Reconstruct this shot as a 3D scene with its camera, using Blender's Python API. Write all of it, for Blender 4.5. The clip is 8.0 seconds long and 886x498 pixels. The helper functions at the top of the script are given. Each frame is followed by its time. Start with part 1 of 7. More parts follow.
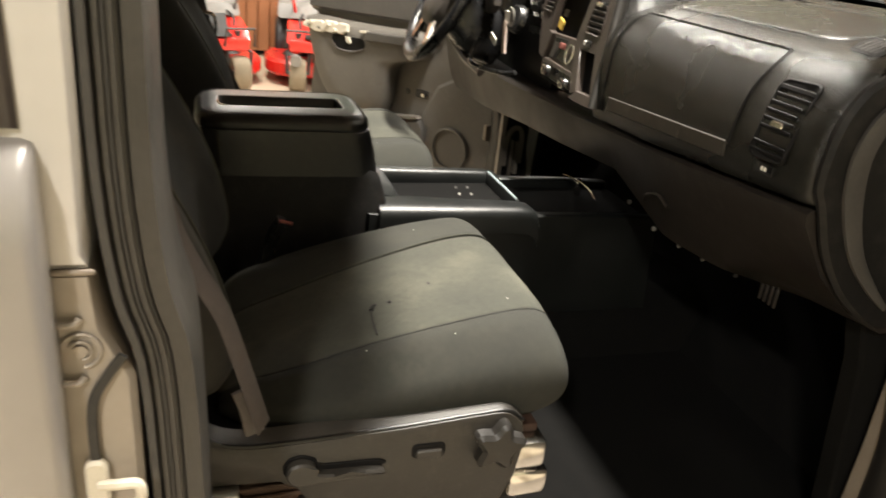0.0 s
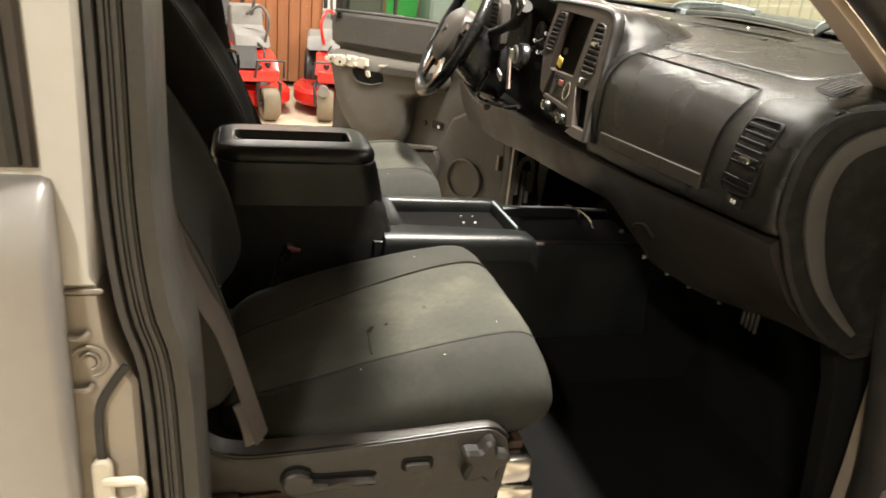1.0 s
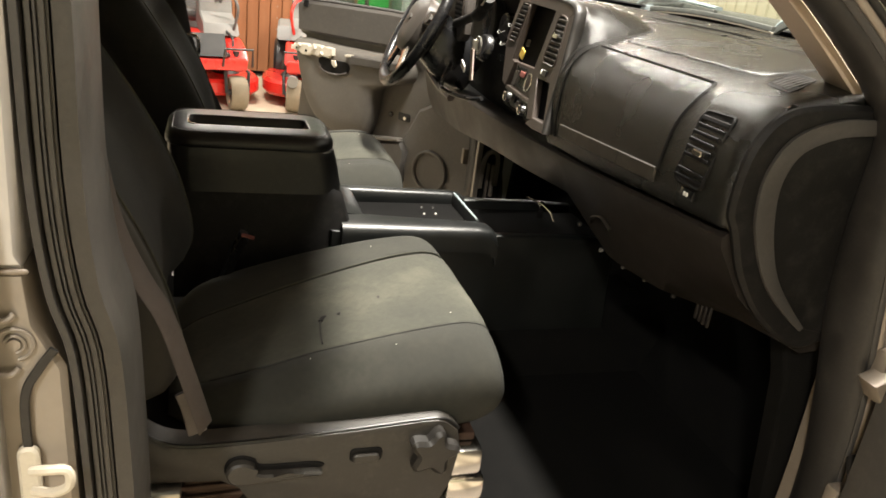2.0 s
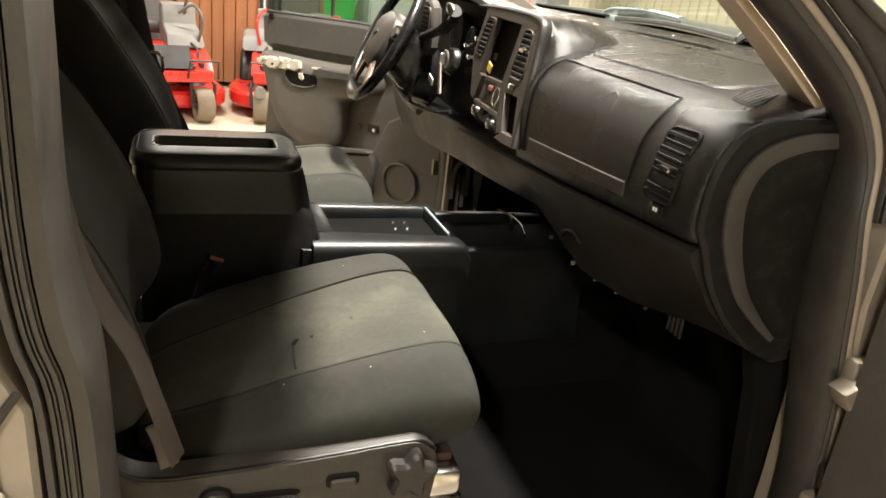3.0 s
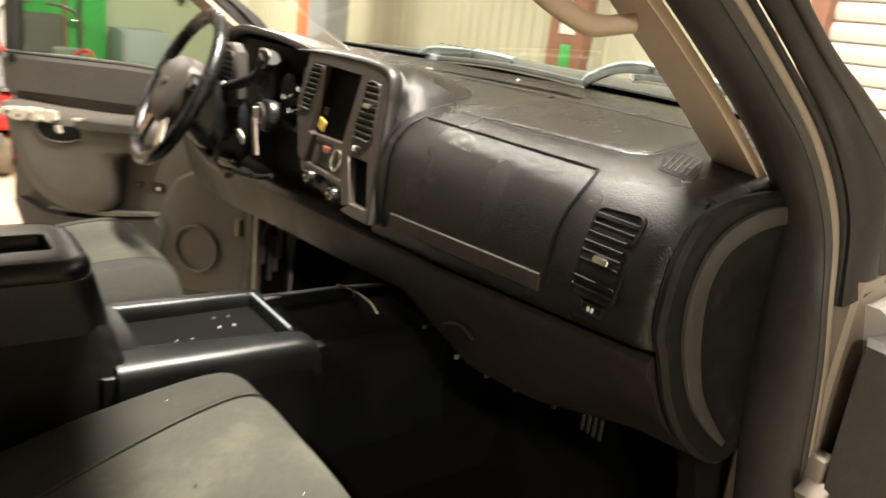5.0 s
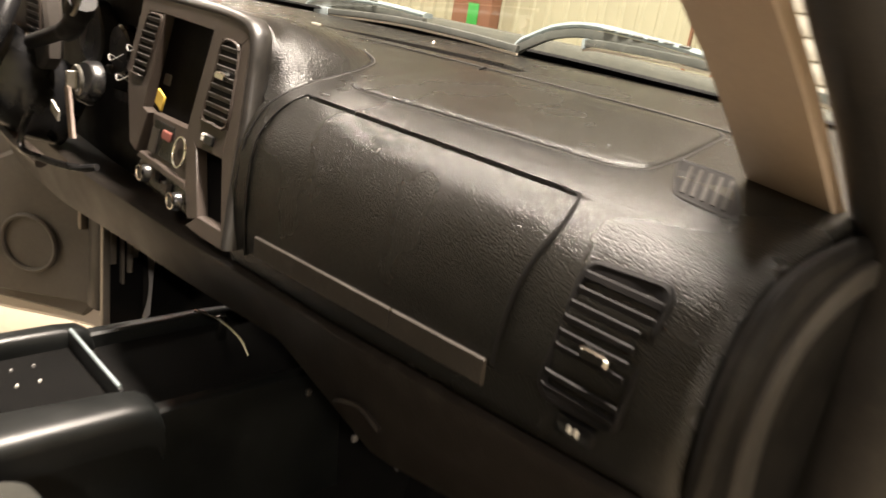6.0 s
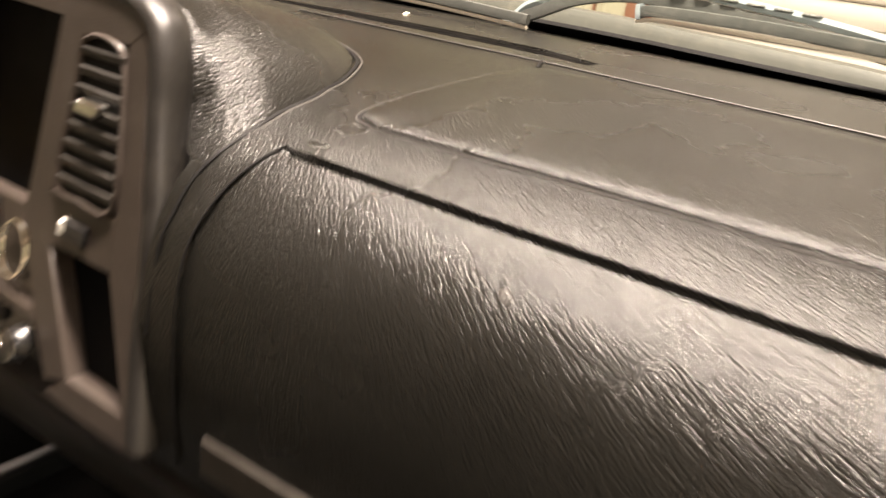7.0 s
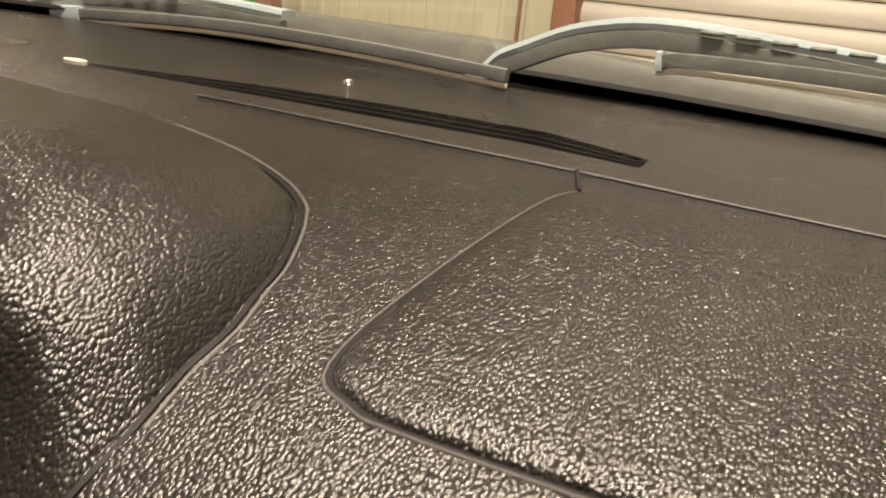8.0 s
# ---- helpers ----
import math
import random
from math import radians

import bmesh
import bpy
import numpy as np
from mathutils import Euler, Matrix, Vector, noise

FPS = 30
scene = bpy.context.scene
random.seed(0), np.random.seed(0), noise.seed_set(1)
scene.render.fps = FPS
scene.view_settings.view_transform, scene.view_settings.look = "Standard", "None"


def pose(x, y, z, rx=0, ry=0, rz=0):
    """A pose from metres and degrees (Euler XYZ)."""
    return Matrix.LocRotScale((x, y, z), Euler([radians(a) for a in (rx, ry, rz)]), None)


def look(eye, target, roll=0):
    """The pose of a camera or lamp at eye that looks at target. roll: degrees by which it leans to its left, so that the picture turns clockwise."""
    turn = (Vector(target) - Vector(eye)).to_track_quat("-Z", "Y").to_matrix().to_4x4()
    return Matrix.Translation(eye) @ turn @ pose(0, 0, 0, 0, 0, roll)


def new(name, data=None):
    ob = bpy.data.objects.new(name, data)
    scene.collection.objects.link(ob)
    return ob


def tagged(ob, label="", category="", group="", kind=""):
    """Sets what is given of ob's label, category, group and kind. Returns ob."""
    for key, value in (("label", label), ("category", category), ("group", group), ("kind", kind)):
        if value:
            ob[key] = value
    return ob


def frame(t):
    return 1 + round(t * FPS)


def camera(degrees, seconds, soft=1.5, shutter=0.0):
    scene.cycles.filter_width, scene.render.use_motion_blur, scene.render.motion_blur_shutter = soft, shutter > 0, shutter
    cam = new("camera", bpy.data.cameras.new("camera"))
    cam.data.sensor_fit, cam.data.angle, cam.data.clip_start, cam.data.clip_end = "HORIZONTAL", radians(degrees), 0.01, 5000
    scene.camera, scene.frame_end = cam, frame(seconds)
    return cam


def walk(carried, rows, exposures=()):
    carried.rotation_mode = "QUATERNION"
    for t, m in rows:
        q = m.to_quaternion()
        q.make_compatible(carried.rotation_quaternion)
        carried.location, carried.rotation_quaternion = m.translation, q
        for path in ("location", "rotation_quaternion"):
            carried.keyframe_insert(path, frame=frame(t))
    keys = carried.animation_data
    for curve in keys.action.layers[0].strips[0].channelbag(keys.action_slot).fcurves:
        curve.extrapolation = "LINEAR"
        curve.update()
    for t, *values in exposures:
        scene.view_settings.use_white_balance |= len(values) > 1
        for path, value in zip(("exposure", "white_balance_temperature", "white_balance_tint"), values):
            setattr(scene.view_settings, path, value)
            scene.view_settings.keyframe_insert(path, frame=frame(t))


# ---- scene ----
cam = camera(60.9, 8.0, soft=1.6, shutter=0.6)
PATH = [
    (0, (0.086, -1.61, 1.556), (0.672, 0.133, 0.768), 6.2),
    (0.5, (0.093, -1.675, 1.586), (0.56, 0.117, 0.832), 5.1),
    (1, (0.122, -1.696, 1.591), (0.634, 0.095, 0.862), 5.6),
    (1.5, (0.147, -1.698, 1.577), (0.696, 0.078, 0.838), 6.8),
    (3, (0.156, -1.681, 1.6), (0.81, 0.069, 0.888), 6.6),
    (3.5, (0.155, -1.677, 1.616), (0.837, 0.076, 0.936), 5.4),
    (4, (0.166, -1.634, 1.631), (0.919, 0.1, 0.975), 4.3),
    (4.5, (0.153, -1.509, 1.614), (1.05, 0.164, 0.986), 5.7),
    (5, (0.153, -1.338, 1.608), (1.321, 0.175, 1.018), 6.7),
    (5.2, (0.184, -1.277, 1.601), (1.434, 0.165, 1.001), 6.7),
    (6.3, (0.437, -0.922, 1.577), (1.817, 0.361, 0.907), 8.7),
    (6.5, (0.452, -0.842, 1.573), (1.864, 0.4, 0.893), 7.9),
    (7, (0.589, -0.605, 1.556), (2.165, 0.396, 0.837), 8.5),
    (7.5, (0.729, -0.453, 1.57), (2.374, 0.422, 0.842), 6.5),
    (8, (0.769, -0.428, 1.585), (2.446, 0.408, 0.886), 5.5),
]
walk(cam, [(t, look(eye, target, roll)) for t, eye, target, roll in PATH], [(0, 0.11, 6250, 9), (4.0, 0.08, 6250, 9), (5.2, 0.07, 6450, 10), (6.5, -0.02, 6900, 18), (7.0, -0.08, 6950, 19), (7.5, -0.5, 7050, 18), (8, -0.78, 7250, 18)])

# ---- light: unseen ceiling fittings, placed from shadows or added as fill ----
world = bpy.data.worlds.new("World")
scene.world = world
world.use_nodes = True
world.node_tree.nodes["Background"].inputs[0].default_value = (0.02, 0.018, 0.015, 1)
world.node_tree.nodes["Background"].inputs[1].default_value = 0.3
scene.view_settings.exposure = 0.0
CEILING = 3.6
# x, y, turn, watts, length
# First and short one follow the seat shadows; the others are added fill.
FITTINGS = [(0.96, -0.25, 0, 375, 1.24), (3.15, -0.25, 0, 22, 1.24), (2.4, -3.4, 0, 10, 1.24), (2.6, 4.7, 0, 225, 1.24), (0.3, 5.4, 90, 150, 1.24), (-1.35, -3.7, 0, 180, 0.7), (-2.8, 3.0, 90, 130, 1.24)]

# ---- materials ----
def surface(name, a, b, scale=8.0, rough=0.5, rvar=0.1, metal=0.0, bump=0.0, bscale=200.0, kind="noise", spots=0.0, spotcol=(0.5, 0.45, 0.38), bdist=0.001, coat=0.0, stretch=None, spotscale=35.0):
    """Two colours mixed by broad and fine noise, with uneven gloss and a fine relief."""
    m = bpy.data.materials.new(name)
    m.use_nodes = True
    nt = m.node_tree
    n, l = nt.nodes, nt.links
    p = n["Principled BSDF"]
    co = n.new("ShaderNodeTexCoord")
    src = co.outputs["Object"]
    if stretch:
        mp = n.new("ShaderNodeMapping")
        mp.inputs["Scale"].default_value = stretch
        l.new(src, mp.inputs["Vector"])
        src = mp.outputs["Vector"]
    broad = n.new("ShaderNodeTexNoise")
    broad.inputs["Scale"].default_value = scale
    broad.inputs["Detail"].default_value = 6
    l.new(src, broad.inputs["Vector"])
    fine = n.new("ShaderNodeTexNoise")
    fine.inputs["Scale"].default_value = scale * 14
    fine.inputs["Detail"].default_value = 3
    l.new(src, fine.inputs["Vector"])
    add = n.new("ShaderNodeMath")
    add.operation = "MULTIPLY_ADD"
    l.new(fine.outputs["Fac"], add.inputs[0])
    add.inputs[1].default_value = 0.45
    l.new(broad.outputs["Fac"], add.inputs[2])
    ramp = n.new("ShaderNodeMapRange")
    ramp.inputs[1].default_value, ramp.inputs[2].default_value = 0.45, 1.0
    l.new(add.outputs[0], ramp.inputs[0])
    mix = n.new("ShaderNodeMix")
    mix.data_type = "RGBA"
    mix.inputs["A"].default_value, mix.inputs["B"].default_value = (*a, 1), (*b, 1)
    l.new(ramp.outputs[0], mix.inputs["Factor"])
    colour = mix.outputs["Result"]
    if spots:
        dust = n.new("ShaderNodeTexNoise")
        dust.inputs["Scale"].default_value = spotscale
        dust.inputs["Detail"].default_value = 9
        dust.inputs["Roughness"].default_value = 0.75
        l.new(src, dust.inputs["Vector"])
        dr = n.new("ShaderNodeMapRange")
        dr.inputs[1].default_value, dr.inputs[2].default_value, dr.inputs[4].default_value = 0.5, 0.85, spots
        l.new(dust.outputs["Fac"], dr.inputs[0])
        mx = n.new("ShaderNodeMix")
        mx.data_type = "RGBA"
        mx.inputs["B"].default_value = (*spotcol, 1)
        l.new(colour, mx.inputs["A"])
        l.new(dr.outputs[0], mx.inputs["Factor"])
        colour = mx.outputs["Result"]
    l.new(colour, p.inputs["Base Color"])
    rr = n.new("ShaderNodeMapRange")
    rr.inputs[1].default_value, rr.inputs[2].default_value = 0.3, 0.7
    rr.inputs[3].default_value, rr.inputs[4].default_value = max(0.02, rough - rvar), rough + rvar
    l.new(broad.outputs["Fac"], rr.inputs[0])
    l.new(rr.outputs[0], p.inputs["Roughness"])
    p.inputs["Metallic"].default_value = metal
    p.inputs["Coat Weight"].default_value = coat
    p.inputs["Coat Roughness"].default_value = 0.08
    if bump:
        if kind == "grain":
            t = n.new("ShaderNodeTexVoronoi")
            t.feature = "F1"
            t.inputs["Scale"].default_value = bscale
            warp = n.new("ShaderNodeTexNoise")
            warp.inputs["Scale"].default_value = bscale * 0.9
            l.new(src, warp.inputs["Vector"])
            wm = n.new("ShaderNodeVectorMath")
            wm.operation = "MULTIPLY_ADD"
            wm.inputs[1].default_value = (0.1 / bscale,) * 3
            l.new(warp.outputs["Color"], wm.inputs[0])
            l.new(src, wm.inputs[2])
            l.new(wm.outputs[0], t.inputs["Vector"])
            sq = n.new("ShaderNodeMath")
            sq.operation = "POWER"
            sq.inputs[1].default_value = 2.0
            l.new(t.outputs["Distance"], sq.inputs[0])
            out = sq.outputs[0]
        else:
            t = n.new("ShaderNodeTexNoise")
            t.inputs["Scale"].default_value = bscale
            t.inputs["Detail"].default_value = 4
            l.new(src, t.inputs["Vector"])
            out = t.outputs["Fac"]
        bp = n.new("ShaderNodeBump")
        bp.inputs["Strength"].default_value = bump
        bp.inputs["Distance"].default_value = bdist
        bp.invert = kind == "grain"
        l.new(out, bp.inputs["Height"])
        l.new(bp.outputs["Normal"], p.inputs["Normal"])
    return m


def glowing(name, colour, strength):
    m = bpy.data.materials.new(name)
    m.use_nodes = True
    p = m.node_tree.nodes["Principled BSDF"]
    p.inputs["Base Color"].default_value = (*colour, 1)
    p.inputs["Emission Color"].default_value = (*colour, 1)
    p.inputs["Emission Strength"].default_value = strength
    return m


def clear(name, tint=(0.93, 0.96, 0.93)):
    m = bpy.data.materials.new(name)
    m.use_nodes = True
    nt = m.node_tree
    n, l = nt.nodes, nt.links
    n.clear()
    o = n.new("ShaderNodeOutputMaterial")
    t = n.new("ShaderNodeBsdfTransparent")
    t.inputs[0].default_value = (*tint, 1)
    g = n.new("ShaderNodeBsdfGlossy")
    g.inputs["Roughness"].default_value = 0.02
    f = n.new("ShaderNodeLayerWeight")
    f.inputs[0].default_value = 0.5
    pw = n.new("ShaderNodeMath")
    pw.operation = "POWER"
    pw.inputs[1].default_value = 5.0
    l.new(f.outputs["Facing"], pw.inputs[0])
    ad = n.new("ShaderNodeMath")
    ad.operation = "MULTIPLY_ADD"
    ad.inputs[1].default_value, ad.inputs[2].default_value = 0.6, 0.04
    l.new(pw.outputs[0], ad.inputs[0])
    x = n.new("ShaderNodeMixShader")
    l.new(ad.outputs[0], x.inputs[0])
    l.new(t.outputs[0], x.inputs[1])
    l.new(g.outputs[0], x.inputs[2])
    l.new(x.outputs[0], o.inputs[0])
    return m


DASH = surface("grained_dash_vinyl", (0.0072, 0.0070, 0.0060), (0.0110, 0.0106, 0.0091), 6, 0.26, 0.04, 0, 1.0, 610, "grain", 0.012, (0.2, 0.18, 0.15), 0.00058)
DASH.node_tree.nodes["Principled BSDF"].inputs["Specular IOR Level"].default_value = 0.45
DASH_PLAIN = surface("smooth_dark_plastic", (0.014, 0.0125, 0.011), (0.022, 0.020, 0.018), 9, 0.42, 0.07, 0, 0.3, 500, "noise", 0.05)
BEZEL = surface("warm_grey_bezel", (0.036, 0.028, 0.0235), (0.049, 0.0385, 0.0325), 9, 0.38, 0.08, 0, 0.2, 700, "noise", 0.05)
LOWER = surface("brown_grey_plastic", (0.0145, 0.0120, 0.0103), (0.0215, 0.0180, 0.0155), 7, 0.42, 0.08, 0, 0.35, 420, "grain", 0.05, bdist=0.0005)
LOWER.node_tree.nodes["Principled BSDF"].inputs["Specular IOR Level"].default_value = 0.25
# Near-black, also laid in as the shade of recesses and openings.
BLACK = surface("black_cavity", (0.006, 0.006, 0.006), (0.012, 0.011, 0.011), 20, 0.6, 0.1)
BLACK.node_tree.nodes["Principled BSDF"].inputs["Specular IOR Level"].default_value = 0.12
BLACK_SHINY = surface("black_gloss_plastic", (0.006, 0.006, 0.0065), (0.012, 0.012, 0.013), 14, 0.28, 0.1, 0, 0.1, 300, "noise", 0.05)
CLOTH = surface("grey_seat_cloth", (0.028, 0.0284, 0.0212), (0.052, 0.0515, 0.0382), 7, 0.93, 0.04, 0, 0.5, 900, "noise", 0.6, (0.115, 0.108, 0.080), 0.0012, spotscale=7.0)
CLOTH_MID = surface("grey_bolster_cloth", (0.0145, 0.0145, 0.0110), (0.0255, 0.0252, 0.0192), 7, 0.93, 0.04, 0, 0.5, 900, "noise", 0.35, (0.070, 0.064, 0.050), 0.0012, spotscale=7.0)
CLOTH_DARK = surface("charcoal_seat_cloth", (0.014, 0.014, 0.012), (0.022, 0.0215, 0.019), 7, 0.93, 0.04, 0, 0.5, 900, "noise", 0.1, (0.2, 0.17, 0.12), 0.0012, spotscale=6.0)
SHIELD = surface("grey_seat_plastic", (0.029, 0.0258, 0.022), (0.039, 0.035, 0.0295), 10, 0.5, 0.07, 0, 0.35, 600, "grain", 0.06, bdist=0.0004)
VINYL = surface("dull_black_vinyl", (0.004, 0.0037, 0.0034), (0.007, 0.0064, 0.006), 8, 0.6, 0.06, 0, 0.3, 500, "grain", 0.04, bdist=0.0004)
VINYL.node_tree.nodes["Principled BSDF"].inputs["Specular IOR Level"].default_value = 0.25
LEATHER = surface("black_armrest_vinyl", (0.004, 0.0038, 0.0034), (0.0068, 0.0063, 0.0058), 8, 0.37, 0.05, 0, 0.3, 500, "grain", 0.04, bdist=0.0004)
CONSOLE = surface("dark_console_plastic", (0.0034, 0.0040, 0.0039), (0.0062, 0.0070, 0.0068), 8, 0.40, 0.08, 0, 0.3, 600, "grain", 0.03, (0.2, 0.21, 0.195), 0.0003)
CONSOLE.node_tree.nodes["Principled BSDF"].inputs["Specular IOR Level"].default_value = 0.6
TAGC = surface("faded_pink_tag", (0.42, 0.33, 0.29), (0.5, 0.4, 0.35), 20, 0.6, 0.08)
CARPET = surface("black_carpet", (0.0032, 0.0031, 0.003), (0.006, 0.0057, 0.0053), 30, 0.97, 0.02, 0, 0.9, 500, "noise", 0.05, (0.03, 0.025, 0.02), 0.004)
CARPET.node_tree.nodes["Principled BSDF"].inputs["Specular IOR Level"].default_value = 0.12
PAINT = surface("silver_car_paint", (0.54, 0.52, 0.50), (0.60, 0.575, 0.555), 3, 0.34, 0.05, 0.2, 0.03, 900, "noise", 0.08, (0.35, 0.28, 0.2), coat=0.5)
# Same silver paint, darkened: the rear door's shade is in the colour.
PAINT_SHADED = surface("shaded_silver_car_paint", (0.31, 0.295, 0.28), (0.35, 0.33, 0.315), 3, 0.36, 0.05, 0.25, 0.03, 900, "noise", 0.1, (0.3, 0.25, 0.19), coat=0.4)
# Dusty silver, with the shade on pillars and jambs darkened into it.
PAINT_RAW = surface("dusty_shaded_silver_paint", (0.25, 0.21, 0.17), (0.31, 0.265, 0.215), 5, 0.48, 0.08, 0.3, 0.1, 300, "noise", 0.2, (0.3, 0.24, 0.17))
RUBBER = surface("dark_rubber_seal", (0.012, 0.011, 0.010), (0.024, 0.022, 0.02), 12, 0.5, 0.1, 0, 0.2, 300, "noise", 0.12, (0.2, 0.17, 0.14))
SEAL_GREY = surface("dusty_pillar_seal", (0.030, 0.027, 0.023), (0.050, 0.045, 0.039), 12, 0.45, 0.08, 0, 0.2, 300, "noise", 0.12, (0.2, 0.17, 0.14))
# Paler than the backrest cloth: the light on its side is in the colour.
SIDE_CLOTH = surface("lit_seat_side_grey", (0.040, 0.038, 0.034), (0.056, 0.053, 0.047), 9, 0.7, 0.06, 0, 0.4, 700, "noise", 0.12, (0.12, 0.105, 0.085), 0.0008)
HUB_GREY = surface("dark_wheel_hub", (0.042, 0.036, 0.031), (0.058, 0.050, 0.044), 9, 0.5, 0.06, 0, 0.25, 600, "grain", 0.05, bdist=0.0003)
PAINT_JAMB = surface("dusty_tan_jamb_paint", (0.28, 0.245, 0.205), (0.35, 0.307, 0.26), 4, 0.42, 0.07, 0.2, 0.06, 300, "noise", 0.22, (0.34, 0.25, 0.16))
RUBBER_GREY = surface("grey_worn_rubber", (0.037, 0.034, 0.031), (0.054, 0.05, 0.045), 12, 0.55, 0.1, 0, 0.2, 300, "noise", 0.1, (0.2, 0.17, 0.14))
TAN = surface("tan_trim_plastic", (0.40, 0.31, 0.23), (0.46, 0.36, 0.27), 9, 0.6, 0.06, 0, 0.25, 500, "grain", 0.08, (0.3, 0.22, 0.15), bdist=0.0004)
DOOR_GREY = surface("grey_door_vinyl", (0.115, 0.105, 0.09), (0.145, 0.132, 0.115), 7, 0.55, 0.07, 0, 0.3, 400, "grain", 0.08, bdist=0.0005)
DOOR_DARK = surface("dark_door_vinyl", (0.055, 0.05, 0.046), (0.075, 0.068, 0.06), 7, 0.55, 0.07, 0, 0.3, 400, "grain", 0.06, bdist=0.0005)
CHROME = surface("chrome", (0.7, 0.68, 0.64), (0.8, 0.78, 0.74), 9, 0.16, 0.06, 1.0)
STEEL = surface("worn_steel", (0.42, 0.40, 0.36), (0.6, 0.57, 0.5), 15, 0.35, 0.1, 0.9, 0.2, 200, "noise", 0.2, (0.25, 0.15, 0.08))
SILVER_TRIM = surface("silver_plastic_trim", (0.034, 0.029, 0.024), (0.046, 0.040, 0.034), 12, 0.5, 0.1, 0.1, 0.15, 400, "noise", 0.1)
STRAP = surface("grey_brown_webbing", (0.072, 0.059, 0.053), (0.098, 0.081, 0.073), 30, 0.8, 0.05, 0, 0.5, 1200, "noise", 0.05)
STRAP_PALE = surface("pale_worn_webbing", (0.17, 0.15, 0.145), (0.23, 0.205, 0.20), 30, 0.85, 0.05, 0, 0.5, 1200, "noise", 0.05)
STRAP_BLACK = surface("black_webbing", (0.012, 0.011, 0.011), (0.022, 0.02, 0.019), 30, 0.8, 0.05, 0, 0.5, 1200)
BEIGE = surface("beige_plastic", (0.55, 0.5, 0.4), (0.66, 0.6, 0.5), 20, 0.5, 0.08)
WHITE = surface("off_white_paper", (0.7, 0.68, 0.62), (0.78, 0.76, 0.7), 25, 0.8, 0.05)
PAPER = surface("beige_paper", (0.30, 0.28, 0.22), (0.36, 0.335, 0.27), 25, 0.8, 0.05)
YELLOW = surface("yellow_plastic", (0.62, 0.42, 0.06), (0.72, 0.5, 0.09), 25, 0.6, 0.05)
COWL = surface("grey_wiper_plastic", (0.22, 0.27, 0.28), (0.29, 0.34, 0.35), 12, 0.5, 0.1, 0, 0.2, 300, "noise", 0.15)
COWL_DUSTY = surface("dusty_cowl_plastic", (0.05, 0.052, 0.043), (0.075, 0.076, 0.062), 9, 0.6, 0.08, 0, 0.2, 300, "noise", 0.25, (0.3, 0.27, 0.2))
WIPER_DARK = surface("faded_wiper_rubber", (0.05, 0.055, 0.05), (0.09, 0.095, 0.085), 18, 0.6, 0.1, 0, 0.2, 300, "noise", 0.15)
FRIT = surface("black_glass_edge", (0.006, 0.006, 0.006), (0.01, 0.01, 0.01), 10, 0.7, 0.05)
FRIT.node_tree.nodes["Principled BSDF"].inputs["Specular IOR Level"].default_value = 0.1
RUST_DARK = surface("dark_rusty_steel", (0.045, 0.024, 0.017), (0.075, 0.042, 0.028), 14, 0.6, 0.1, 0.2, 0.2, 200, "noise", 0.2, (0.12, 0.09, 0.07))
RED_DULL = surface("dusty_red_button", (0.16, 0.045, 0.035), (0.22, 0.07, 0.055), 25, 0.6, 0.05)
GLASS = clear("windscreen_glass")
# Unseen rear pane, tinted dark only to keep lamp light off the seat.
GLASS_REAR = clear("light_blocking_rear_glass", (0.10, 0.11, 0.10))
GLASS_DOOR = clear("door_glass", (0.62, 0.68, 0.62))
CONCRETE = surface("pale_concrete", (0.50, 0.42, 0.31), (0.62, 0.53, 0.40), 1.2, 0.55, 0.12, 0, 0.3, 60, "noise", 0.25, (0.3, 0.24, 0.17), 0.003, spotscale=3.0)
WALLP = surface("cream_wall_sheet", (0.44, 0.43, 0.31), (0.50, 0.49, 0.36), 1.5, 0.6, 0.08, 0, 0.1, 40, "noise", 0.08, (0.5, 0.42, 0.28))
WALL_GREEN = surface("grey_green_wall", (0.42, 0.43, 0.32), (0.48, 0.49, 0.37), 1.5, 0.6, 0.08, 0, 0.1, 40, "noise", 0.08, (0.35, 0.32, 0.22))
SHUTTER = surface("white_shutter_paint", (0.53, 0.50, 0.44), (0.59, 0.555, 0.49), 2, 0.5, 0.08, 0, 0.1, 60, "noise", 0.1, (0.5, 0.43, 0.33))
TIMBER = surface("brown_door_boards", (0.30, 0.115, 0.045), (0.40, 0.165, 0.07), 2.5, 0.5, 0.1, 0, 0.25, 50, "noise", 0.12, (0.2, 0.09, 0.04), 0.002, stretch=(6, 6, 0.6))
BROWN = surface("brown_post_paint", (0.22, 0.10, 0.06), (0.28, 0.135, 0.08), 6, 0.55, 0.08)
ORANGE = surface("orange_post_paint", (0.75, 0.16, 0.06), (0.82, 0.2, 0.08), 6, 0.5, 0.08)
BLUEGREY = surface("blue_grey_post", (0.28, 0.30, 0.31), (0.34, 0.36, 0.37), 6, 0.55, 0.08)
MOWER_RED = surface("red_machine_paint", (0.62, 0.022, 0.016), (0.72, 0.035, 0.022), 6, 0.32, 0.08, 0, 0.05, 200, "noise", 0.1, (0.35, 0.2, 0.15), coat=0.4)
MOWER_GREY = surface("grey_machine_plastic", (0.17, 0.165, 0.155), (0.23, 0.22, 0.205), 8, 0.5, 0.08, 0, 0.1, 300, "noise", 0.15)
BLUE = surface("blue_wire_sleeve", (0.02, 0.16, 0.30), (0.03, 0.22, 0.38), 20, 0.5, 0.1)
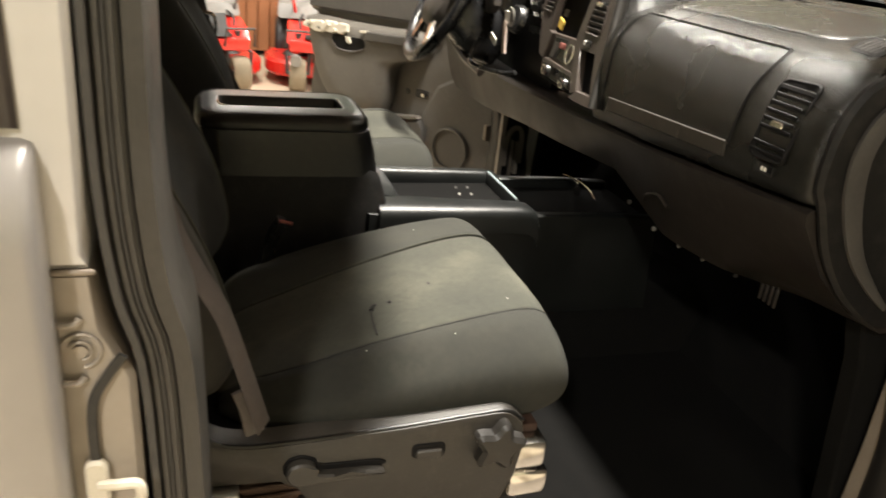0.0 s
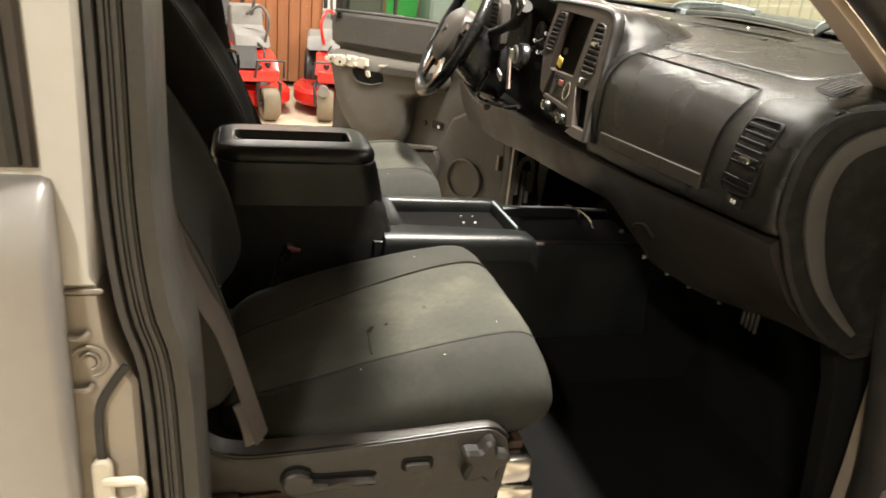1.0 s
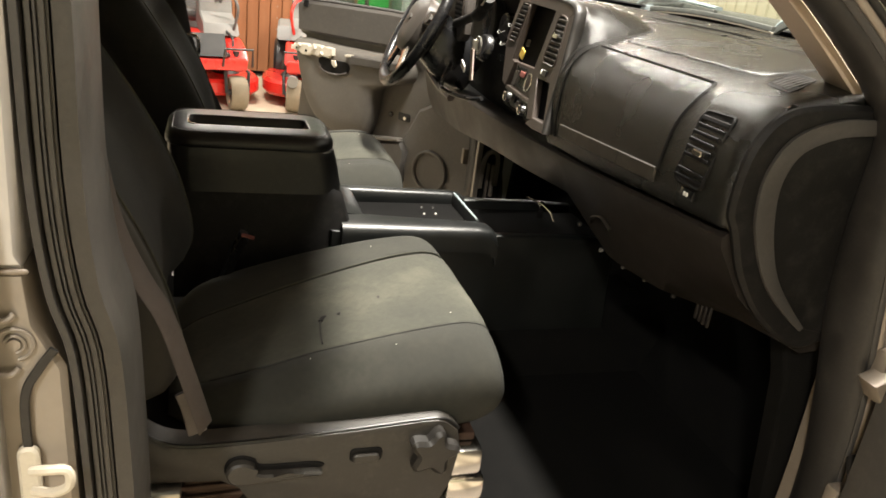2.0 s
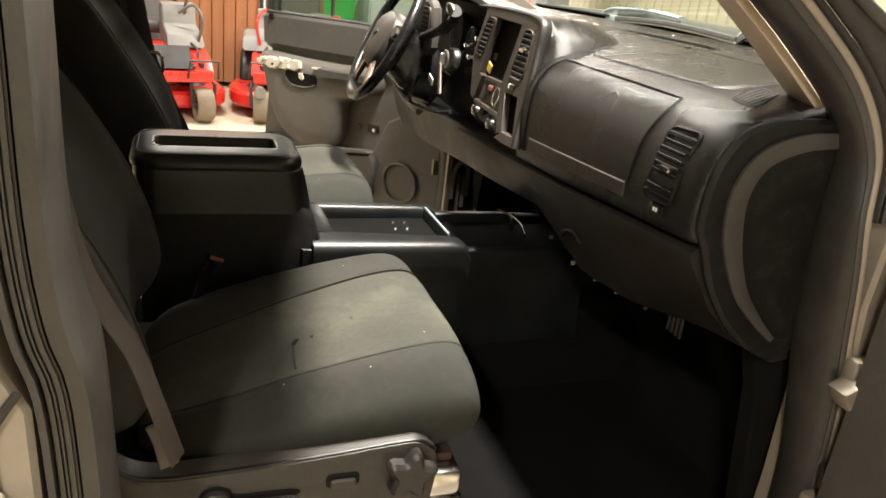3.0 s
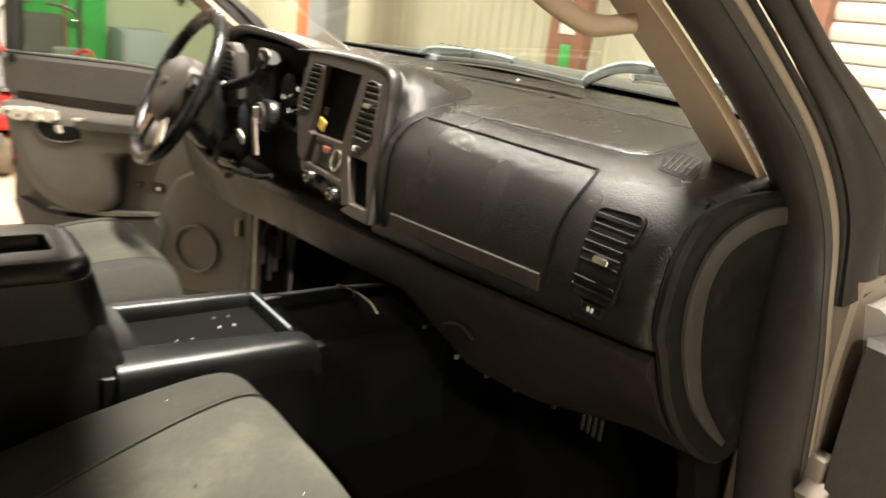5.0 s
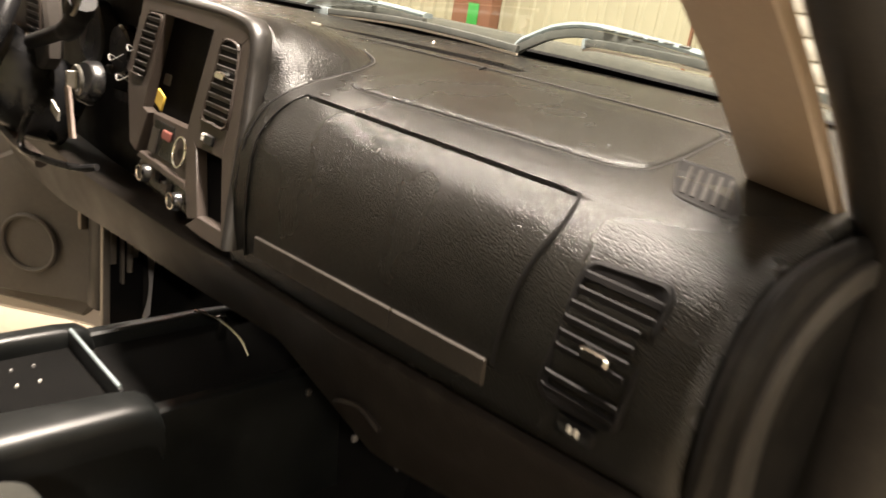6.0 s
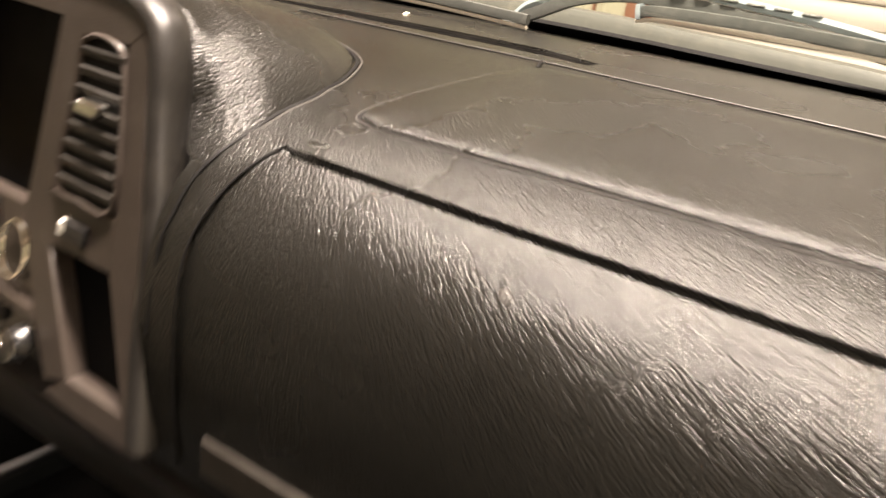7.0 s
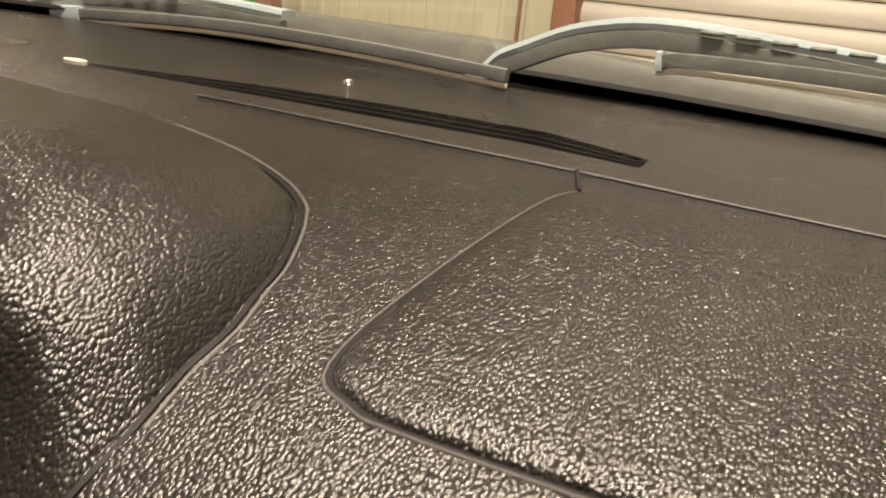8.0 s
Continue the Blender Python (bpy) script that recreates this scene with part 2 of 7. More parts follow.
MOWER_LEVER = surface("grey_lever_steel", (0.09, 0.085, 0.08), (0.14, 0.13, 0.12), 12, 0.4, 0.1)
MOWER_BLACK = surface("black_machine_steel", (0.02, 0.02, 0.02), (0.035, 0.034, 0.032), 12, 0.45, 0.1)
TYRE = surface("dusty_tyre", (0.16, 0.13, 0.09), (0.23, 0.19, 0.135), 9, 0.9, 0.05, 0, 0.5, 150, "noise", 0.2, (0.3, 0.25, 0.17), 0.002)
GREEN = surface("green_door_paint", (0.03, 0.36, 0.06), (0.045, 0.44, 0.085), 4, 0.5, 0.08, 0, 0.05, 100, "noise", 0.08, (0.1, 0.3, 0.1))
# Dark brown for unseen surfaces overhead, so the glossy dash mirrors less light.
CEIL = surface("dark_reflection_board", (0.14, 0.11, 0.08), (0.19, 0.15, 0.11), 2, 0.7, 0.08)
TUBE = glowing("lit_tube_cover", (1.0, 0.86, 0.66), 6.0)


# ---- builders ----
def part(name, bm, material, parent=None, label="", sharp=38):
    bmesh.ops.recalc_face_normals(bm, faces=bm.faces)
    me = bpy.data.meshes.new(name)
    bm.to_mesh(me)
    bm.free()
    me.shade_smooth()
    me.set_sharp_from_angle(angle=radians(sharp))
    me.materials.append(material)
    ob = new(name, me)
    if parent:
        ob.parent = parent
    return tagged(ob, label)


def thing(name, label, category, group="", at=(0, 0, 0)):
    ob = new(name)
    ob.location = at
    ob.empty_display_size = 0.1
    return tagged(ob, label, category, group)


def setting(ob, label, category):
    return tagged(ob, label, category, kind="structure")


def fresh():
    return bmesh.new()


def box(bm, x0, x1, y0, y1, z0, z1, r=0.0, seg=2):
    tmp = bmesh.new()
    bmesh.ops.create_cube(tmp, size=1)
    for v in tmp.verts:
        v.co = ((x0 + x1) / 2 + v.co.x * (x1 - x0), (y0 + y1) / 2 + v.co.y * (y1 - y0), (z0 + z1) / 2 + v.co.z * (z1 - z0))
    if r:
        bmesh.ops.bevel(tmp, geom=list(tmp.edges), offset=r, segments=seg, affect="EDGES", profile=0.5)
    merge(bm, tmp)
    return bm


def merge(bm, tmp, m=None):
    if m is not None:
        bmesh.ops.transform(tmp, matrix=m, verts=tmp.verts)
    vs = [bm.verts.new(v.co) for v in tmp.verts]
    tmp.verts.index_update()
    for f in tmp.faces:
        try:
            bm.faces.new([vs[v.index] for v in f.verts])
        except ValueError:
            pass
    tmp.free()


def loft(bm, rings, closed=True, caps=True):
    """Skin from ring to ring of equal counts."""
    vs = [[bm.verts.new(p) for p in r] for r in rings]
    n = len(vs[0])
    for a, b in zip(vs, vs[1:]):
        for i in range(n if closed else n - 1):
            j = (i + 1) % n
            bm.faces.new((a[i], a[j], b[j], b[i]))
    if caps and closed:
        bm.faces.new(vs[0][::-1])
        bm.faces.new(vs[-1])
    return bm


def smooth_line(pts, n=6, loop=False):
    """A rounded line through the points (Catmull-Rom)."""
    P = [Vector(p) for p in pts]
    out = []
    m = len(P)
    for i in range(m if loop else m - 1):
        p0 = P[(i - 1) % m] if loop or i > 0 else P[0] * 2 - P[1]
        p1, p2 = P[i], P[(i + 1) % m]
        p3 = P[(i + 2) % m] if loop or i + 2 < m else P[-1] * 2 - P[-2]
        for k in range(n):
            t = k / n
            out.append(0.5 * (2 * p1 + (p2 - p0) * t + (2 * p0 - 5 * p1 + 4 * p2 - p3) * t * t + (3 * p1 - p0 - 3 * p2 + p3) * t ** 3))
    if not loop:
        out.append(P[-1].copy())
    return out


def tube(bm, pts, r, sides=8, loop=False, flat=None, up=(0, 0, 1)):
    """Tube along a line; r one radius or one for each point; flat: (wide, thick) for a band."""
    P = [Vector(p) for p in pts]
    rings = []
    last = Vector(up)
    for i, p in enumerate(P):
        a = P[i - 1] if (i or loop) else P[i]
        b = P[(i + 1) % len(P)] if (i + 1 < len(P) or loop) else P[i]
        d = (b - a).normalized()
        side = d.cross(last)
        if side.length < 1e-4:
            side = d.cross(Vector((1, 0.3, 0)))
        side.normalize()
        upv = side.cross(d)
        last = upv
        rad = r[i] if isinstance(r, (list, tuple)) else r
        ring = []
        for k in range(sides):
            t = 2 * math.pi * k / sides + (math.pi / sides if sides == 4 else 0)
            if flat:
                c, s = math.cos(t), math.sin(t)
                wide = rad if isinstance(r, (list, tuple)) else 1.0
                ring.append(p + side * wide * flat[0] / 2 * math.copysign(abs(c) ** 0.4, c) + upv * flat[1] / 2 * math.copysign(abs(s) ** 0.4, s))
            else:
                ring.append(p + (side * math.cos(t) + upv * math.sin(t)) * rad)
        rings.append(ring)
    if loop:
        rings.append(rings[0])
        vs = [[bm.verts.new(q) for q in rr] for rr in rings[:-1]]
        vs.append(vs[0])
        for a, b in zip(vs, vs[1:]):
            for k in range(sides):
                bm.faces.new((a[k], a[(k + 1) % sides], b[(k + 1) % sides], b[k]))
    else:
        loft(bm, rings)
    return bm


def cyl(bm, c, axis, r, length, sides=20, r2=None, bevel=0.0):
    """Round bar from c along the axis."""
    d = Vector(axis).normalized()
    c = Vector(c)
    r2 = r if r2 is None else r2
    if bevel:
        st = [(0, r - bevel), (bevel, r), (length - bevel, r2), (length, r2 - bevel)]
    else:
        st = [(0, r), (length, r2)]
    side = d.cross(Vector((0, 0, 1)))
    if side.length < 1e-3:
        side = Vector((1, 0, 0))
    side.normalize()
    up = side.cross(d)
    rings = [[c + d * s + (side * math.cos(2 * math.pi * k / sides) + up * math.sin(2 * math.pi * k / sides)) * q for k in range(sides)] for s, q in st]
    return loft(bm, rings)


def slab(bm, outline, d0, d1, axis="y", r=0.0, to=None):
    """A flat outline given thickness along an axis; r: rounded rim. to: maps (u, v, w) to a place."""
    if to is None:
        to = {"y": lambda u, v, w: (u, w, v), "x": lambda u, v, w: (w, u, v), "z": lambda u, v, w: (u, v, w)}[axis]
    n = len(outline)
    if r:
        cx = sum(p[0] for p in outline) / n
        cy = sum(p[1] for p in outline) / n
        ins = []
        for i in range(n):
            a, b, c = (Vector(outline[i - 1]), Vector(outline[i]), Vector(outline[(i + 1) % n]))
            d = (c - a).normalized()
            nn = Vector((-d.y, d.x))
            if nn.dot(Vector((cx, cy)) - b) < 0:
                nn = -nn
            ins.append(b + nn * r)
        sg = 1 if d1 > d0 else -1
        rings = [[to(p[0], p[1], d0) for p in ins], [to(p[0], p[1], d0 + sg * r) for p in outline], [to(p[0], p[1], d1 - sg * r) for p in outline], [to(p[0], p[1], d1) for p in ins]]
    else:
        rings = [[to(p[0], p[1], d0) for p in outline], [to(p[0], p[1], d1) for p in outline]]
    loft(bm, rings)
    return bm


def rrect(u0, u1, v0, v1, r, k=4):
    """Rounded rectangle outline."""
    out = []
    for cu, cv, a in ((u1 - r, v1 - r, 0), (u0 + r, v1 - r, 90), (u0 + r, v0 + r, 180), (u1 - r, v0 + r, 270)):
        for i in range(k + 1):
            t = radians(a + 90 * i / k)
            out.append((cu + r * math.cos(t), cv + r * math.sin(t)))
    return out


def ribbon(bm, path, w, y0, y1):
    """A strip along a line in x and z, w wide across it, from y0 to y1."""
    P = [Vector(p) for p in path]
    rings = []
    for i, p in enumerate(P):
        d = (P[min(i + 1, len(P) - 1)] - P[max(i - 1, 0)]).normalized()
        n = Vector((-d.y, d.x)) * w / 2
        a, b = p - n, p + n
        e = w * 0.22
        nn = n.normalized()
        rings.append([(a.x + nn.x * e, y0, a.y + nn.y * e), (a.x, y0 + (y1 - y0) * 0.25, a.y), (a.x, y1, a.y), (b.x, y1, b.y), (b.x, y0 + (y1 - y0) * 0.25, b.y), (b.x - nn.x * e, y0, b.y - nn.y * e)])
    loft(bm, rings)
    return bm


def lerp_table(table, x):
    for (a, va), (b, vb) in zip(table, table[1:]):
        if x <= b:
            t = (x - a) / (b - a)
            return va + (vb - va) * min(max(t, 0), 1)
    return table[-1][1]


# ---- the workshop ----
X0, X1, Y0, Y1 = -6.0, 3.6, -5.5, 7.2

floor = setting(part("floor", box(fresh(), X0 - 0.2, X1 + 0.2, Y0 - 0.2, Y1 + 0.2, -0.2, 0), CONCRETE), "pale dusty concrete workshop floor with faint stains", "floor")
ceiling = setting(part("ceiling", box(fresh(), X0 - 0.2, X1 + 0.2, Y0 - 0.2, Y1 + 0.2, CEILING, CEILING + 0.15), CEIL), "unseen workshop ceiling, dark brown to dim dash reflections", "ceiling")
wall_west = setting(part("wall_west", box(fresh(), X0 - 0.2, X0, Y0, Y1, 0, CEILING), WALLP), "cream painted workshop wall", "wall")
wall_south = setting(part("wall_south", box(fresh(), X0, X1, Y0 - 0.2, Y0, 0, CEILING), WALLP), "cream painted workshop wall", "wall")


def corrugated(axis, at, u0, u1, z0, z1, pitch=0.11, deep=0.018):
    """Ribbed wall sheet: flat pans and narrow ribs."""
    bm = fresh()
    us = []
    u = u0
    while u < u1:
        us += [(u, 0), (u + pitch * 0.62, 0), (u + pitch * 0.72, deep), (u + pitch * 0.9, deep)]
        u += pitch
    us.append((u1, 0))
    us = [p for p in us if p[0] <= u1]
    rows = []
    for z in (z0, z1):
        rows.append([(at - d, q, z) if axis == "x" else (q, at - d, z) for q, d in us])
    loft(bm, rows, closed=False)
    thick = [[(at + 0.15, q, z) if axis == "x" else (q, at + 0.15, z) for q, d in (us[0], us[-1])] for z in (z0, z1)]
    loft(bm, thick, closed=False)
    return bm


SHUT_Y = 0.50
# added band above view, darkens what the dash top reflects
reflection_blocker = setting(part("reflection_blocker", box(fresh(), X1 - 0.05, X1 - 0.03, Y0, Y1, 2.5, CEILING), CEIL), "unseen dark band added high up to dim dash reflections", "wall")
wall_front = setting(part("wall_front", corrugated("x", X1, SHUT_Y + 0.12, Y1, 0, CEILING, 0.11, 0.009), WALLP), "cream ribbed metal wall sheet in front of the truck", "wall")
part("wall_backing", box(fresh(), X1 + 0.16, X1 + 0.3, SHUT_Y, Y1, 0, CEILING), WALLP, wall_front)
wall_end = setting(part("wall_end", box(fresh(), X1, X1 + 0.2, Y0, -3.4, 0, CEILING), WALLP), "cream workshop wall beside the roller door", "wall")
part("wall_header", box(fresh(), X1, X1 + 0.2, -3.4, SHUT_Y, 3.1, CEILING), WALLP, wall_end)

# roller door of curved slats
shutter = setting(new("roller_door"), "white ribbed metal roller door, closed", "roller door")
slat = fresh()
prof = [(0.0, 0.0), (-0.012, 0.006), (-0.022, 0.03), (-0.022, 0.055), (-0.012, 0.078), (0.0, 0.084), (0.006, 0.086)]
loft(slat, [[(x, y, z) for x, z in prof] + [(x + 0.01, y, z) for x, z in prof[::-1]] for y in (-3.35, SHUT_Y + 0.02)])
slat_ob = part("slat", slat, SHUTTER, shutter)
slat_ob.location = (X1 + 0.06, 0, 0.02)
for i in range(1, 35):
    o = slat_ob.copy()
    scene.collection.objects.link(o)
    o.location.z = 0.02 + 0.088 * i
part("door_jamb", box(fresh(), X1 - 0.03, X1 + 0.12, SHUT_Y + 0.02, SHUT_Y + 0.11, 0, CEILING, 0.006), BROWN, shutter, "brown painted steel jamb")
part("door_jamb", box(fresh(), X1 - 0.03, X1 + 0.12, -3.45, -3.36, 0, CEILING, 0.006), BROWN, shutter, "brown painted steel jamb")
wall_seam = setting(part("trim", box(fresh(), X1 - 0.03, X1 - 0.012, SHUT_Y + 0.24, SHUT_Y + 0.25, 0, CEILING), BROWN), "thin brown joint strip on the wall", "trim")

# back wall with the boarded door
DX0, DX1 = -1.0, 1.0
wall_back = setting(part("wall_back", box(fresh(), DX1 + 0.15, X1, Y1, Y1 + 0.2, 0, CEILING), WALL_GREEN), "grey green painted back wall", "wall")
part("wall_panel", box(fresh(), X0, DX0 - 0.15, Y1, Y1 + 0.2, 0, CEILING), WALL_GREEN, wall_back)
part("wall_panel", box(fresh(), DX0 - 0.15, DX1 + 0.15, Y1, Y1 + 0.2, 3.0, CEILING), WALL_GREEN, wall_back)
board_door = setting(new("door_1"), "large brown boarded wooden workshop door, shut", "door")
nb = 16
bw = (DX1 - DX0) / nb
plank = fresh()
box(plank, 0.003, bw - 0.003, -0.02, 0.02, 0.06, 2.98, 0.004, 1)
plank_ob = part("plank", plank, TIMBER, board_door)
plank_ob.location = (DX0, Y1 + 0.03, 0)
for i in range(1, nb):
    o = plank_ob.copy()
    scene.collection.objects.link(o)
    o.location = (DX0 + bw * i, Y1 + 0.03 + (0.004 if i % 3 == 0 else 0), 0)
part("backing_board", box(fresh(), DX0, DX1, Y1 + 0.06, Y1 + 0.1, 0.06, 3.0), TIMBER, board_door)
part("door_jamb", box(fresh(), DX1, DX1 + 0.15, Y1 - 0.03, Y1 + 0.1, 0, 3.0, 0.006), WHITE, board_door, "white painted door jamb")
part("door_jamb", box(fresh(), DX0 - 0.15, DX0, Y1 - 0.03, Y1 + 0.1, 0, 3.0, 0.006), WHITE, board_door, "white painted door jamb")
rv = fresh()
for k in range(22):
    cyl(rv, (DX1 - 0.175, Y1 + 0.012, 0.3 + k * 0.12), (0, -1, 0), 0.006, 0.006, 8)
part("rivets", rv, STEEL, board_door, "row of steel screw heads")

# green double door, seen through the side window
green_door = setting(new("door_2"), "bright green painted steel door in the back wall", "door")
part("door_leaf", box(fresh(), 1.30, 1.66, Y1 - 0.06, Y1 - 0.005, 0.02, 2.3, 0.008), GREEN, green_door)
part("door_leaf", box(fresh(), 1.70, 2.06, Y1 - 0.06, Y1 - 0.005, 0.02, 2.3, 0.008), GREEN, green_door)
part("door_stile", box(fresh(), 1.66, 1.70, Y1 - 0.075, Y1 - 0.005, 0, 2.35, 0.006), BROWN, green_door, "brown centre post")
part("door_handle", tube(fresh(), [(1.73, Y1 - 0.06, 1.15), (1.73, Y1 - 0.11, 1.15), (1.83, Y1 - 0.11, 1.14)], 0.012), CHROME, green_door, "bright lever handle")

locker = thing("steel_locker", "blue grey steel storage box against the back wall", "locker")
part("body", box(fresh(), 2.10, 2.55, Y1 - 0.55, Y1 - 0.01, 0, 1.12, 0.01), BLUEGREY, locker)
part("door", box(fresh(), 2.12, 2.53, Y1 - 0.575, Y1 - 0.551, 0.05, 1.09, 0.005), BLUEGREY, locker)
part("handle", box(fresh(), 2.15, 2.17, Y1 - 0.60, Y1 - 0.576, 0.55, 0.68, 0.004), STEEL, locker)
switch = thing("wall_switch", "small dark switch box on the back wall", "switch")
part("box", box(fresh(), 2.78, 2.86, Y1 - 0.05, Y1 - 0.001, 1.42, 1.56, 0.006), MOWER_BLACK, switch)
part("cover", box(fresh(), 2.79, 2.85, Y1 - 0.056, Y1 - 0.051, 1.44, 1.54, 0.002), DOOR_DARK, switch)

# posts
post = thing("orange_post", "orange painted steel post with a grey guard", "post")
part("post", box(fresh(), 2.98, 3.16, 4.42, 4.66, 0, CEILING, 0.01), ORANGE, post)
part("guard", box(fresh(), 2.96, 3.16, 4.10, 4.42, 0, CEILING, 0.012), BLUEGREY, post, "blue grey steel guard")
red_post = thing("brown_post", "brown painted steel post on the ribbed wall", "post")
part("post", box(fresh(), X1 - 0.10, X1 - 0.02, 1.90, 2.20, 0, CEILING, 0.008), BROWN, red_post)
part("tag", box(fresh(), X1 - 0.106, X1 - 0.101, 1.99, 2.07, 1.36, 1.52, 0.002), GREEN, red_post, "small green sticker")
part("sticker", box(fresh(), X1 - 0.106, X1 - 0.101, 1.97, 2.10, 1.58, 1.64, 0.002), WHITE, red_post, "torn white sticker")

# ceiling tube fittings
# housings for the unseen key and fill lamps
for x, y, turn, watts, long in FITTINGS:
    fit_ob = thing("ceiling_light", "unseen tube light fitting added under the ceiling" if long > 1 else "unseen short light added under the ceiling", "ceiling light", "ceiling lights", (x, y, CEILING))
    fit_ob.rotation_euler.z = radians(turn)
    part("housing", box(fresh(), -0.11, 0.11, -long / 2 - 0.04, long / 2 + 0.04, -0.07, -0.001, 0.008), SHUTTER, fit_ob)
    part("diffuser", box(fresh(), -0.085, 0.085, -long / 2, long / 2, -0.10, -0.071, 0.01), TUBE, fit_ob, "lit tube cover")
    lamp = bpy.data.lights.new("tube_light", "AREA")
    lamp.shape, lamp.size, lamp.size_y = "RECTANGLE", 0.17, long
    lamp.energy, lamp.color = watts, (1.0, 0.915, 0.79)
    lo = new("tube_light", lamp)
    lo.location, lo.rotation_euler = (x, y, CEILING - 0.11), (0, 0, radians(turn))


# ---- riding mowers behind the truck ----
def caster_wheel(parent, x, y, r=0.155, w=0.15):
    t = fresh()
    rings = []
    sec = [(-w / 2 * 0.7, 0.52), (-w / 2, 0.68), (-w / 2, 0.86), (-w / 2 * 0.75, 0.97), (0, 1.0), (w / 2 * 0.75, 0.97), (w / 2, 0.86), (w / 2, 0.68), (w / 2 * 0.7, 0.52)]
    for k in range(28):
        a = 2 * math.pi * k / 28
        rings.append([(x + u, y + math.cos(a) * r * q, r + math.sin(a) * r * q) for u, q in sec])
    loft(t, rings + [rings[0]], closed=False)
    wheel = part("wheel", t, TYRE, parent, "dusty rubber caster tyre")
    h = fresh()
    cyl(h, (x - w / 2 * 0.75, y, r), (1, 0, 0), r * 0.53, w * 0.75, 20, bevel=0.008)
    cyl(h, (x - w / 2 - 0.012, y, r), (1, 0, 0), 0.028, w + 0.024, 12)
    part("hub", h, MOWER_BLACK, wheel)
    f = fresh()
    tube(f, [(x - w / 2 - 0.02, y, r), (x - w / 2 - 0.03, y + 0.02, r + 0.18), (x - w / 2 + 0.02, y + 0.08, r + 0.24), (x + w / 2 - 0.02, y + 0.08, r + 0.24), (x + w / 2 + 0.03, y + 0.02, r + 0.18), (x + w / 2 + 0.02, y, r)], 0.016, 8)
    cyl(f, (x, y + 0.08, r + 0.22), (0, 0, 1), 0.03, 0.14, 14)
    part("fork", f, MOWER_BLACK, parent)


def mower(at, turn, label, bar):
    m = thing("riding_mower", label, "mower", "parked mowers", at)
    caster_wheel(m, 0.34, -0.62)
    caster_wheel(m, -0.34, -0.62)
    d = fresh()
    slab(d, [(p.x, p.y) for p in smooth_line([(-0.64, 0.25, 0), (-0.64, -0.22, 0), (-0.46, -0.44, 0), (0.0, -0.47, 0), (0.46, -0.44, 0), (0.64, -0.22, 0), (0.64, 0.25, 0), (0.4, 0.4, 0), (-0.4, 0.4, 0)], 3, True)], 0.09, 0.24, "z", 0.03)
    part("deck", d, MOWER_RED, m, "red stamped cutting deck")
    dr = fresh()
    for x in (-0.36, 0.0, 0.36):
        cyl(dr, (x, -0.05, 0.235), (0, 0, 1), 0.13, 0.035, 20, 0.11, 0.006)
        cyl(dr, (x, -0.05, 0.27), (0, 0, 1), 0.035, 0.05, 12)
    part("spindle_covers", dr, MOWER_BLACK, m)
    f = fresh()
    box(f, -0.40, -0.32, -0.6, 0.9, 0.34, 0.42, 0.01)
    box(f, 0.32, 0.40, -0.6, 0.9, 0.34, 0.42, 0.01)
    box(f, -0.42, 0.42, -0.66, -0.58, 0.36, 0.46, 0.015)
    part("frame", f, MOWER_RED, m)
    s = fresh()
    slab(s, [(p.x, p.y) for p in smooth_line([(-0.56, 0.38, 0), (0.42, 0.40, 0), (0.44, 0.56, 0), (0.1, 0.62, 0), (-0.20, 0.62, 0), (-0.46, 0.52, 0)], 3, True)], -0.34, 0.34, "x", 0.025)
    part("body", s, MOWER_RED, m)
    for sx in (-1, 1):
        nose = fresh()
        slab(nose, [(-0.60, 0.42), (-0.30, 0.44), (-0.22, 0.54), (-0.30, 0.60), (-0.52, 0.54)], sx * 0.28, sx * 0.44, "x", 0.015)
        part("nose_guard", nose, MOWER_RED, m, "red folded steel guard")
        sh_ = fresh()
        slab(sh_, [(-0.34, 0.62), (-0.10, 0.58), (0.04, 0.70), (0.06, 0.92), (0.0, 0.98), (-0.08, 0.96), (-0.12, 0.80), (-0.30, 0.72)], sx * 0.10, sx * 0.40, "x", 0.012)
        part("side_console", sh_, MOWER_GREY, m, "angular grey plastic side console")
        sc_ = fresh()
        slab(sc_, rrect(-0.07, 0.02, 0.80, 0.90, 0.015), sx * 0.40, sx * 0.412, "x", 0.004)
        part("console_panel", sc_, MOWER_BLACK, m)
        cyl_ = fresh()
        tube(cyl_, smooth_line([(sx * 0.30, -0.52, 0.44), (sx * 0.33, -0.46, 0.60), (sx * 0.30, -0.30, 0.66)], 5), 0.012, 8)
        part("hose", cyl_, MOWER_BLACK, m)
    p = fresh()
    box(p, -0.28, 0.28, -0.62, -0.3, 0.47, 0.50, 0.012)
    slab(p, [(-0.66, 0.48), (-0.60, 0.48), (-0.48, 0.64), (-0.54, 0.66)], -0.24, 0.24, "x", 0.008)
    part("footplate", p, MOWER_BLACK, m)
    st = fresh()
    slab(st, rrect(0.06, 0.52, 0.68, 0.80, 0.05), -0.24, 0.24, "x", 0.03)
    slab(st, [(0.42, 0.74), (0.53, 0.74), (0.66, 1.16), (0.60, 1.22), (0.51, 1.16)], -0.23, 0.23, "x", 0.03)
    part("seat", st, DOOR_DARK, m, "dark grey padded mower seat")
    for sx in (-1, 1):
        fe = fresh()
        slab(fe, [(0.16, 0.55), (0.24, 0.68), (0.44, 0.73), (0.66, 0.70), (0.78, 0.56)], sx * 0.33, sx * 0.54, "x", 0.02)
        part("fender", fe, MOWER_GREY, m, "grey plastic fender")
        lv = fresh()
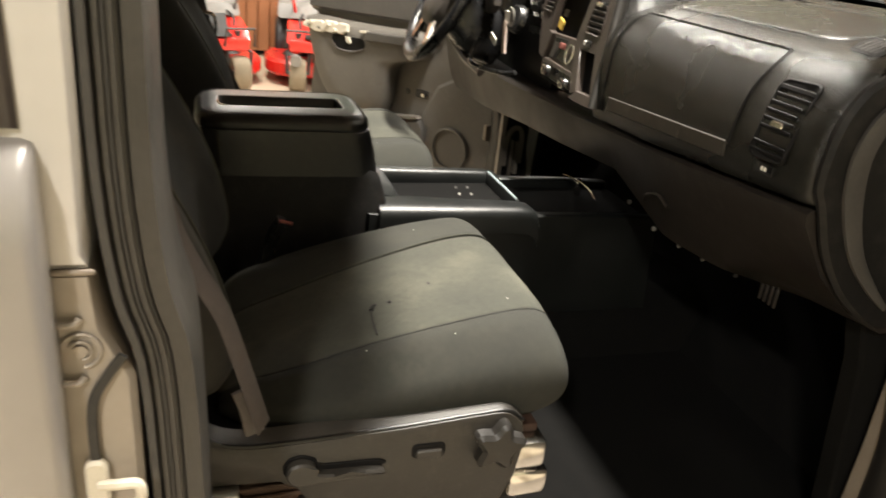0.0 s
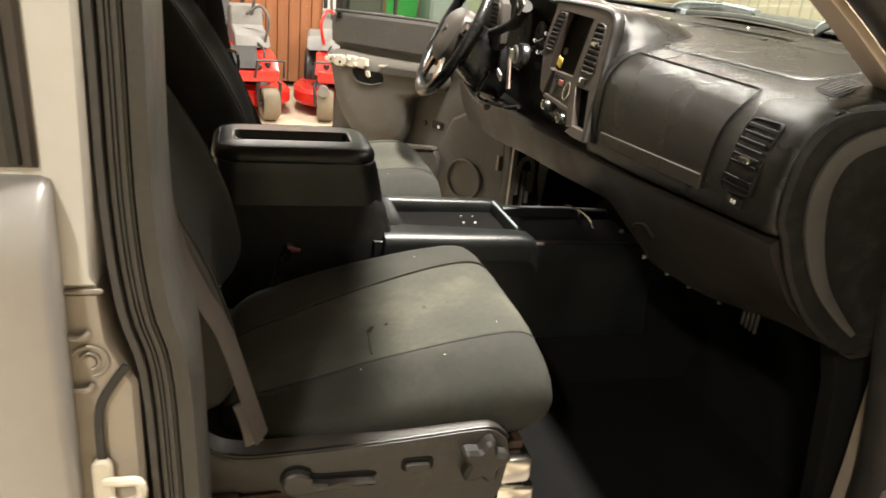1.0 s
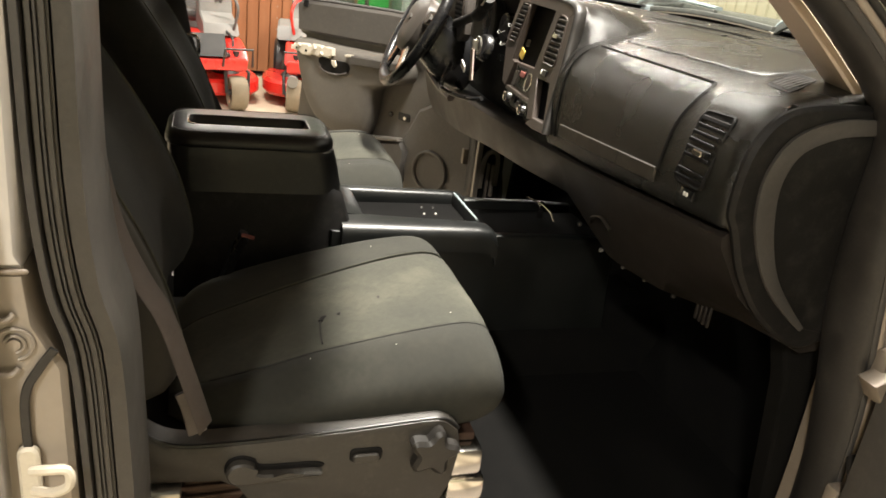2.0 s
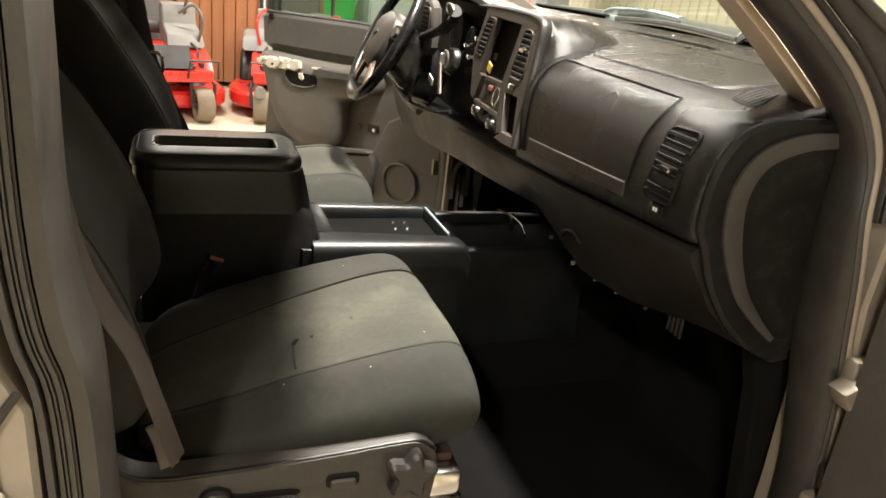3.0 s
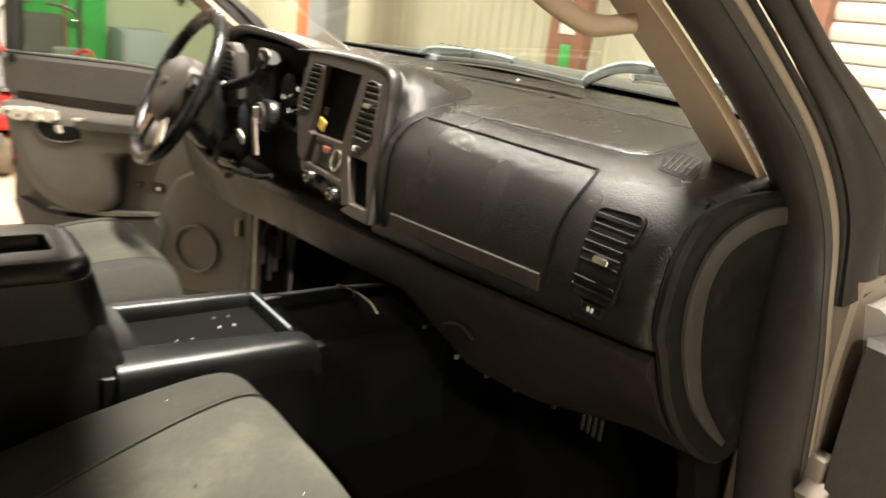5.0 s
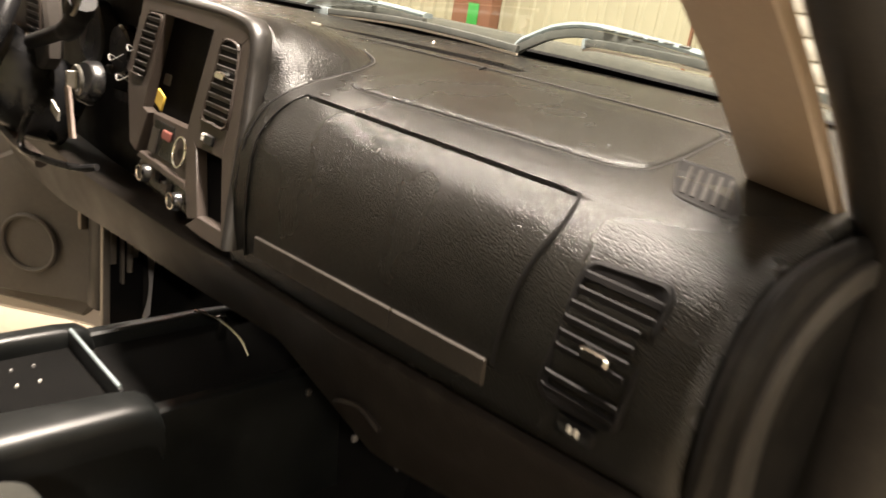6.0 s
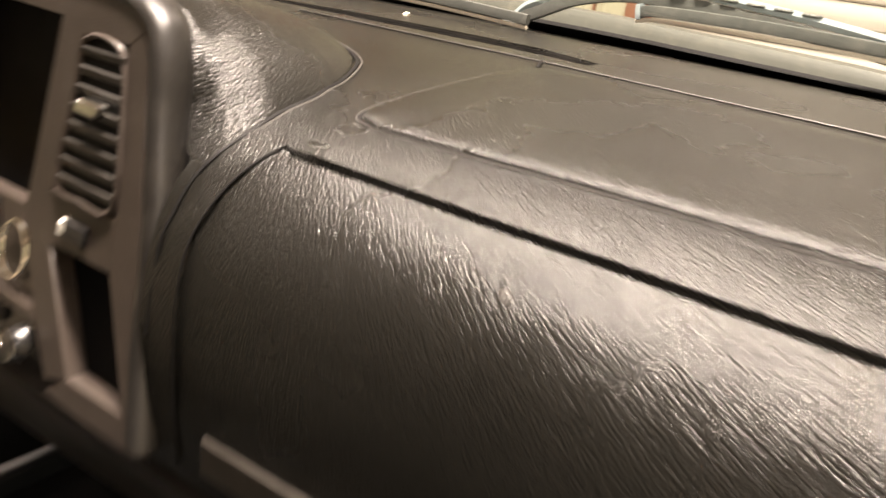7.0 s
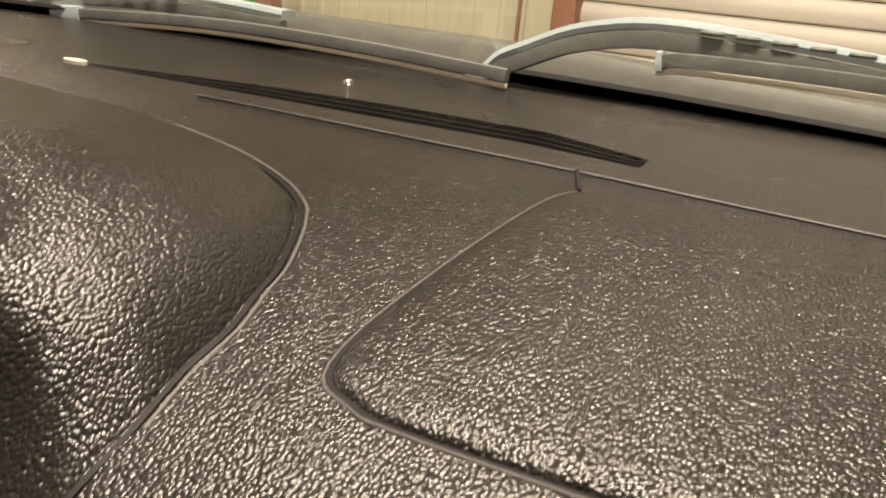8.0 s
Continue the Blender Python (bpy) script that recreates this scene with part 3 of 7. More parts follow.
        tube(lv, smooth_line([(sx * 0.24, 0.02, 0.60), (sx * 0.30, -0.10, 0.92), (sx * 0.31, -0.16, 1.16), (sx * 0.24, -0.20, 1.30), (sx * 0.06, -0.19, 1.34)]), 0.015, 8)
        part("lever", lv, MOWER_LEVER, m, "dark grey bent steering lever")
        hs = fresh()
        tube(hs, smooth_line([(sx * 0.36, -0.30, 0.62), (sx * 0.40, -0.34, 0.86), (sx * 0.34, -0.26, 0.98), (sx * 0.22, -0.2, 0.9)]), 0.014, 8)
        part("side_bar", hs, bar, m, "curved side bar")
        gd = fresh()
        tube(gd, [(sx * 0.20, -0.66, 0.40), (sx * 0.20, -0.74, 0.56), (sx * 0.44, -0.74, 0.56), (sx * 0.46, -0.66, 0.40)], 0.012, 8)
        part("wheel_guard", gd, MOWER_BLACK, m)
        w = fresh()
        rings = []
        for k in range(30):
            a = 2 * math.pi * k / 30
            rings.append([(sx * 0.44 + u, 0.5 + math.cos(a) * q, 0.27 + math.sin(a) * q) for u, q in ((-0.12, 0.15), (-0.13, 0.23), (-0.1, 0.265), (0, 0.27), (0.1, 0.265), (0.13, 0.23), (0.12, 0.15))])
        loft(w, rings + [rings[0]], closed=False)
        cyl(w, (sx * 0.44 - 0.06, 0.5, 0.27), (1, 0, 0), 0.155, 0.12, 20)
        part("drive_wheel", w, MOWER_BLACK, m, "black ribbed drive tyre")
    rb = fresh()
    tube(rb, smooth_line([(-0.36, 0.62, 0.5), (-0.37, 0.66, 1.2), (-0.34, 0.7, 1.6), (0.34, 0.7, 1.6), (0.37, 0.66, 1.2), (0.36, 0.62, 0.5)], 5), 0.022, 10)
    part("roll_bar", rb, MOWER_BLACK, m)
    e = fresh()
    box(e, -0.25, 0.25, 0.62, 1.02, 0.5, 0.82, 0.04)
    part("engine", e, MOWER_GREY, m)
    c = fresh()
    cyl(c, (-0.36, -0.68, 0.30), (0, -1, 0), 0.05, 0.09, 16)
    part("cap", c, MOWER_GREY, m)
    m.rotation_euler.z = radians(turn)
    return m


mower((-0.10, 5.95, 0), 12, "red zero-turn riding mower with grey consoles and dusty caster wheels", MOWER_LEVER)
mower((1.28, 6.05, 0), -6, "red riding mower parked beside the boarded door", MOWER_RED)


# ---- the pickup: shell round the cabin ----
truck = thing("pickup_truck", "silver pickup truck with both front doors open, stripped grey interior", "truck")

# floor pan, firewall, rear wall, roof
fl = fresh()
loft(fl, [[(x, y, z) for y, z in ((-0.80, 0.60), (-0.78, 0.63), (-0.22, 0.63), (-0.17, 0.72), (-0.1, 0.76), (0.1, 0.76), (0.17, 0.72), (0.22, 0.63), (0.78, 0.63), (0.80, 0.60), (0.80, 0.56), (-0.80, 0.56))] for x in (-1.2, 1.3)])
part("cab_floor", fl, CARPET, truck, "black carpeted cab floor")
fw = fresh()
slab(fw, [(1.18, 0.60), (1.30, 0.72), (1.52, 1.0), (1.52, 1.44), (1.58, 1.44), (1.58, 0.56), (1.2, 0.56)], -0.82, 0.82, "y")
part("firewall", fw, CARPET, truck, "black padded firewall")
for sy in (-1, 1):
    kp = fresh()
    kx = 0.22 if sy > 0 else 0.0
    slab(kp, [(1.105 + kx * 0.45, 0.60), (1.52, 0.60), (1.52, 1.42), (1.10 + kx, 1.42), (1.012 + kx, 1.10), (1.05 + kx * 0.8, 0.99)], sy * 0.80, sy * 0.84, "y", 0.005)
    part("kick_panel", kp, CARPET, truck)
rw = fresh()
slab(rw, [(-1.22, 0.56), (-1.22, 1.30), (-1.30, 1.86), (-1.34, 1.86), (-1.27, 1.30), (-1.27, 0.56)], -0.86, 0.86, "y")
part("rear_panel", rw, BLACK, truck, "dark rear wall of the cab")
rf = fresh()
rows = []
for x, z in ((-1.34, 1.84), (-1.2, 1.88), (-0.5, 1.91), (0.2, 1.90), (0.45, 1.87), (0.585, 1.83)):
    bow = 0.16 * min(1.0, max(0.0, (x + 0.5) / 1.0))
    side_ys = [-0.78 + 0.12 * i for i in range(14)]
    skin = [(x - bow * y * y, y, z - 0.10 * (abs(y) / 0.78) ** 3) for y in side_ys]
    rows.append(skin + [(a, b, c - 0.04) for a, b, c in skin[::-1]])
loft(rf, rows)
part("roof", rf, TAN, truck, "tan headliner under the roof")

# hood, cowl and fenders ahead of the windscreen
hd = fresh()
hrows = []
for x, z in ((1.60, 1.30), (1.66, 1.32), (2.2, 1.29), (2.7, 1.24), (2.95, 1.18), (3.0, 1.08)):
    hrows.append([(x, y, z - 0.05 * (abs(y) / 0.85) ** 2.5) for y in (-0.86, -0.7, -0.4, 0, 0.4, 0.7, 0.86)] + [(x, y, z - 0.1) for y in (0.86, 0, -0.86)])
loft(hd, hrows)
part("hood", hd, PAINT, truck)
for sy in (-1, 1):
    fe = fresh()
    slab(fe, [(1.16, 0.45), (1.16, 1.20), (1.10, 1.33), (1.40, 1.36), (2.95, 1.22), (3.02, 0.9), (3.02, 0.45), (2.75, 0.45), (2.6, 0.8), (2.3, 0.92), (2.0, 0.8), (1.85, 0.45)], sy * 0.88, sy * 1.0, "y", 0.02)
    part("fender", fe, PAINT, truck)
gr = fresh()
box(gr, 3.0, 3.06, -0.9, 0.9, 0.5, 1.15, 0.02)
part("front_end", gr, PAINT, truck)
cw = fresh()
crow = []
for x, z in ((1.526, 1.46), (1.530, 1.505), (1.538, 1.516), (1.56, 1.518), (1.62, 1.500)):
    crow.append([(x - 0.14 * (y / 0.8) ** 2, y, z - 0.02 * (y / 0.8) ** 2) for y in (-0.8, -0.5, -0.2, 0.2, 0.5, 0.8)])
loft(cw, crow, closed=False)
loft(cw, [[(x, y, z - 0.04) for x, y, z in r] for r in crow], closed=False)
part("cowl", cw, COWL_DUSTY, truck, "grey dusty cowl panel under the wipers")

# windscreen with black edge
def screen(y, k, off=0.0):
    bx = 1.505 - 0.10 * (abs(y + 0.15) / 0.75) ** 2
    tx = 0.60 - 0.16 * y * y
    bz, tz = 1.482, 1.83 - 0.05 * (abs(y) / 0.75) ** 2
    return (bx + (tx - bx) * k + off, y * (1 - 0.12 * k), bz + (tz - bz) * k + 0.02 * math.sin(math.pi * k) + off)
YS = [-0.78 + 1.56 * i / 16 for i in range(17)]
ws = fresh()
loft(ws, [[screen(y, k) for y in YS] for k in (0.03, 0.25, 0.5, 0.75, 0.97)], closed=False)
glass = part("windscreen", ws, GLASS, truck, "clear windscreen")
glass.visible_shadow = False
def edge_top(y):
    return 0.050 - 0.012 * min(1.0, max(0.0, (-y - 0.25) / 0.3))
ft = fresh()
loft(ft, [[screen(y, -0.03, -0.0061) for y in YS], [screen(y, edge_top(y), -0.0061) for y in YS], [screen(y, edge_top(y), -0.0022) for y in YS], [screen(y, -0.03, -0.0022) for y in YS], [screen(y, -0.03, -0.0061) for y in YS]], closed=False)
part("glass_edge", ft, FRIT, truck, "black painted windscreen edge")

# front pillar beside the open door, from inner trim to outer skin
def between(la, lb, thick, bulge=0.0, n=5):
    """A band of that thickness between two lines, bulged out towards the door side."""
    A, Bl = smooth_line(la, n), smooth_line(lb, n)
    bm = fresh()
    rings = []
    for i, (a, b) in enumerate(zip(A, Bl)):
        d = (A[min(i + 1, len(A) - 1)] - A[max(i - 1, 0)]).normalized()
        nn = d.cross(b - a).normalized()
        if (nn.dot(last) if i else nn.y * a.y) < 0:
            nn = -nn
        last = nn
        prof = [(0.0, 0.0), (0.06, 0.35), (0.2, 0.75), (0.5, 1.0), (0.8, 0.75), (0.94, 0.35), (1.0, 0.0)]
        rings.append([a.lerp(b, k) + nn * bulge * h for k, h in prof] + [b - nn * thick, a - nn * thick])
    loft(bm, rings)
    return bm


def pillar(sy, parent):
    m = lambda pts: [(x, -sy * y, z) for x, y, z in pts]
    tin = m([(0.46, -0.70, 1.85), (0.70, -0.745, 1.715), (0.878, -0.765, 1.588), (1.03, -0.765, 1.474), (1.06, -0.77, 1.450)])
    tout = m([(0.42, -0.79, 1.835), (0.68, -0.83, 1.70), (0.868, -0.84, 1.579), (1.002, -0.846, 1.475), (1.03, -0.85, 1.450)])
    part("pillar_trim", between(tin, tout, 0.012, 0.006), TAN, parent, "tan plastic pillar trim")
    sa = m([(0.42, -0.80, 1.84), (0.68, -0.835, 1.70), (0.868, -0.845, 1.579), (1.000, -0.850, 1.476), (1.035, -0.862, 1.41), (1.030, -0.872, 1.32), (1.030, -0.876, 1.23), (1.042, -0.878, 1.13), (1.070, -0.88, 1.0), (1.095, -0.88, 0.85), (1.095, -0.88, 0.62)])
    sb = m([(0.46, -0.855, 1.845), (0.725, -0.882, 1.69), (0.902, -0.90, 1.567), (0.990, -0.908, 1.492), (1.030, -0.925, 1.41), (1.026, -0.945, 1.33), (1.036, -0.955, 1.25), (1.052, -0.958, 1.15), (1.078, -0.958, 1.02), (1.087, -0.958, 0.86), (1.082, -0.958, 0.62)])
    part("door_seal", between(sa, sb, 0.02, 0.012), RUBBER, parent, "soft black door seal")
    off = lambda pts, dx, dy, dz: [(x + dx, y + sy * dy, z + dz * (1 if z > 1.4 else 0)) for x, y, z in pts]
    part("seal_lip", between(off(sb, 0.0, 0.001, 0.0), off(sb, 0.007, 0.005, 0.006), 0.01, 0.001), RUBBER_GREY, parent, "grey trim lip")
    part("pillar_skin", between(off(sb, 0.008, 0.002, 0.007), off(sb, 0.017, 0.006, 0.013), 0.012, 0.003), PAINT_RAW, parent, "bare silver pillar skin")
    oa = m([(0.48, -0.862, 1.875), (0.76, -0.89, 1.705), (0.93, -0.908, 1.586), (1.02, -0.918, 1.512), (1.062, -0.935, 1.43), (1.056, -0.955, 1.33)])
    ob_ = m([(0.56, -0.90, 1.855), (0.78, -0.925, 1.715), (0.93, -0.93, 1.622), (1.03, -0.935, 1.572), (1.13, -0.95, 1.50), (1.16, -0.96, 1.36)])
    mid = [tuple(Vector(a).lerp(Vector(b), 0.66)) for a, b in zip(oa, ob_)]
    part("pillar_channel", between(off(sb, 0.016, 0.005, 0.012)[:6], [(x + 0.003, y - sy * 0.004, z) for x, y, z in oa], 0.012, -0.004), RUBBER, parent, "dark channel along the pillar")
    part("outer_seal", between(oa, mid, 0.012, 0.006), RUBBER, parent, "black outer pillar seal")
    part("pillar_outer", between(mid, ob_, 0.02, 0.004), RUBBER_GREY, parent, "dusty grey outer pillar edge")
    hp = fresh()
    hx = 0.065 if sy > 0 else 0.0
    slab(hp, [(1.075 + hx, 1.36), (1.17 + hx, 1.37), (1.17 + hx, 0.5), (1.092 + hx * 0.3, 0.5), (1.094 + hx * 0.4, 0.64), (1.096 + hx * 0.6, 0.85), (1.090 + hx, 1.05), (1.07 + hx, 1.2)], sy * 0.962, sy * 0.85, "y", 0.006)
    # lit driver side gets the bright paint, shaded passenger side the darkened one
    part("hinge_pillar", hp, PAINT if sy > 0 else PAINT_RAW, parent, "bare silver hinge pillar")
    for z in (1.10, 0.86):
        hg = fresh()
        box(hg, 1.065, 1.10, min(sy * 0.96, sy * 0.985), max(sy * 0.96, sy * 0.985), z - 0.03, z + 0.03, 0.006)
        hinge = part("hinge_leaf", hg, PAINT_RAW, parent)
        hc = fresh()
        cyl(hc, (1.115, sy * 0.99, z - 0.04), (0, 0, 1), 0.012, 0.08, 14)
        part("hinge_pin", hc, STEEL, hinge)


pillar(-1, truck)
pillar(1, truck)
sl = fresh()
box(sl, -1.2, 1.05, -0.98, -0.80, 0.46, 0.63, 0.02)
part("sill", sl, PAINT_RAW, truck)
sl = fresh()
box(sl, -1.2, 1.12, 0.80, 0.95, 0.42, 0.535, 0.02)
part("sill", sl, PAINT_RAW, truck)

# grab handle on the pillar
gh = fresh()
tube(gh, smooth_line([(0.56, -0.80, 1.775), (0.575, -0.775, 1.735), (0.61, -0.765, 1.688), (0.66, -0.765, 1.650), (0.705, -0.768, 1.628), (0.745, -0.776, 1.615), (0.785, -0.795, 1.622)], 6), [0.012] * 26 + [0.0115] * 6 + [0.0105] * 5, 10)
part("grab_handle", gh, TAN, truck, "pale tan grab handle on the pillar")

# centre pillar with seals
for sy in (-1, 1):
    bp = fresh()
    slab(bp, [(-0.013, 1.266), (-0.012, 1.28), (-0.010, 1.40), (-0.006, 1.9), (-0.26, 1.9), (-0.30, 1.3), (-0.30, 1.266)], sy * 0.996, sy * 0.86, "y", 0.006)
    part("centre_pillar", bp, PAINT, truck, "silver painted centre pillar")
    bp = fresh()
    slab(bp, [(-0.30, 0.56), (0.01, 0.56), (0.022, 0.9), (0.018, 1.16), (-0.004, 1.21), (-0.0125, 1.265), (-0.30, 1.265)], sy * 0.994, sy * 0.86, "y", 0.006)
    part("lower_jamb", bp, PAINT_JAMB, truck, "dusty tan lower door jamb")
    bt = fresh()
    slab(bt, [(-0.25, 0.66), (0.0, 0.66), (0.01, 1.1), (-0.01, 1.45), (-0.05, 1.9), (-0.22, 1.9)], sy * 0.855, sy * 0.82, "y", 0.008)
    part("pillar_cover", bt, BLACK if sy > 0 else LEATHER, truck)
    edge = lambda dx: [(p.x + dx, p.y) for p in smooth_line([(-0.010, 1.92, 0), (-0.004, 1.55, 0), (-0.003, 1.35, 0), (0.006, 1.24, 0), (0.022, 1.17, 0), (0.028, 1.05, 0), (0.032, 0.85, 0), (0.026, 0.60, 0)], 4)]
    b1 = fresh()
    ribbon(b1, edge(0.021), 0.052, sy * 0.978, sy * 0.86)
    part("seal_backing", b1, SEAL_GREY, truck, "grey flange behind the seals")
    for dx, w, yo, mat_, nm in ((0.001, 0.012, 0.990, RUBBER_GREY, "outer_seal"), (0.0105, 0.007, 0.984, SEAL_GREY, "seal_lip"), (0.0155, 0.003, 0.984, RUBBER_GREY, "seal_line"), (0.0205, 0.008, 0.982, SEAL_GREY, "seal_groove"), (0.0265, 0.004, 0.978, RUBBER, "seal_gap"), (0.038, 0.019, 0.979, SEAL_GREY, "door_seal")):
        b1 = fresh()
        ribbon(b1, edge(dx), w, sy * yo, sy * 0.85)
        part(nm, b1, mat_, truck)

# jamb details on the passenger side
jl = fresh()
box(jl, -0.046, -0.006, -0.999, -0.994, 1.262, 1.268, 0.002, 1)
part("jamb_step", jl, PAINT_RAW, truck)
for z in (1.218, 1.160):
    pl = fresh()
    tube(pl, smooth_line([(-0.046, -0.996, z - 0.003), (-0.040, -1.0, z), (-0.028, -1.0, z), (-0.022, -0.996, z + 0.004)], 4), 0.0032, 8)
    part("jamb_clip", pl, PAINT_JAMB, truck, "pressed rib in the jamb")
bs = fresh()
for r in (0.0165, 0.009):
    tube(bs, [(-0.024 + r * math.cos(t), -0.996, 1.190 + r * math.sin(t)) for t in [math.pi * (-0.45 + 1.3 * i / 14) for i in range(15)]], 0.0018, 6)
cyl(bs, (-0.024, -0.994, 1.190), (0, -1, 0), 0.006, 0.004, 14)
part("jamb_boss", bs, PAINT_JAMB, truck, "round pressed boss in the jamb")
gv = fresh()
tube(gv, smooth_line([(0.010, -0.998, 1.185), (-0.004, -0.999, 1.165), (-0.017, -1.0, 1.14), (-0.020, -1.0, 1.10), (-0.018, -1.0, 1.02), (-0.016, -1.0, 0.9)], 5), 0.5, 6, flat=(0.009, 0.004), up=(0, 1, 0))
part("jamb_groove", gv, RUBBER, truck, "dark groove down the jamb")
st_ = fresh()
slab(st_, rrect(-0.030, -0.010, 0.985, 1.078, 0.009), -0.995, -1.006, "y", 0.003)
strk = part("striker_plate", st_, BEIGE, truck, "pale zinc latch striker")
sb_ = fresh()
tube(sb_, smooth_line([(-0.018, -1.006, 1.052), (0.000, -1.012, 1.056), (0.016, -1.012, 1.054), (0.017, -1.012, 1.036), (0.002, -1.012, 1.028), (-0.018, -1.006, 1.028)], 4), 0.0052, 8)
part("striker_bar", sb_, BEIGE, strk)

# shut rear door beside the pillar
rdoor = thing("rear_door", "shut silver rear door with bright shoulder under the window", "truck door")
rsec = [(0.97, 0.50), (1.0, 0.62), (1.022, 0.9), (1.038, 1.15), (1.042, 1.30), (1.038, 1.345), (1.020, 1.366), (0.995, 1.380), (0.970, 1.386), (0.94, 1.386), (0.94, 0.5)]
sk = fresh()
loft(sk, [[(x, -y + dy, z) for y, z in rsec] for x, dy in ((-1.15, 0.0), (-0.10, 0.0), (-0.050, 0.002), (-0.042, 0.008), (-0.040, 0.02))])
# skin takes the shaded copy of the silver paint
part("door_skin", sk, PAINT_SHADED, rdoor, "silver door skin in a darker, shaded tone", sharp=50)
wf = fresh()
slab(wf, [(-0.12, 1.386), (-0.050, 1.386), (-0.052, 1.52), (-0.062, 1.90), (-0.14, 1.90)], -1.004, -0.965, "y", 0.004)
part("window_post", wf, BEZEL, rdoor, "grey window post")
ws_ = fresh()
ribbon(ws_, [(-0.066, 1.39), (-0.072, 1.55), (-0.084, 1.9)], 0.012, -1.010, -0.98)
part("window_seal", ws_, RUBBER, rdoor)
# added pane, casts shade on the cushion
gl_ = fresh()
box(gl_, -1.0, -0.13, -0.992, -0.986, 1.386, 1.86)
part("window_glass", gl_, GLASS_REAR, rdoor, "unseen dark glass that blocks light from the seat")

# rounded lower corner of the driver door opening
for dy, w_, mat_, nm in ((0.0, 0.018, RUBBER, "door_seal"), (0.022, 0.026, PAINT, "opening_flange"), (0.046, 0.012, RUBBER_GREY, "opening_lip")):
    oc = fresh()
    ocl = smooth_line([(1.150 - dy * 0.6, 0.855 + dy, 1.06), (1.172 - dy * 0.6, 0.855 + dy, 0.883), (1.192 - dy * 0.6, 0.855 + dy, 0.76), (1.192 - dy * 0.6, 0.855 + dy, 0.65), (1.150 - dy * 0.6, 0.855 + dy, 0.565), (1.046, 0.855 + dy, 0.548), (0.90, 0.855 + dy, 0.545), (0.4, 0.855 + dy, 0.545)], 6)
    tube(oc, ocl, 0.5, 8, flat=(w_, 0.02), up=(1, 0, 0))
    part(nm, oc, mat_, truck)


# ---- dashboard ----
dash = thing("dashboard", "dusty charcoal grained dashboard with glove box and open centre stack", "dashboard")
LEDGE = [(-0.88, 1.264), (-0.67, 1.248), (-0.45, 1.231), (-0.30, 1.226), (-0.12, 1.216), (0.28, 1.202), (0.60, 1.215), (0.86, 1.26)]


def dash_line(y):
    """Profile from the ledge up the face and over the top to the windscreen: (x, z)."""
    zl = lerp_table(LEDGE, y)
    fwd = 0.13 * (abs(y + 0.15) / 0.75) ** 2
    pts = [(0.846, zl), (0.834, zl + 0.006), (0.829, zl + 0.02), (0.826, zl + 0.06), (0.828, 1.33), (0.833, 1.365), (0.842, 1.393), (0.856, 1.417), (0.873, 1.433), (0.892, 1.443), (0.93, 1.453), (0.975, 1.461), (1.04, 1.470), (1.10, 1.479), (1.16, 1.485), (1.25, 1.488), (1.36 - fwd * 0.4, 1.489), (1.495 - fwd * 0.7, 1.4845)]
    return pts


SLOT_LOW = [(-0.333, 1.202), (-0.26, 1.207), (-0.165, 1.199), (-0.03, 1.190), (0.112, 1.180)]
SLOT_HIGH = [(-0.333, 1.224), (-0.26, 1.2455), (-0.143, 1.240), (-0.02, 1.222), (0.112, 1.186)]


def with_slot(line, y):
    """The profile with the defroster channel let into the top."""
    lo, hi = lerp_table(SLOT_LOW, y), lerp_table(SLOT_HIGH, y)
    deep = 0.011 if -0.3335 < y < 0.1125 else 0.0
    za, zb = dash_at(lo, y), dash_at(hi, y)
    at = 1 + max(i for i, q in enumerate(line) if q[0] < 1.17 and i > 2)
    return line[:at] + [(lo - 0.0006, y, za), (lo + 0.0004, y, za - deep), (hi - 0.0004, y, zb - deep), (hi + 0.0006, y, zb)] + line[at:]


def dash_at(x, y):
    """Height of the top at a place."""
    p = dash_line(y)
    return lerp_table([(a, b) for a, b in p[5:]], x)


def face_at(z, y):
    p = dash_line(y)
    return lerp_table(sorted((b, a) for a, b in p[1:10]), z)


top = fresh()
ys = [-0.858, -0.852, -0.842] + [-0.82 + i * 0.0268 for i in range(5)] + [-0.691, -0.685] + [-0.66 + i * 0.0268 for i in range(12)] + [-0.334, -0.333, -0.325, -0.309, -0.303, -0.285] + [-0.266, -0.256, -0.248]
yl_ = ys + [-0.25 + 0.07 * i for i in range(16)] + [0.86]
rings = []
for y in ys:
    e = 0.010 if y < -0.857 else 0.004 if y < -0.85 else 0.0
    k_ = 0.0 if y > -0.5 else 0.8
    line = [(x + e * (1 if z < 1.44 else 0.3 * k_), y, z - e * (0 if z < 1.4 else k_)) for x, z in dash_line(y)]
    cut = 0.007 if -0.686 < y < -0.304 else 0.0
    at = 1 + max(i for i, p in enumerate(line) if p[0] < 0.884)
    rings.append(with_slot(line[:at] + [(0.8855, y, 1.4396), (0.8862, y, 1.4398 - cut), (0.8908, y, 1.4424 - cut), (0.8915, y, 1.4427)] + line[at:], y))
rings = [[(r[0][0] + 0.1, r[0][1], r[0][2] + 0.01)] + r + [(r[-1][0], r[-1][1], r[-1][2] - 0.08)] for r in rings]
loft(top, rings)
body = part("upper_dash", top, DASH, dash, sharp=50)
shelf = fresh()
rings = []
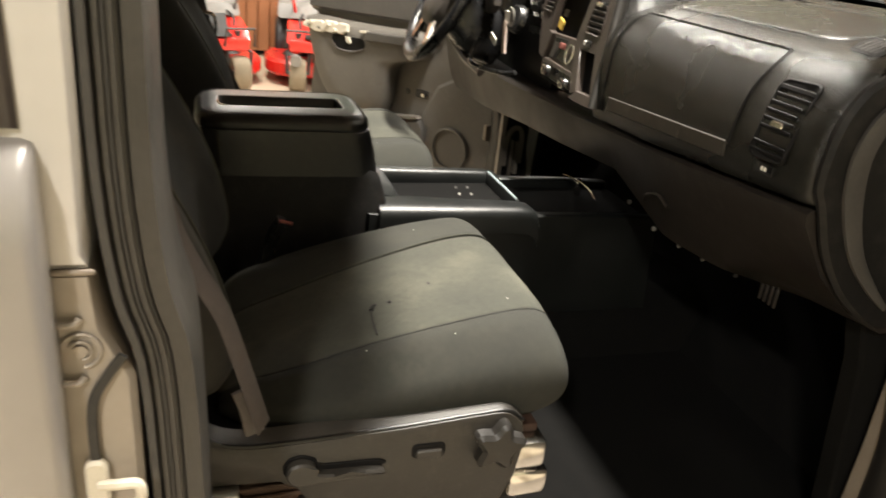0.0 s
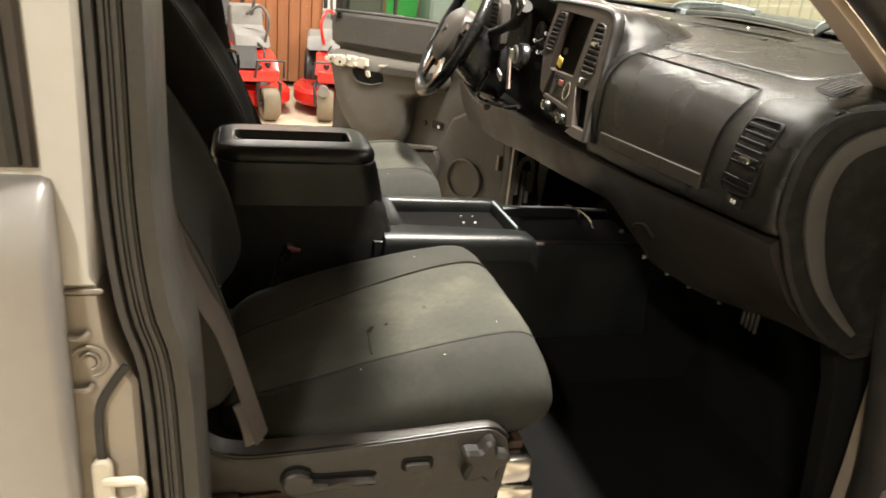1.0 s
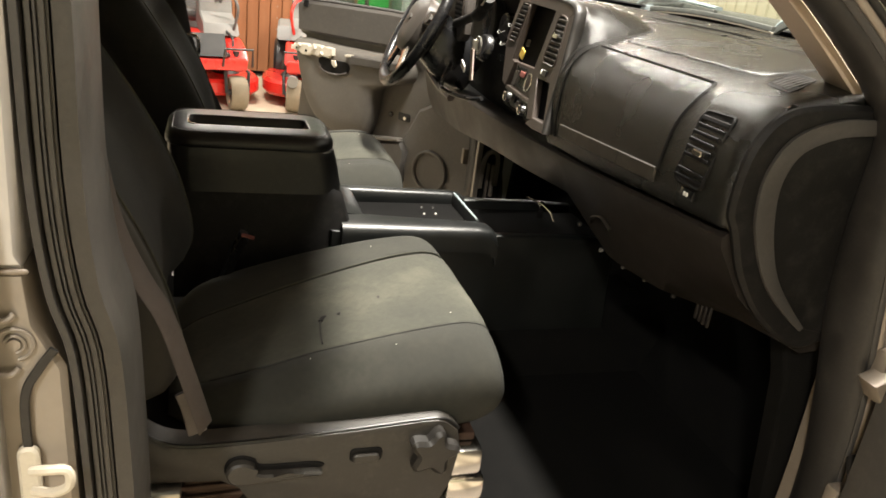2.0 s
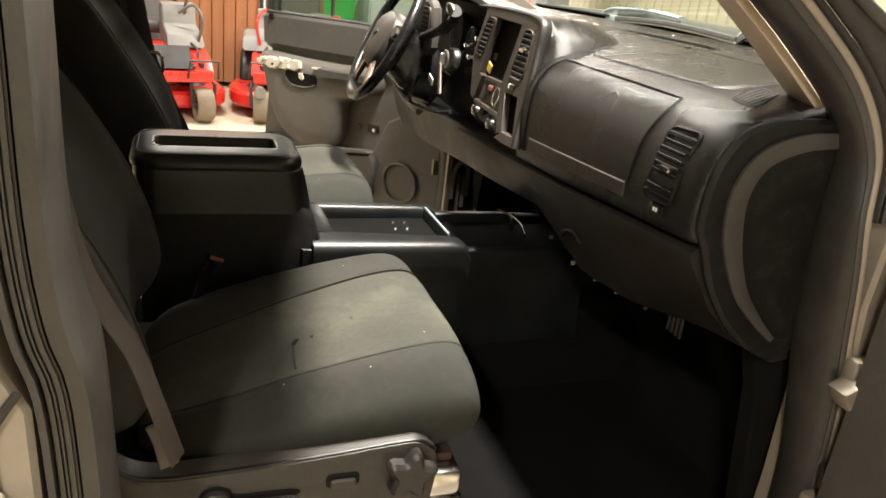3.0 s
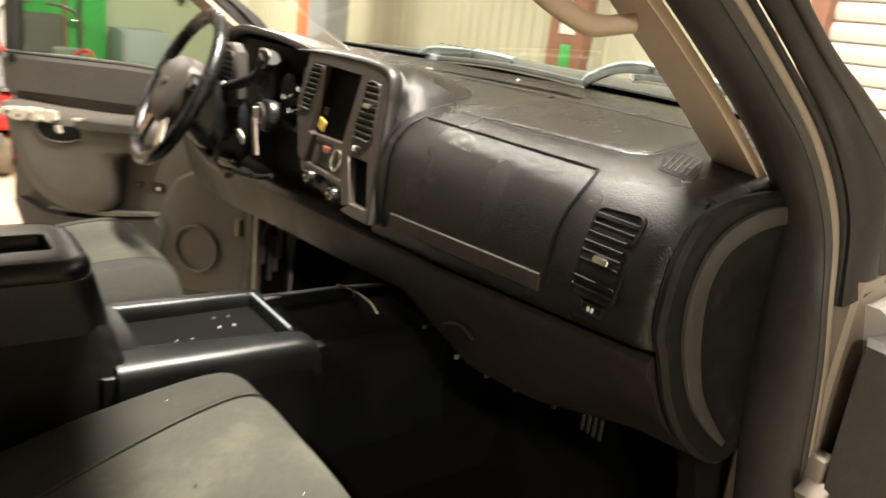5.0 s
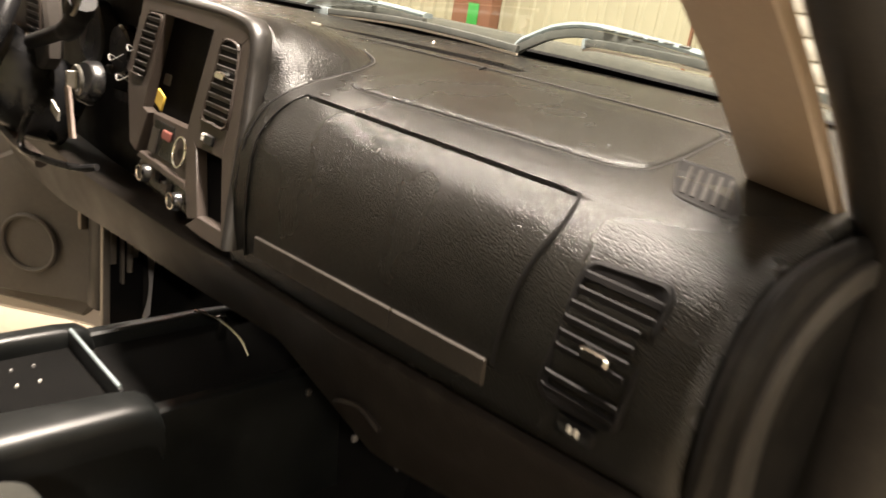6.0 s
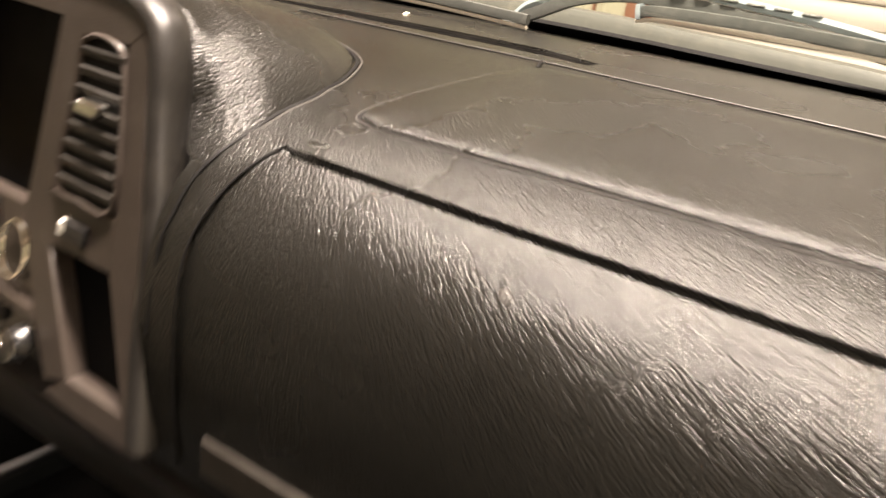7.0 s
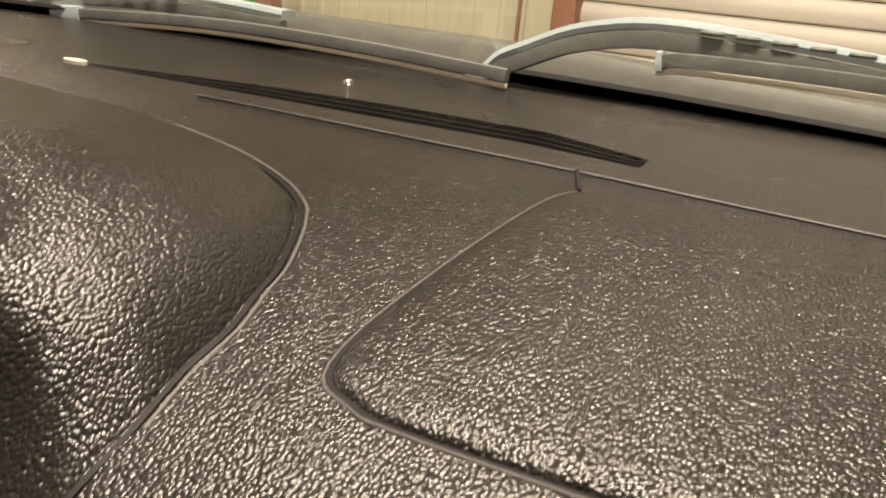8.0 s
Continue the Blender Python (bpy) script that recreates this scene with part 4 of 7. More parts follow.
for y in [ys[-1] + 0.0002] + [-0.25 + 0.07 * i for i in range(1, 6)] + [0.112, 0.113] + [-0.25 + 0.07 * i for i in range(6, 16)] + [0.86]:
    r = [(0.93, y, 1.42)] + with_slot([(x, y, z - 0.0003) for x, z in dash_line(y) if x > 0.925], y)
    rings.append(r + [(r[-1][0], y, r[-1][2] - 0.08), (0.95, y, 1.40)])
loft(shelf, rings)
part("dash_shelf", shelf, DASH, dash, sharp=50)

# lower panel under the ledge
BOT = [(-0.88, 1.045, 1.06), (-0.73, 1.015, 1.055), (-0.60, 0.94, 1.05), (-0.48, 0.90, 1.06), (-0.30, 0.875, 1.135), (-0.05, 0.872, 1.115), (0.2, 0.87, 1.10), (0.5, 0.875, 1.07), (0.86, 0.90, 1.05)]
low = fresh()
rings = []
for y in yl_:
    zl = lerp_table(LEDGE, y) - 0.004
    bx = lerp_table([(a, b) for a, b, c in BOT], y)
    bz = lerp_table([(a, c) for a, b, c in BOT], y)
    rings.append([(0.845, y, zl), (0.838, y, zl - 0.006), (0.84, y, zl - 0.02), (0.845 + (bx - 0.845) * 0.25, y, zl + (bz - zl) * 0.5), (0.845 + (bx - 0.845) * 0.6, y, zl + (bz - zl) * 0.8), (bx, y, bz), (bx + 0.03, y, bz + 0.004), (bx + 0.05, y, bz + 0.05), (0.93, y, zl)])
loft(low, rings)
part("lower_panel", low, LOWER, dash, "brown grey lower dash panel", sharp=50)

# grooves: glove box lid outline, defroster pad, hump seam
def groove(name, pts, w, mat, label="", deep=0.003):
    g = fresh()
    tube(g, pts, 0.5, 6, flat=(w, deep), up=(0.3, 0.05, 1))
    return part(name, g, mat, dash, label)


GB = 0.0012
lid_top = [(0.889, y, dash_at(0.889, y) - 0.0055) for y in [-0.306 - i * 0.02 for i in range(20)]]
right = []
for z, y in ((1.440, -0.693), (1.432, -0.699), (1.417, -0.700), (1.393, -0.694), (1.365, -0.689), (1.33, -0.686), (1.30, -0.685)):
    right.append((face_at(z, y) - GB, y, z))
left = []
for z, y in ((1.442, -0.297), (1.432, -0.291), (1.417, -0.286), (1.393, -0.280), (1.365, -0.280), (1.33, -0.283), (1.30, -0.285), (1.25, -0.288)):
    left.append((face_at(z, y) - GB, y, z))
right = [(0.889, y, dash_at(0.889, y) + GB * 0.4) for y in (-0.676, -0.686)] + right
left = [(0.889, y, dash_at(0.889, y) + GB * 0.4) for y in (-0.318, -0.306)] + left
right, left = smooth_line(right, 3), smooth_line(left, 3)
groove("lid_gap", lid_top, 0.006, BLACK, "dark gap above the glove box lid")
groove("lid_gap", right, 0.004, BLACK, "", 0.0015)
groove("lid_gap", left, 0.0035, BLACK, "", 0.0015)


def on_top(pts, n=8, loop=False, lift=0.0006):
    return [(p.x, p.y, dash_at(p.x, p.y) + lift) for p in smooth_line([(a, b, 0) for a, b in pts], n, loop)]


# raised pad cover on the top of the dash
pad_out = [(0.955, -0.300), (0.940, -0.318), (0.938, -0.345), (0.944, -0.45), (0.948, -0.56), (0.952, -0.655), (0.962, -0.685), (0.985, -0.698), (1.08, -0.69), (1.135, -0.672), (1.138, -0.60), (1.140, -0.45), (1.139, -0.345), (1.130, -0.318), (1.09, -0.308), (1.02, -0.300)]
edge_line = smooth_line([(a, b, 0) for a, b in pad_out], 5, True)
pad = fresh()
cx = sum(p.x for p in edge_line) / len(edge_line)
cy = sum(p.y for p in edge_line) / len(edge_line)
rings = []
for k, lift in ((1.0, 0.0002), (0.992, 0.0022), (0.97, 0.0032), (0.85, 0.0034), (0.6, 0.0034), (0.3, 0.0034), (0.05, 0.0034)):
    rings.append([(cx + (p.x - cx) * k, cy + (p.y - cy) * k, dash_at(cx + (p.x - cx) * k, cy + (p.y - cy) * k) + lift) for p in edge_line])
loft(pad, rings)
part("dash_pad", pad, DASH, dash, "raised grained pad on top of the dash", sharp=60)
pg = fresh()
tube(pg, [(p.x + (p.x - cx) * 0.004, p.y + (p.y - cy) * 0.008, dash_at(p.x, p.y) - 0.0002) for p in edge_line], 0.5, 6, True, (0.0036, 0.0012))
part("pad_joint", pg, BLACK, dash, "dark joint round the pad")
# pale line laid round the pad as its edge highlight
pb = fresh()
tube(pb, [(cx + (p.x - cx) * 1.022, cy + (p.y - cy) * 1.012, dash_at(cx + (p.x - cx) * 1.022, cy + (p.y - cy) * 1.012) + 0.0002) for p in edge_line], 0.0006, 6, True)
part("pad_glint", pb, RUBBER_GREY, dash, "thin pale line standing for the edge highlight")
groove("top_seam", on_top([(1.160, -0.03), (1.163, -0.13), (1.165, -0.23), (1.166, -0.308), (1.164, -0.392), (1.163, -0.46), (1.160, -0.58), (1.145, -0.72)]), 0.0022, RUBBER_GREY, "pale seam line", 0.0012)
groove("crack", on_top([(1.136, -0.320), (1.150, -0.314), (1.166, -0.308)], 3), 0.0024, BLACK, "short dark crack in the dash top")

# defroster channel along the windscreen and light sensor
def in_slot(k, lift, n=40):
    out = []
    for i in range(n + 1):
        y = -0.3325 + 0.444 * i / n
        x = lerp_table(SLOT_LOW, y) * (1 - k) + lerp_table(SLOT_HIGH, y) * k
        out.append((x, y, dash_at(x, y) + lift))
    return out


ds = fresh()
loft(ds, [[a, b, (b[0], b[1], b[2] - 0.004), (a[0], a[1], a[2] - 0.004)] for a, b in zip(in_slot(0.03, -0.009), in_slot(0.97, -0.009))])
part("defroster_slot", ds, FRIT, dash, "long black defroster channel")
for k in (0.30, 0.62):
    dsl = fresh()
    tube(dsl, in_slot(k, -0.0035), 0.5, 6, flat=(0.0016, 0.007))
    part("slot_rib", dsl, VINYL, dash)
se = fresh()
rings = [[(1.282 + r * math.cos(t), -0.072 + r * math.sin(t), dash_at(1.282, -0.072) + h) for t in [2 * math.pi * i / 14 for i in range(14)]] for r, h in ((0.0044, 0.0), (0.0042, 0.002), (0.0028, 0.0042), (0.0008, 0.0052))]
loft(se, rings)
part("light_sensor", se, CHROME, dash, "tiny shiny dome sensor")
sp = fresh()
slab(sp, [(1.179 + 0.0055 * math.cos(t), 0.123 + 0.013 * math.sin(t)) for t in [2 * math.pi * i / 16 for i in range(16)]], 1.4855, 1.4885, "z")
part("clip_cap", sp, PAPER, dash, "small pale clip")

# side demister grille at the end of the top
dg = fresh()
gpts = [(0.927, -0.797), (0.934, -0.752), (0.952, -0.736), (1.008, -0.704), (1.016, -0.712), (1.011, -0.752), (0.998, -0.764), (0.940, -0.800)]
gl = [(p.x, p.y) for p in smooth_line([(a, b, 0) for a, b in gpts], 4, True)]
gcx, gcy = 0.972, -0.752


def grille_at(k, lift):
    return [(gcx + (a - gcx) * k, gcy + (b - gcy) * k, dash_at(gcx + (a - gcx) * k, gcy + (b - gcy) * k) + lift) for a, b in gl]


loft(dg, [grille_at(1.04, 0.0002), grille_at(1.02, 0.0014), grille_at(0.96, 0.0014), grille_at(0.94, 0.0003)])
demist = part("demister", dg, VINYL, dash, "flush side demister grille")
dh = fresh()
loft(dh, [grille_at(0.95, 0.0001), grille_at(0.95, 0.0005)])
part("opening", dh, BLACK, demist)
for k in range(5):
    f_ = (k + 0.5) / 5
    a0, a1 = (0.929 + 0.010 * f_, -0.795 + 0.050 * f_), (1.003 + 0.008 * f_, -0.764 + 0.052 * f_)
    sl_ = fresh()
    tube(sl_, [(a0[0] + (a1[0] - a0[0]) * q, a0[1] + (a1[1] - a0[1]) * q, dash_at(a0[0] + (a1[0] - a0[0]) * q, a0[1]) + 0.0008) for q in (0.06, 0.5, 0.94)], 0.5, 6, flat=(0.0028, 0.0016))
    part("slat", sl_, DASH_PLAIN, demist)

# pale dust fleck on the lid
fk = fresh()
fz = 1.4215
loft(fk, [[(face_at(fz + 0.0026 * math.sin(t) * k, -0.47) - h, -0.468 + 0.0021 * (1 + 0.25 * math.cos(3 * t)) * math.cos(t) * k, fz + 0.0026 * math.sin(t) * k) for t in [2 * math.pi * i / 14 for i in range(14)]] for k, h in ((1, 0.0001), (0.7, 0.0012), (0.1, 0.0014))])
part("dust_fleck", fk, RUBBER_GREY, dash, "small pale dust fleck")

# silver trim strip on the glove box
tr = fresh()
for y0_, y1_ in ((-0.314, -0.556), (-0.5585, -0.678)):
    rr_ = []
    n_ = 8
    for i in range(n_ + 1):
        y = y0_ + (y1_ - y0_) * i / n_
        hh = 0.0125
        zc = 1.271 + (-0.314 - y) * 0.052
        x_ = 0.8245
        rr_.append([(x_, y, zc - hh), (x_ - 0.0014, y, zc - hh + 0.0014), (x_ - 0.0014, y, zc + hh - 0.0014), (x_, y, zc + hh), (x_ + 0.006, y, zc + hh), (x_ + 0.006, y, zc - hh)])
    loft(tr, rr_)
part("trim_strip", tr, SILVER_TRIM, dash, "scuffed silver grey trim strip")


# ---- vents ----
def vent(name, outline, tilt_x, slats, parent, label, zlow, zhigh, yl, yr, frame_mat, knob=None):
    """A tall air vent on the face: rim, dark opening, slats, thumb tab. outline in (y, z)."""
    def to(u, v, w):
        return (tilt_x(v) - w, u, v)
    n = len(outline)
    cu = sum(p[0] for p in outline) / n
    cv = sum(p[1] for p in outline) / n
    f = fresh()
    inner = [(cu + (p[0] - cu) * 0.86, cv + (p[1] - cv) * 0.94) for p in outline]
    loft(f, [[to(p[0], p[1], -0.004) for p in outline], [to(p[0], p[1], 0.002) for p in outline], [to(p[0], p[1], 0.0035) for p in [(cu + (p[0] - cu) * 0.95, cv + (p[1] - cv) * 0.975) for p in outline]], [to(p[0], p[1], 0.002) for p in inner], [to(p[0], p[1], -0.004) for p in inner]])
    v = part(name, f, frame_mat, parent, label)
    o = fresh()
    slab(o, inner, -0.003, 0.0012, to=to)
    part("opening", o, BLACK, v)
    for k in range(slats):
        z = zlow + (zhigh - zlow) * (k + 0.7) / (slats + 0.4)
        xs = [p[0] for p in inner if abs(p[1] - z) < (zhigh - zlow) * 0.16] or [yl, yr]
        a, b = min(xs), max(xs)
        s = fresh()
        loft(s, [[to(y, z - 0.0034, 0.0013), to(y, z - 0.0026, 0.0026), to(y, z + 0.0016, 0.0036), to(y, z + 0.0026, 0.0018)] for y in (a, b)])
        part("slat", s, DASH_PLAIN if frame_mat == BEZEL else BLACK, v)
    if knob:
        kb = fresh()
        y, z = knob
        slab(kb, rrect(y - 0.0125, y + 0.0125, z - 0.0045, z + 0.0045, 0.004), 0.001, 0.010, to=to, r=0.0015)
        part("thumb_tab", kb, CHROME, v, "bright thumb tab")
    return v


oval = rrect(-0.808, -0.733, 1.300, 1.412, 0.012)
oval = [(u - (0.004 if v > 1.36 else -0.001), v + (u + 0.77) * -0.05) for u, v in oval]
vent("side_vent", oval, lambda z: face_at(z, -0.77) - 0.001, 9, dash, "tall black side air vent", 1.303, 1.408, -0.80, -0.74, BLACK, (-0.776, 1.352))
vd = fresh()
for dy in (-0.006, 0.002):
    box(vd, 0.8212, 0.826, -0.772 + dy * 0.8 - 0.0018, -0.772 + dy * 0.8 + 0.0018, 1.286, 1.292, 0.0006, 1)
part("vent_symbol", vd, WHITE, dash, "small pale vent symbol")
vp = fresh()
box(vp, 0.823, 0.829, -0.79, -0.757, 1.281, 1.297, 0.002)
part("vent_wheel", vp, BLACK_SHINY, dash)

# ---- end cap with its curved lip ----
ec = fresh()
cap = [(p.x, p.y) for p in smooth_line([(0.843, 1.264, 0), (0.828, 1.295, 0), (0.828, 1.345, 0), (0.838, 1.39, 0), (0.865, 1.428, 0), (0.91, 1.446, 0), (1.0, 1.452, 0), (1.06, 1.44, 0), (1.09, 1.30, 0), (1.085, 1.12, 0), (1.05, 1.085, 0), (1.0, 1.080, 0), (0.924, 1.133, 0), (0.873, 1.198, 0)], 5, True)]
slab(ec, cap, -0.858, -0.876, "y", 0.006)
endcap = part("end_cap", ec, VINYL, dash, "dark end cap of the dash")
lip = fresh()
arc = smooth_line([(1.08, -0.878, 1.429), (1.028, -0.878, 1.4255), (0.9625, -0.878, 1.420), (0.904, -0.878, 1.3965), (0.879, -0.878, 1.355), (0.878, -0.878, 1.3065), (0.8935, -0.878, 1.2525), (0.9235, -0.878, 1.195), (0.967, -0.878, 1.1475), (1.0035, -0.878, 1.1155)], 6)
tube(lip, arc, [0.55 + 0.45 * math.sin(math.pi * min(1.0, i / (len(arc) * 0.55)) * 0.5) - 0.72 * max(0.0, i / (len(arc) - 1) - 0.6) / 0.4 for i in range(len(arc))], 12, flat=(0.032, 0.009), up=(0, 1, 0))
part("cap_lip", lip, RUBBER_GREY, endcap, "curved grey lip on the end cap")
lc = fresh()
slab(lc, [(p.x, p.z) for p in arc] + [(1.05, 1.105), (1.075, 1.13), (1.09, 1.28), (1.08, 1.40)], -0.875, -0.8775, "y", 0.001)
part("cap_cover", lc, VINYL, endcap)

# ---- hood over stack and cluster ----
ST = [  # x, y of the right foot, top height
    (0.900, -0.262, 1.511), (0.925, -0.257, 1.512), (0.950, -0.254, 1.511), (0.972, -0.247, 1.509), (0.992, -0.241, 1.506), (1.018, -0.228, 1.502), (1.034, -0.218, 1.500), (1.048, -0.206, 1.498), (1.066, -0.178, 1.4935), (1.085, -0.128, 1.4885), (1.100, -0.05, 1.4845), (1.108, 0.05, 1.4828), (1.112, 0.13, 1.4822), (1.114, 0.21, 1.4819)]
VALLEY = [(1.26, -0.259), (1.325, -0.256), (1.377, -0.255), (1.397, -0.257), (1.418, -0.259), (1.434, -0.263), (1.4455, -0.262)]


def stack_x(z):
    return 0.815 + (z - 1.24) * 0.20


RIM = [(p.x, p.y) for p in smooth_line([(0.16, 1.506, 0), (0.06, 1.512, 0), (-0.08, 1.514, 0), (-0.17, 1.511, 0), (-0.205, 1.502, 0), (-0.219, 1.482, 0), (-0.228, 1.445, 0), (-0.242, 1.378, 0), (-0.252, 1.305, 0), (-0.260, 1.262, 0), (-0.262, 1.250, 0)], 5)]
side_rim = [(y, z) for y, z in RIM if y < -0.14 and z > 1.40][::-1]


def along(line, f):
    q = f * (len(line) - 1)
    i = min(int(q), len(line) - 2)
    return line[i][0] + (line[i + 1][0] - line[i][0]) * (q - i), line[i][1] + (line[i + 1][1] - line[i][1]) * (q - i)


HW = 0.12


def hood_ring(x, ya, zt):
    yb = 0.68
    base = dash_at(x, ya) - 0.001
    up = lambda f: base + (zt - base) * (0.5 * math.sin(math.pi / 2 * f) ** 0.85 + 0.5 * math.sqrt(1 - (1 - f) ** 2))
    ring = [(x, ya + HW * k / 10, up(k / 10)) for k in range(11)]
    for k in range(1, 12):
        y = ya + HW + (yb - 2 * HW - ya) * k / 12
        ring.append((x, y, zt + 0.016 * math.exp(-((y - 0.42) / 0.2) ** 2) * (1 if x < 1.0 else 0.4)))
    return ring + [(x, yb - HW * (1 - k / 10), up(1 - k / 10)) for k in range(11)]


hood = fresh()
first = hood_ring(*ST[0])
front_ring = []
for k, p in enumerate(first):
    if k == 0:
        front_ring.append((face_at(1.418, -0.259), -0.259, 1.418))
    elif k < 11:
        y, z = along(side_rim, k / 10)
        front_ring.append((stack_x(z) + 0.021, y + 0.002, z))
    elif k < 22:
        front_ring.append((0.889, p[1], p[2] + 0.0005))
    else:
        front_ring.append((0.885, p[1], p[2]))
second = []
for k, (p, q) in enumerate(zip(front_ring, first)):
    m = Vector(p).lerp(Vector(q), 0.45) + (Vector((0, -0.0035, 0.0035)) * math.sin(math.pi * min(k, 10) / 10) if k < 11 else Vector())
    second.append((0.8755, -0.263, 1.4345) if k == 0 else tuple(m))
rings = [front_ring, second] + [hood_ring(*s) for s in ST]
loft(hood, rings, closed=False)
part("cluster_hood", hood, DASH, dash, "grained hood over the instruments", sharp=60)
cheek = fresh()
rings = []
for z in (1.262, 1.28, 1.30, 1.325, 1.35, 1.377, 1.397, 1.410, 1.418):
    f_ = Vector((face_at(z, -0.258) - 0.0005, lerp_table(VALLEY, z), z))
    ry = lerp_table(sorted((b_, a_) for a_, b_ in RIM if a_ < -0.2), min(z, 1.40))
    r_ = Vector((stack_x(z) + 0.021, ry + 0.002, min(z, 1.40)))
    row = [f_.lerp(r_, k / 5) + Vector((-0.003, -0.003, 0)) * math.sin(math.pi * k / 5) for k in range(6)]
    rings.append([tuple(v) for v in row])
loft(cheek, rings, closed=False)
part("stack_cheek", cheek, DASH, dash, "", sharp=60)
foot_line = [(face_at(z, y) - 0.0006, y - 0.001, z + 0.0004) for z, y in VALLEY[1:-1]]
gr_ = foot_line + [(x + 0.0008, ya - 0.0016, dash_at(x, ya) + 0.0006) for x, ya, zt in ST]
groove("hood_seam", smooth_line(gr_, 4), 0.0024, BLACK, "", 0.0010)
# thin grey line imitates the lit edge beside the seam
groove("hood_edge_glint", smooth_line([(x + 0.0026, ya - 0.0022, z) for x, ya, z in gr_[5:]], 4), 0.0016, RUBBER_GREY, "", 0.0010)


# ---- centre stack bezel ----
def stack_to(u, v, w):
    return (stack_x(v) - w, u, v)


bz = fresh()


def quad(bm, pts, w0=-0.012, w1=0.004, r=0.0018):
    tmp = fresh()
    slab(tmp, pts, w0, w1, to=stack_to, r=r)
    merge(bm, tmp)


for poly in (
    [(0.10, 1.508), (-0.19, 1.508), (-0.212, 1.495), (-0.194, 1.480), (-0.148, 1.482), (-0.121, 1.489), (0.02, 1.489), (0.03, 1.489), (0.07, 1.489), (0.098, 1.487)],
    [(-0.121, 1.490), (-0.148, 1.483), (-0.138, 1.378), (-0.110, 1.362)],
    [(-0.212, 1.495), (-0.193, 1.48), (-0.208, 1.378), (-0.209, 1.348), (-0.246, 1.266), (-0.262, 1.248), (-0.248, 1.305), (-0.234, 1.378), (-0.22, 1.445)],
    [(-0.110, 1.364), (-0.138, 1.380), (-0.209, 1.380), (-0.210, 1.346), (-0.143, 1.344), (-0.112, 1.357)],
    [(-0.112, 1.359), (-0.144, 1.345), (-0.187, 1.264), (-0.161, 1.256), (-0.138, 1.29)],
    [(-0.186, 1.266), (-0.247, 1.268), (-0.262, 1.247), (-0.20, 1.245), (-0.161, 1.247)],
    [(0.008, 1.301), (-0.135, 1.295), (-0.140, 1.286), (0.014, 1.292)],
    [(0.02, 1.490), (0.03, 1.488), (0.047, 1.393), (0.038, 1.36), (0.026, 1.36)],
    [(0.07, 1.490), (0.098, 1.488), (0.106, 1.397), (0.093, 1.397)],
    [(0.047, 1.396), (0.098, 1.400), (0.098, 1.390), (0.046, 1.304), (0.02, 1.298), (0.008, 1.355), (0.036, 1.362)],
):
    quad(bz, poly, -0.012, 0.003, 0.0012)
bezel = part("stack_bezel", bz, BEZEL, dash, "warm grey centre stack bezel")
# black sheet close behind the bezel gives the cavity its shade
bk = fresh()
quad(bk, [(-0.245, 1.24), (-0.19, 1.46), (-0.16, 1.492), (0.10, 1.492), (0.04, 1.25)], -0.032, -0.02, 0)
part("stack_cavity", bk, BLACK, dash, "black sheet for the shaded cavity behind the bezel")
band = fresh()
rings = []
for y, z in RIM:
    g = Vector((y + 0.06, z - 1.36)).normalized()
    sx = stack_x(z)
    rings.append([(sx + 0.004, y - g.x * 0.010, z - g.y * 0.010), (sx - 0.004, y - g.x * 0.007, z - g.y * 0.007), (sx - 0.005, y - g.x * 0.002, z - g.y * 0.002), (sx - 0.001, y + g.x * 0.004, z + g.y * 0.0025), (sx + 0.008, y + g.x * 0.0065, z + g.y * 0.004), (sx + 0.020, y + g.x * 0.003, z + g.y * 0.003), (sx + 0.027, y - g.x * 0.006, z - g.y * 0.004)])
loft(band, rings)
part("bezel_rim", band, DASH_PLAIN, dash, "smooth satin band round the stack", sharp=60)

vout = [(p.x, p.y) for p in smooth_line([(-0.206, 1.382, 0), (-0.203, 1.43, 0), (-0.195, 1.470, 0), (-0.180, 1.482, 0), (-0.150, 1.479, 0), (-0.146, 1.44, 0), (-0.141, 1.384, 0), (-0.17, 1.379, 0)], 3, True)]
vent("stack_vent", vout, lambda z: stack_x(z) - 0.002, 8, dash, "tall slatted centre vent", 1.382, 1.480, -0.20, -0.145, BEZEL, (-0.174, 1.440))
vout = [(u + (1.44 - v) * 0.2, v) for u, v in rrect(0.032, 0.080, 1.397, 1.487, 0.010, 3)]
vent("stack_vent", vout, lambda z: stack_x(z) - 0.002, 8, dash, "tall slatted centre vent", 1.398, 1.486, 0.035, 0.08, BEZEL, None)

# climate control panel with knobs
cl = fresh()
quad(cl, [(0.004, 1.356), (-0.110, 1.358), (-0.137, 1.294), (-0.018, 1.300)], -0.016, -0.003, 0.001)
climate = part("climate_panel", cl, BEZEL, dash, "broken climate panel with its cover missing")
win = fresh()
quad(win, [(-0.006, 1.350), (-0.068, 1.351), (-0.083, 1.304), (-0.020, 1.306)], -0.006, -0.002, 0.001)
part("display", win, BLACK_SHINY, climate)
ring_ = fresh()
tube(ring_, [stack_to(-0.100 + 0.016 * math.cos(t), 1.326 + 0.020 * math.sin(t), 0.001) for t in [2 * math.pi * i / 20 for i in range(20)]], 0.0018, 6, True)
part("dial_ring", ring_, CHROME, climate, "bright dial ring")
rd = fresh()
quad(rd, rrect(-0.066, -0.04, 1.33, 1.343, 0.002, 2), -0.003, 0.001)
part("red_button", rd, RED_DULL, climate)
gb = fresh()
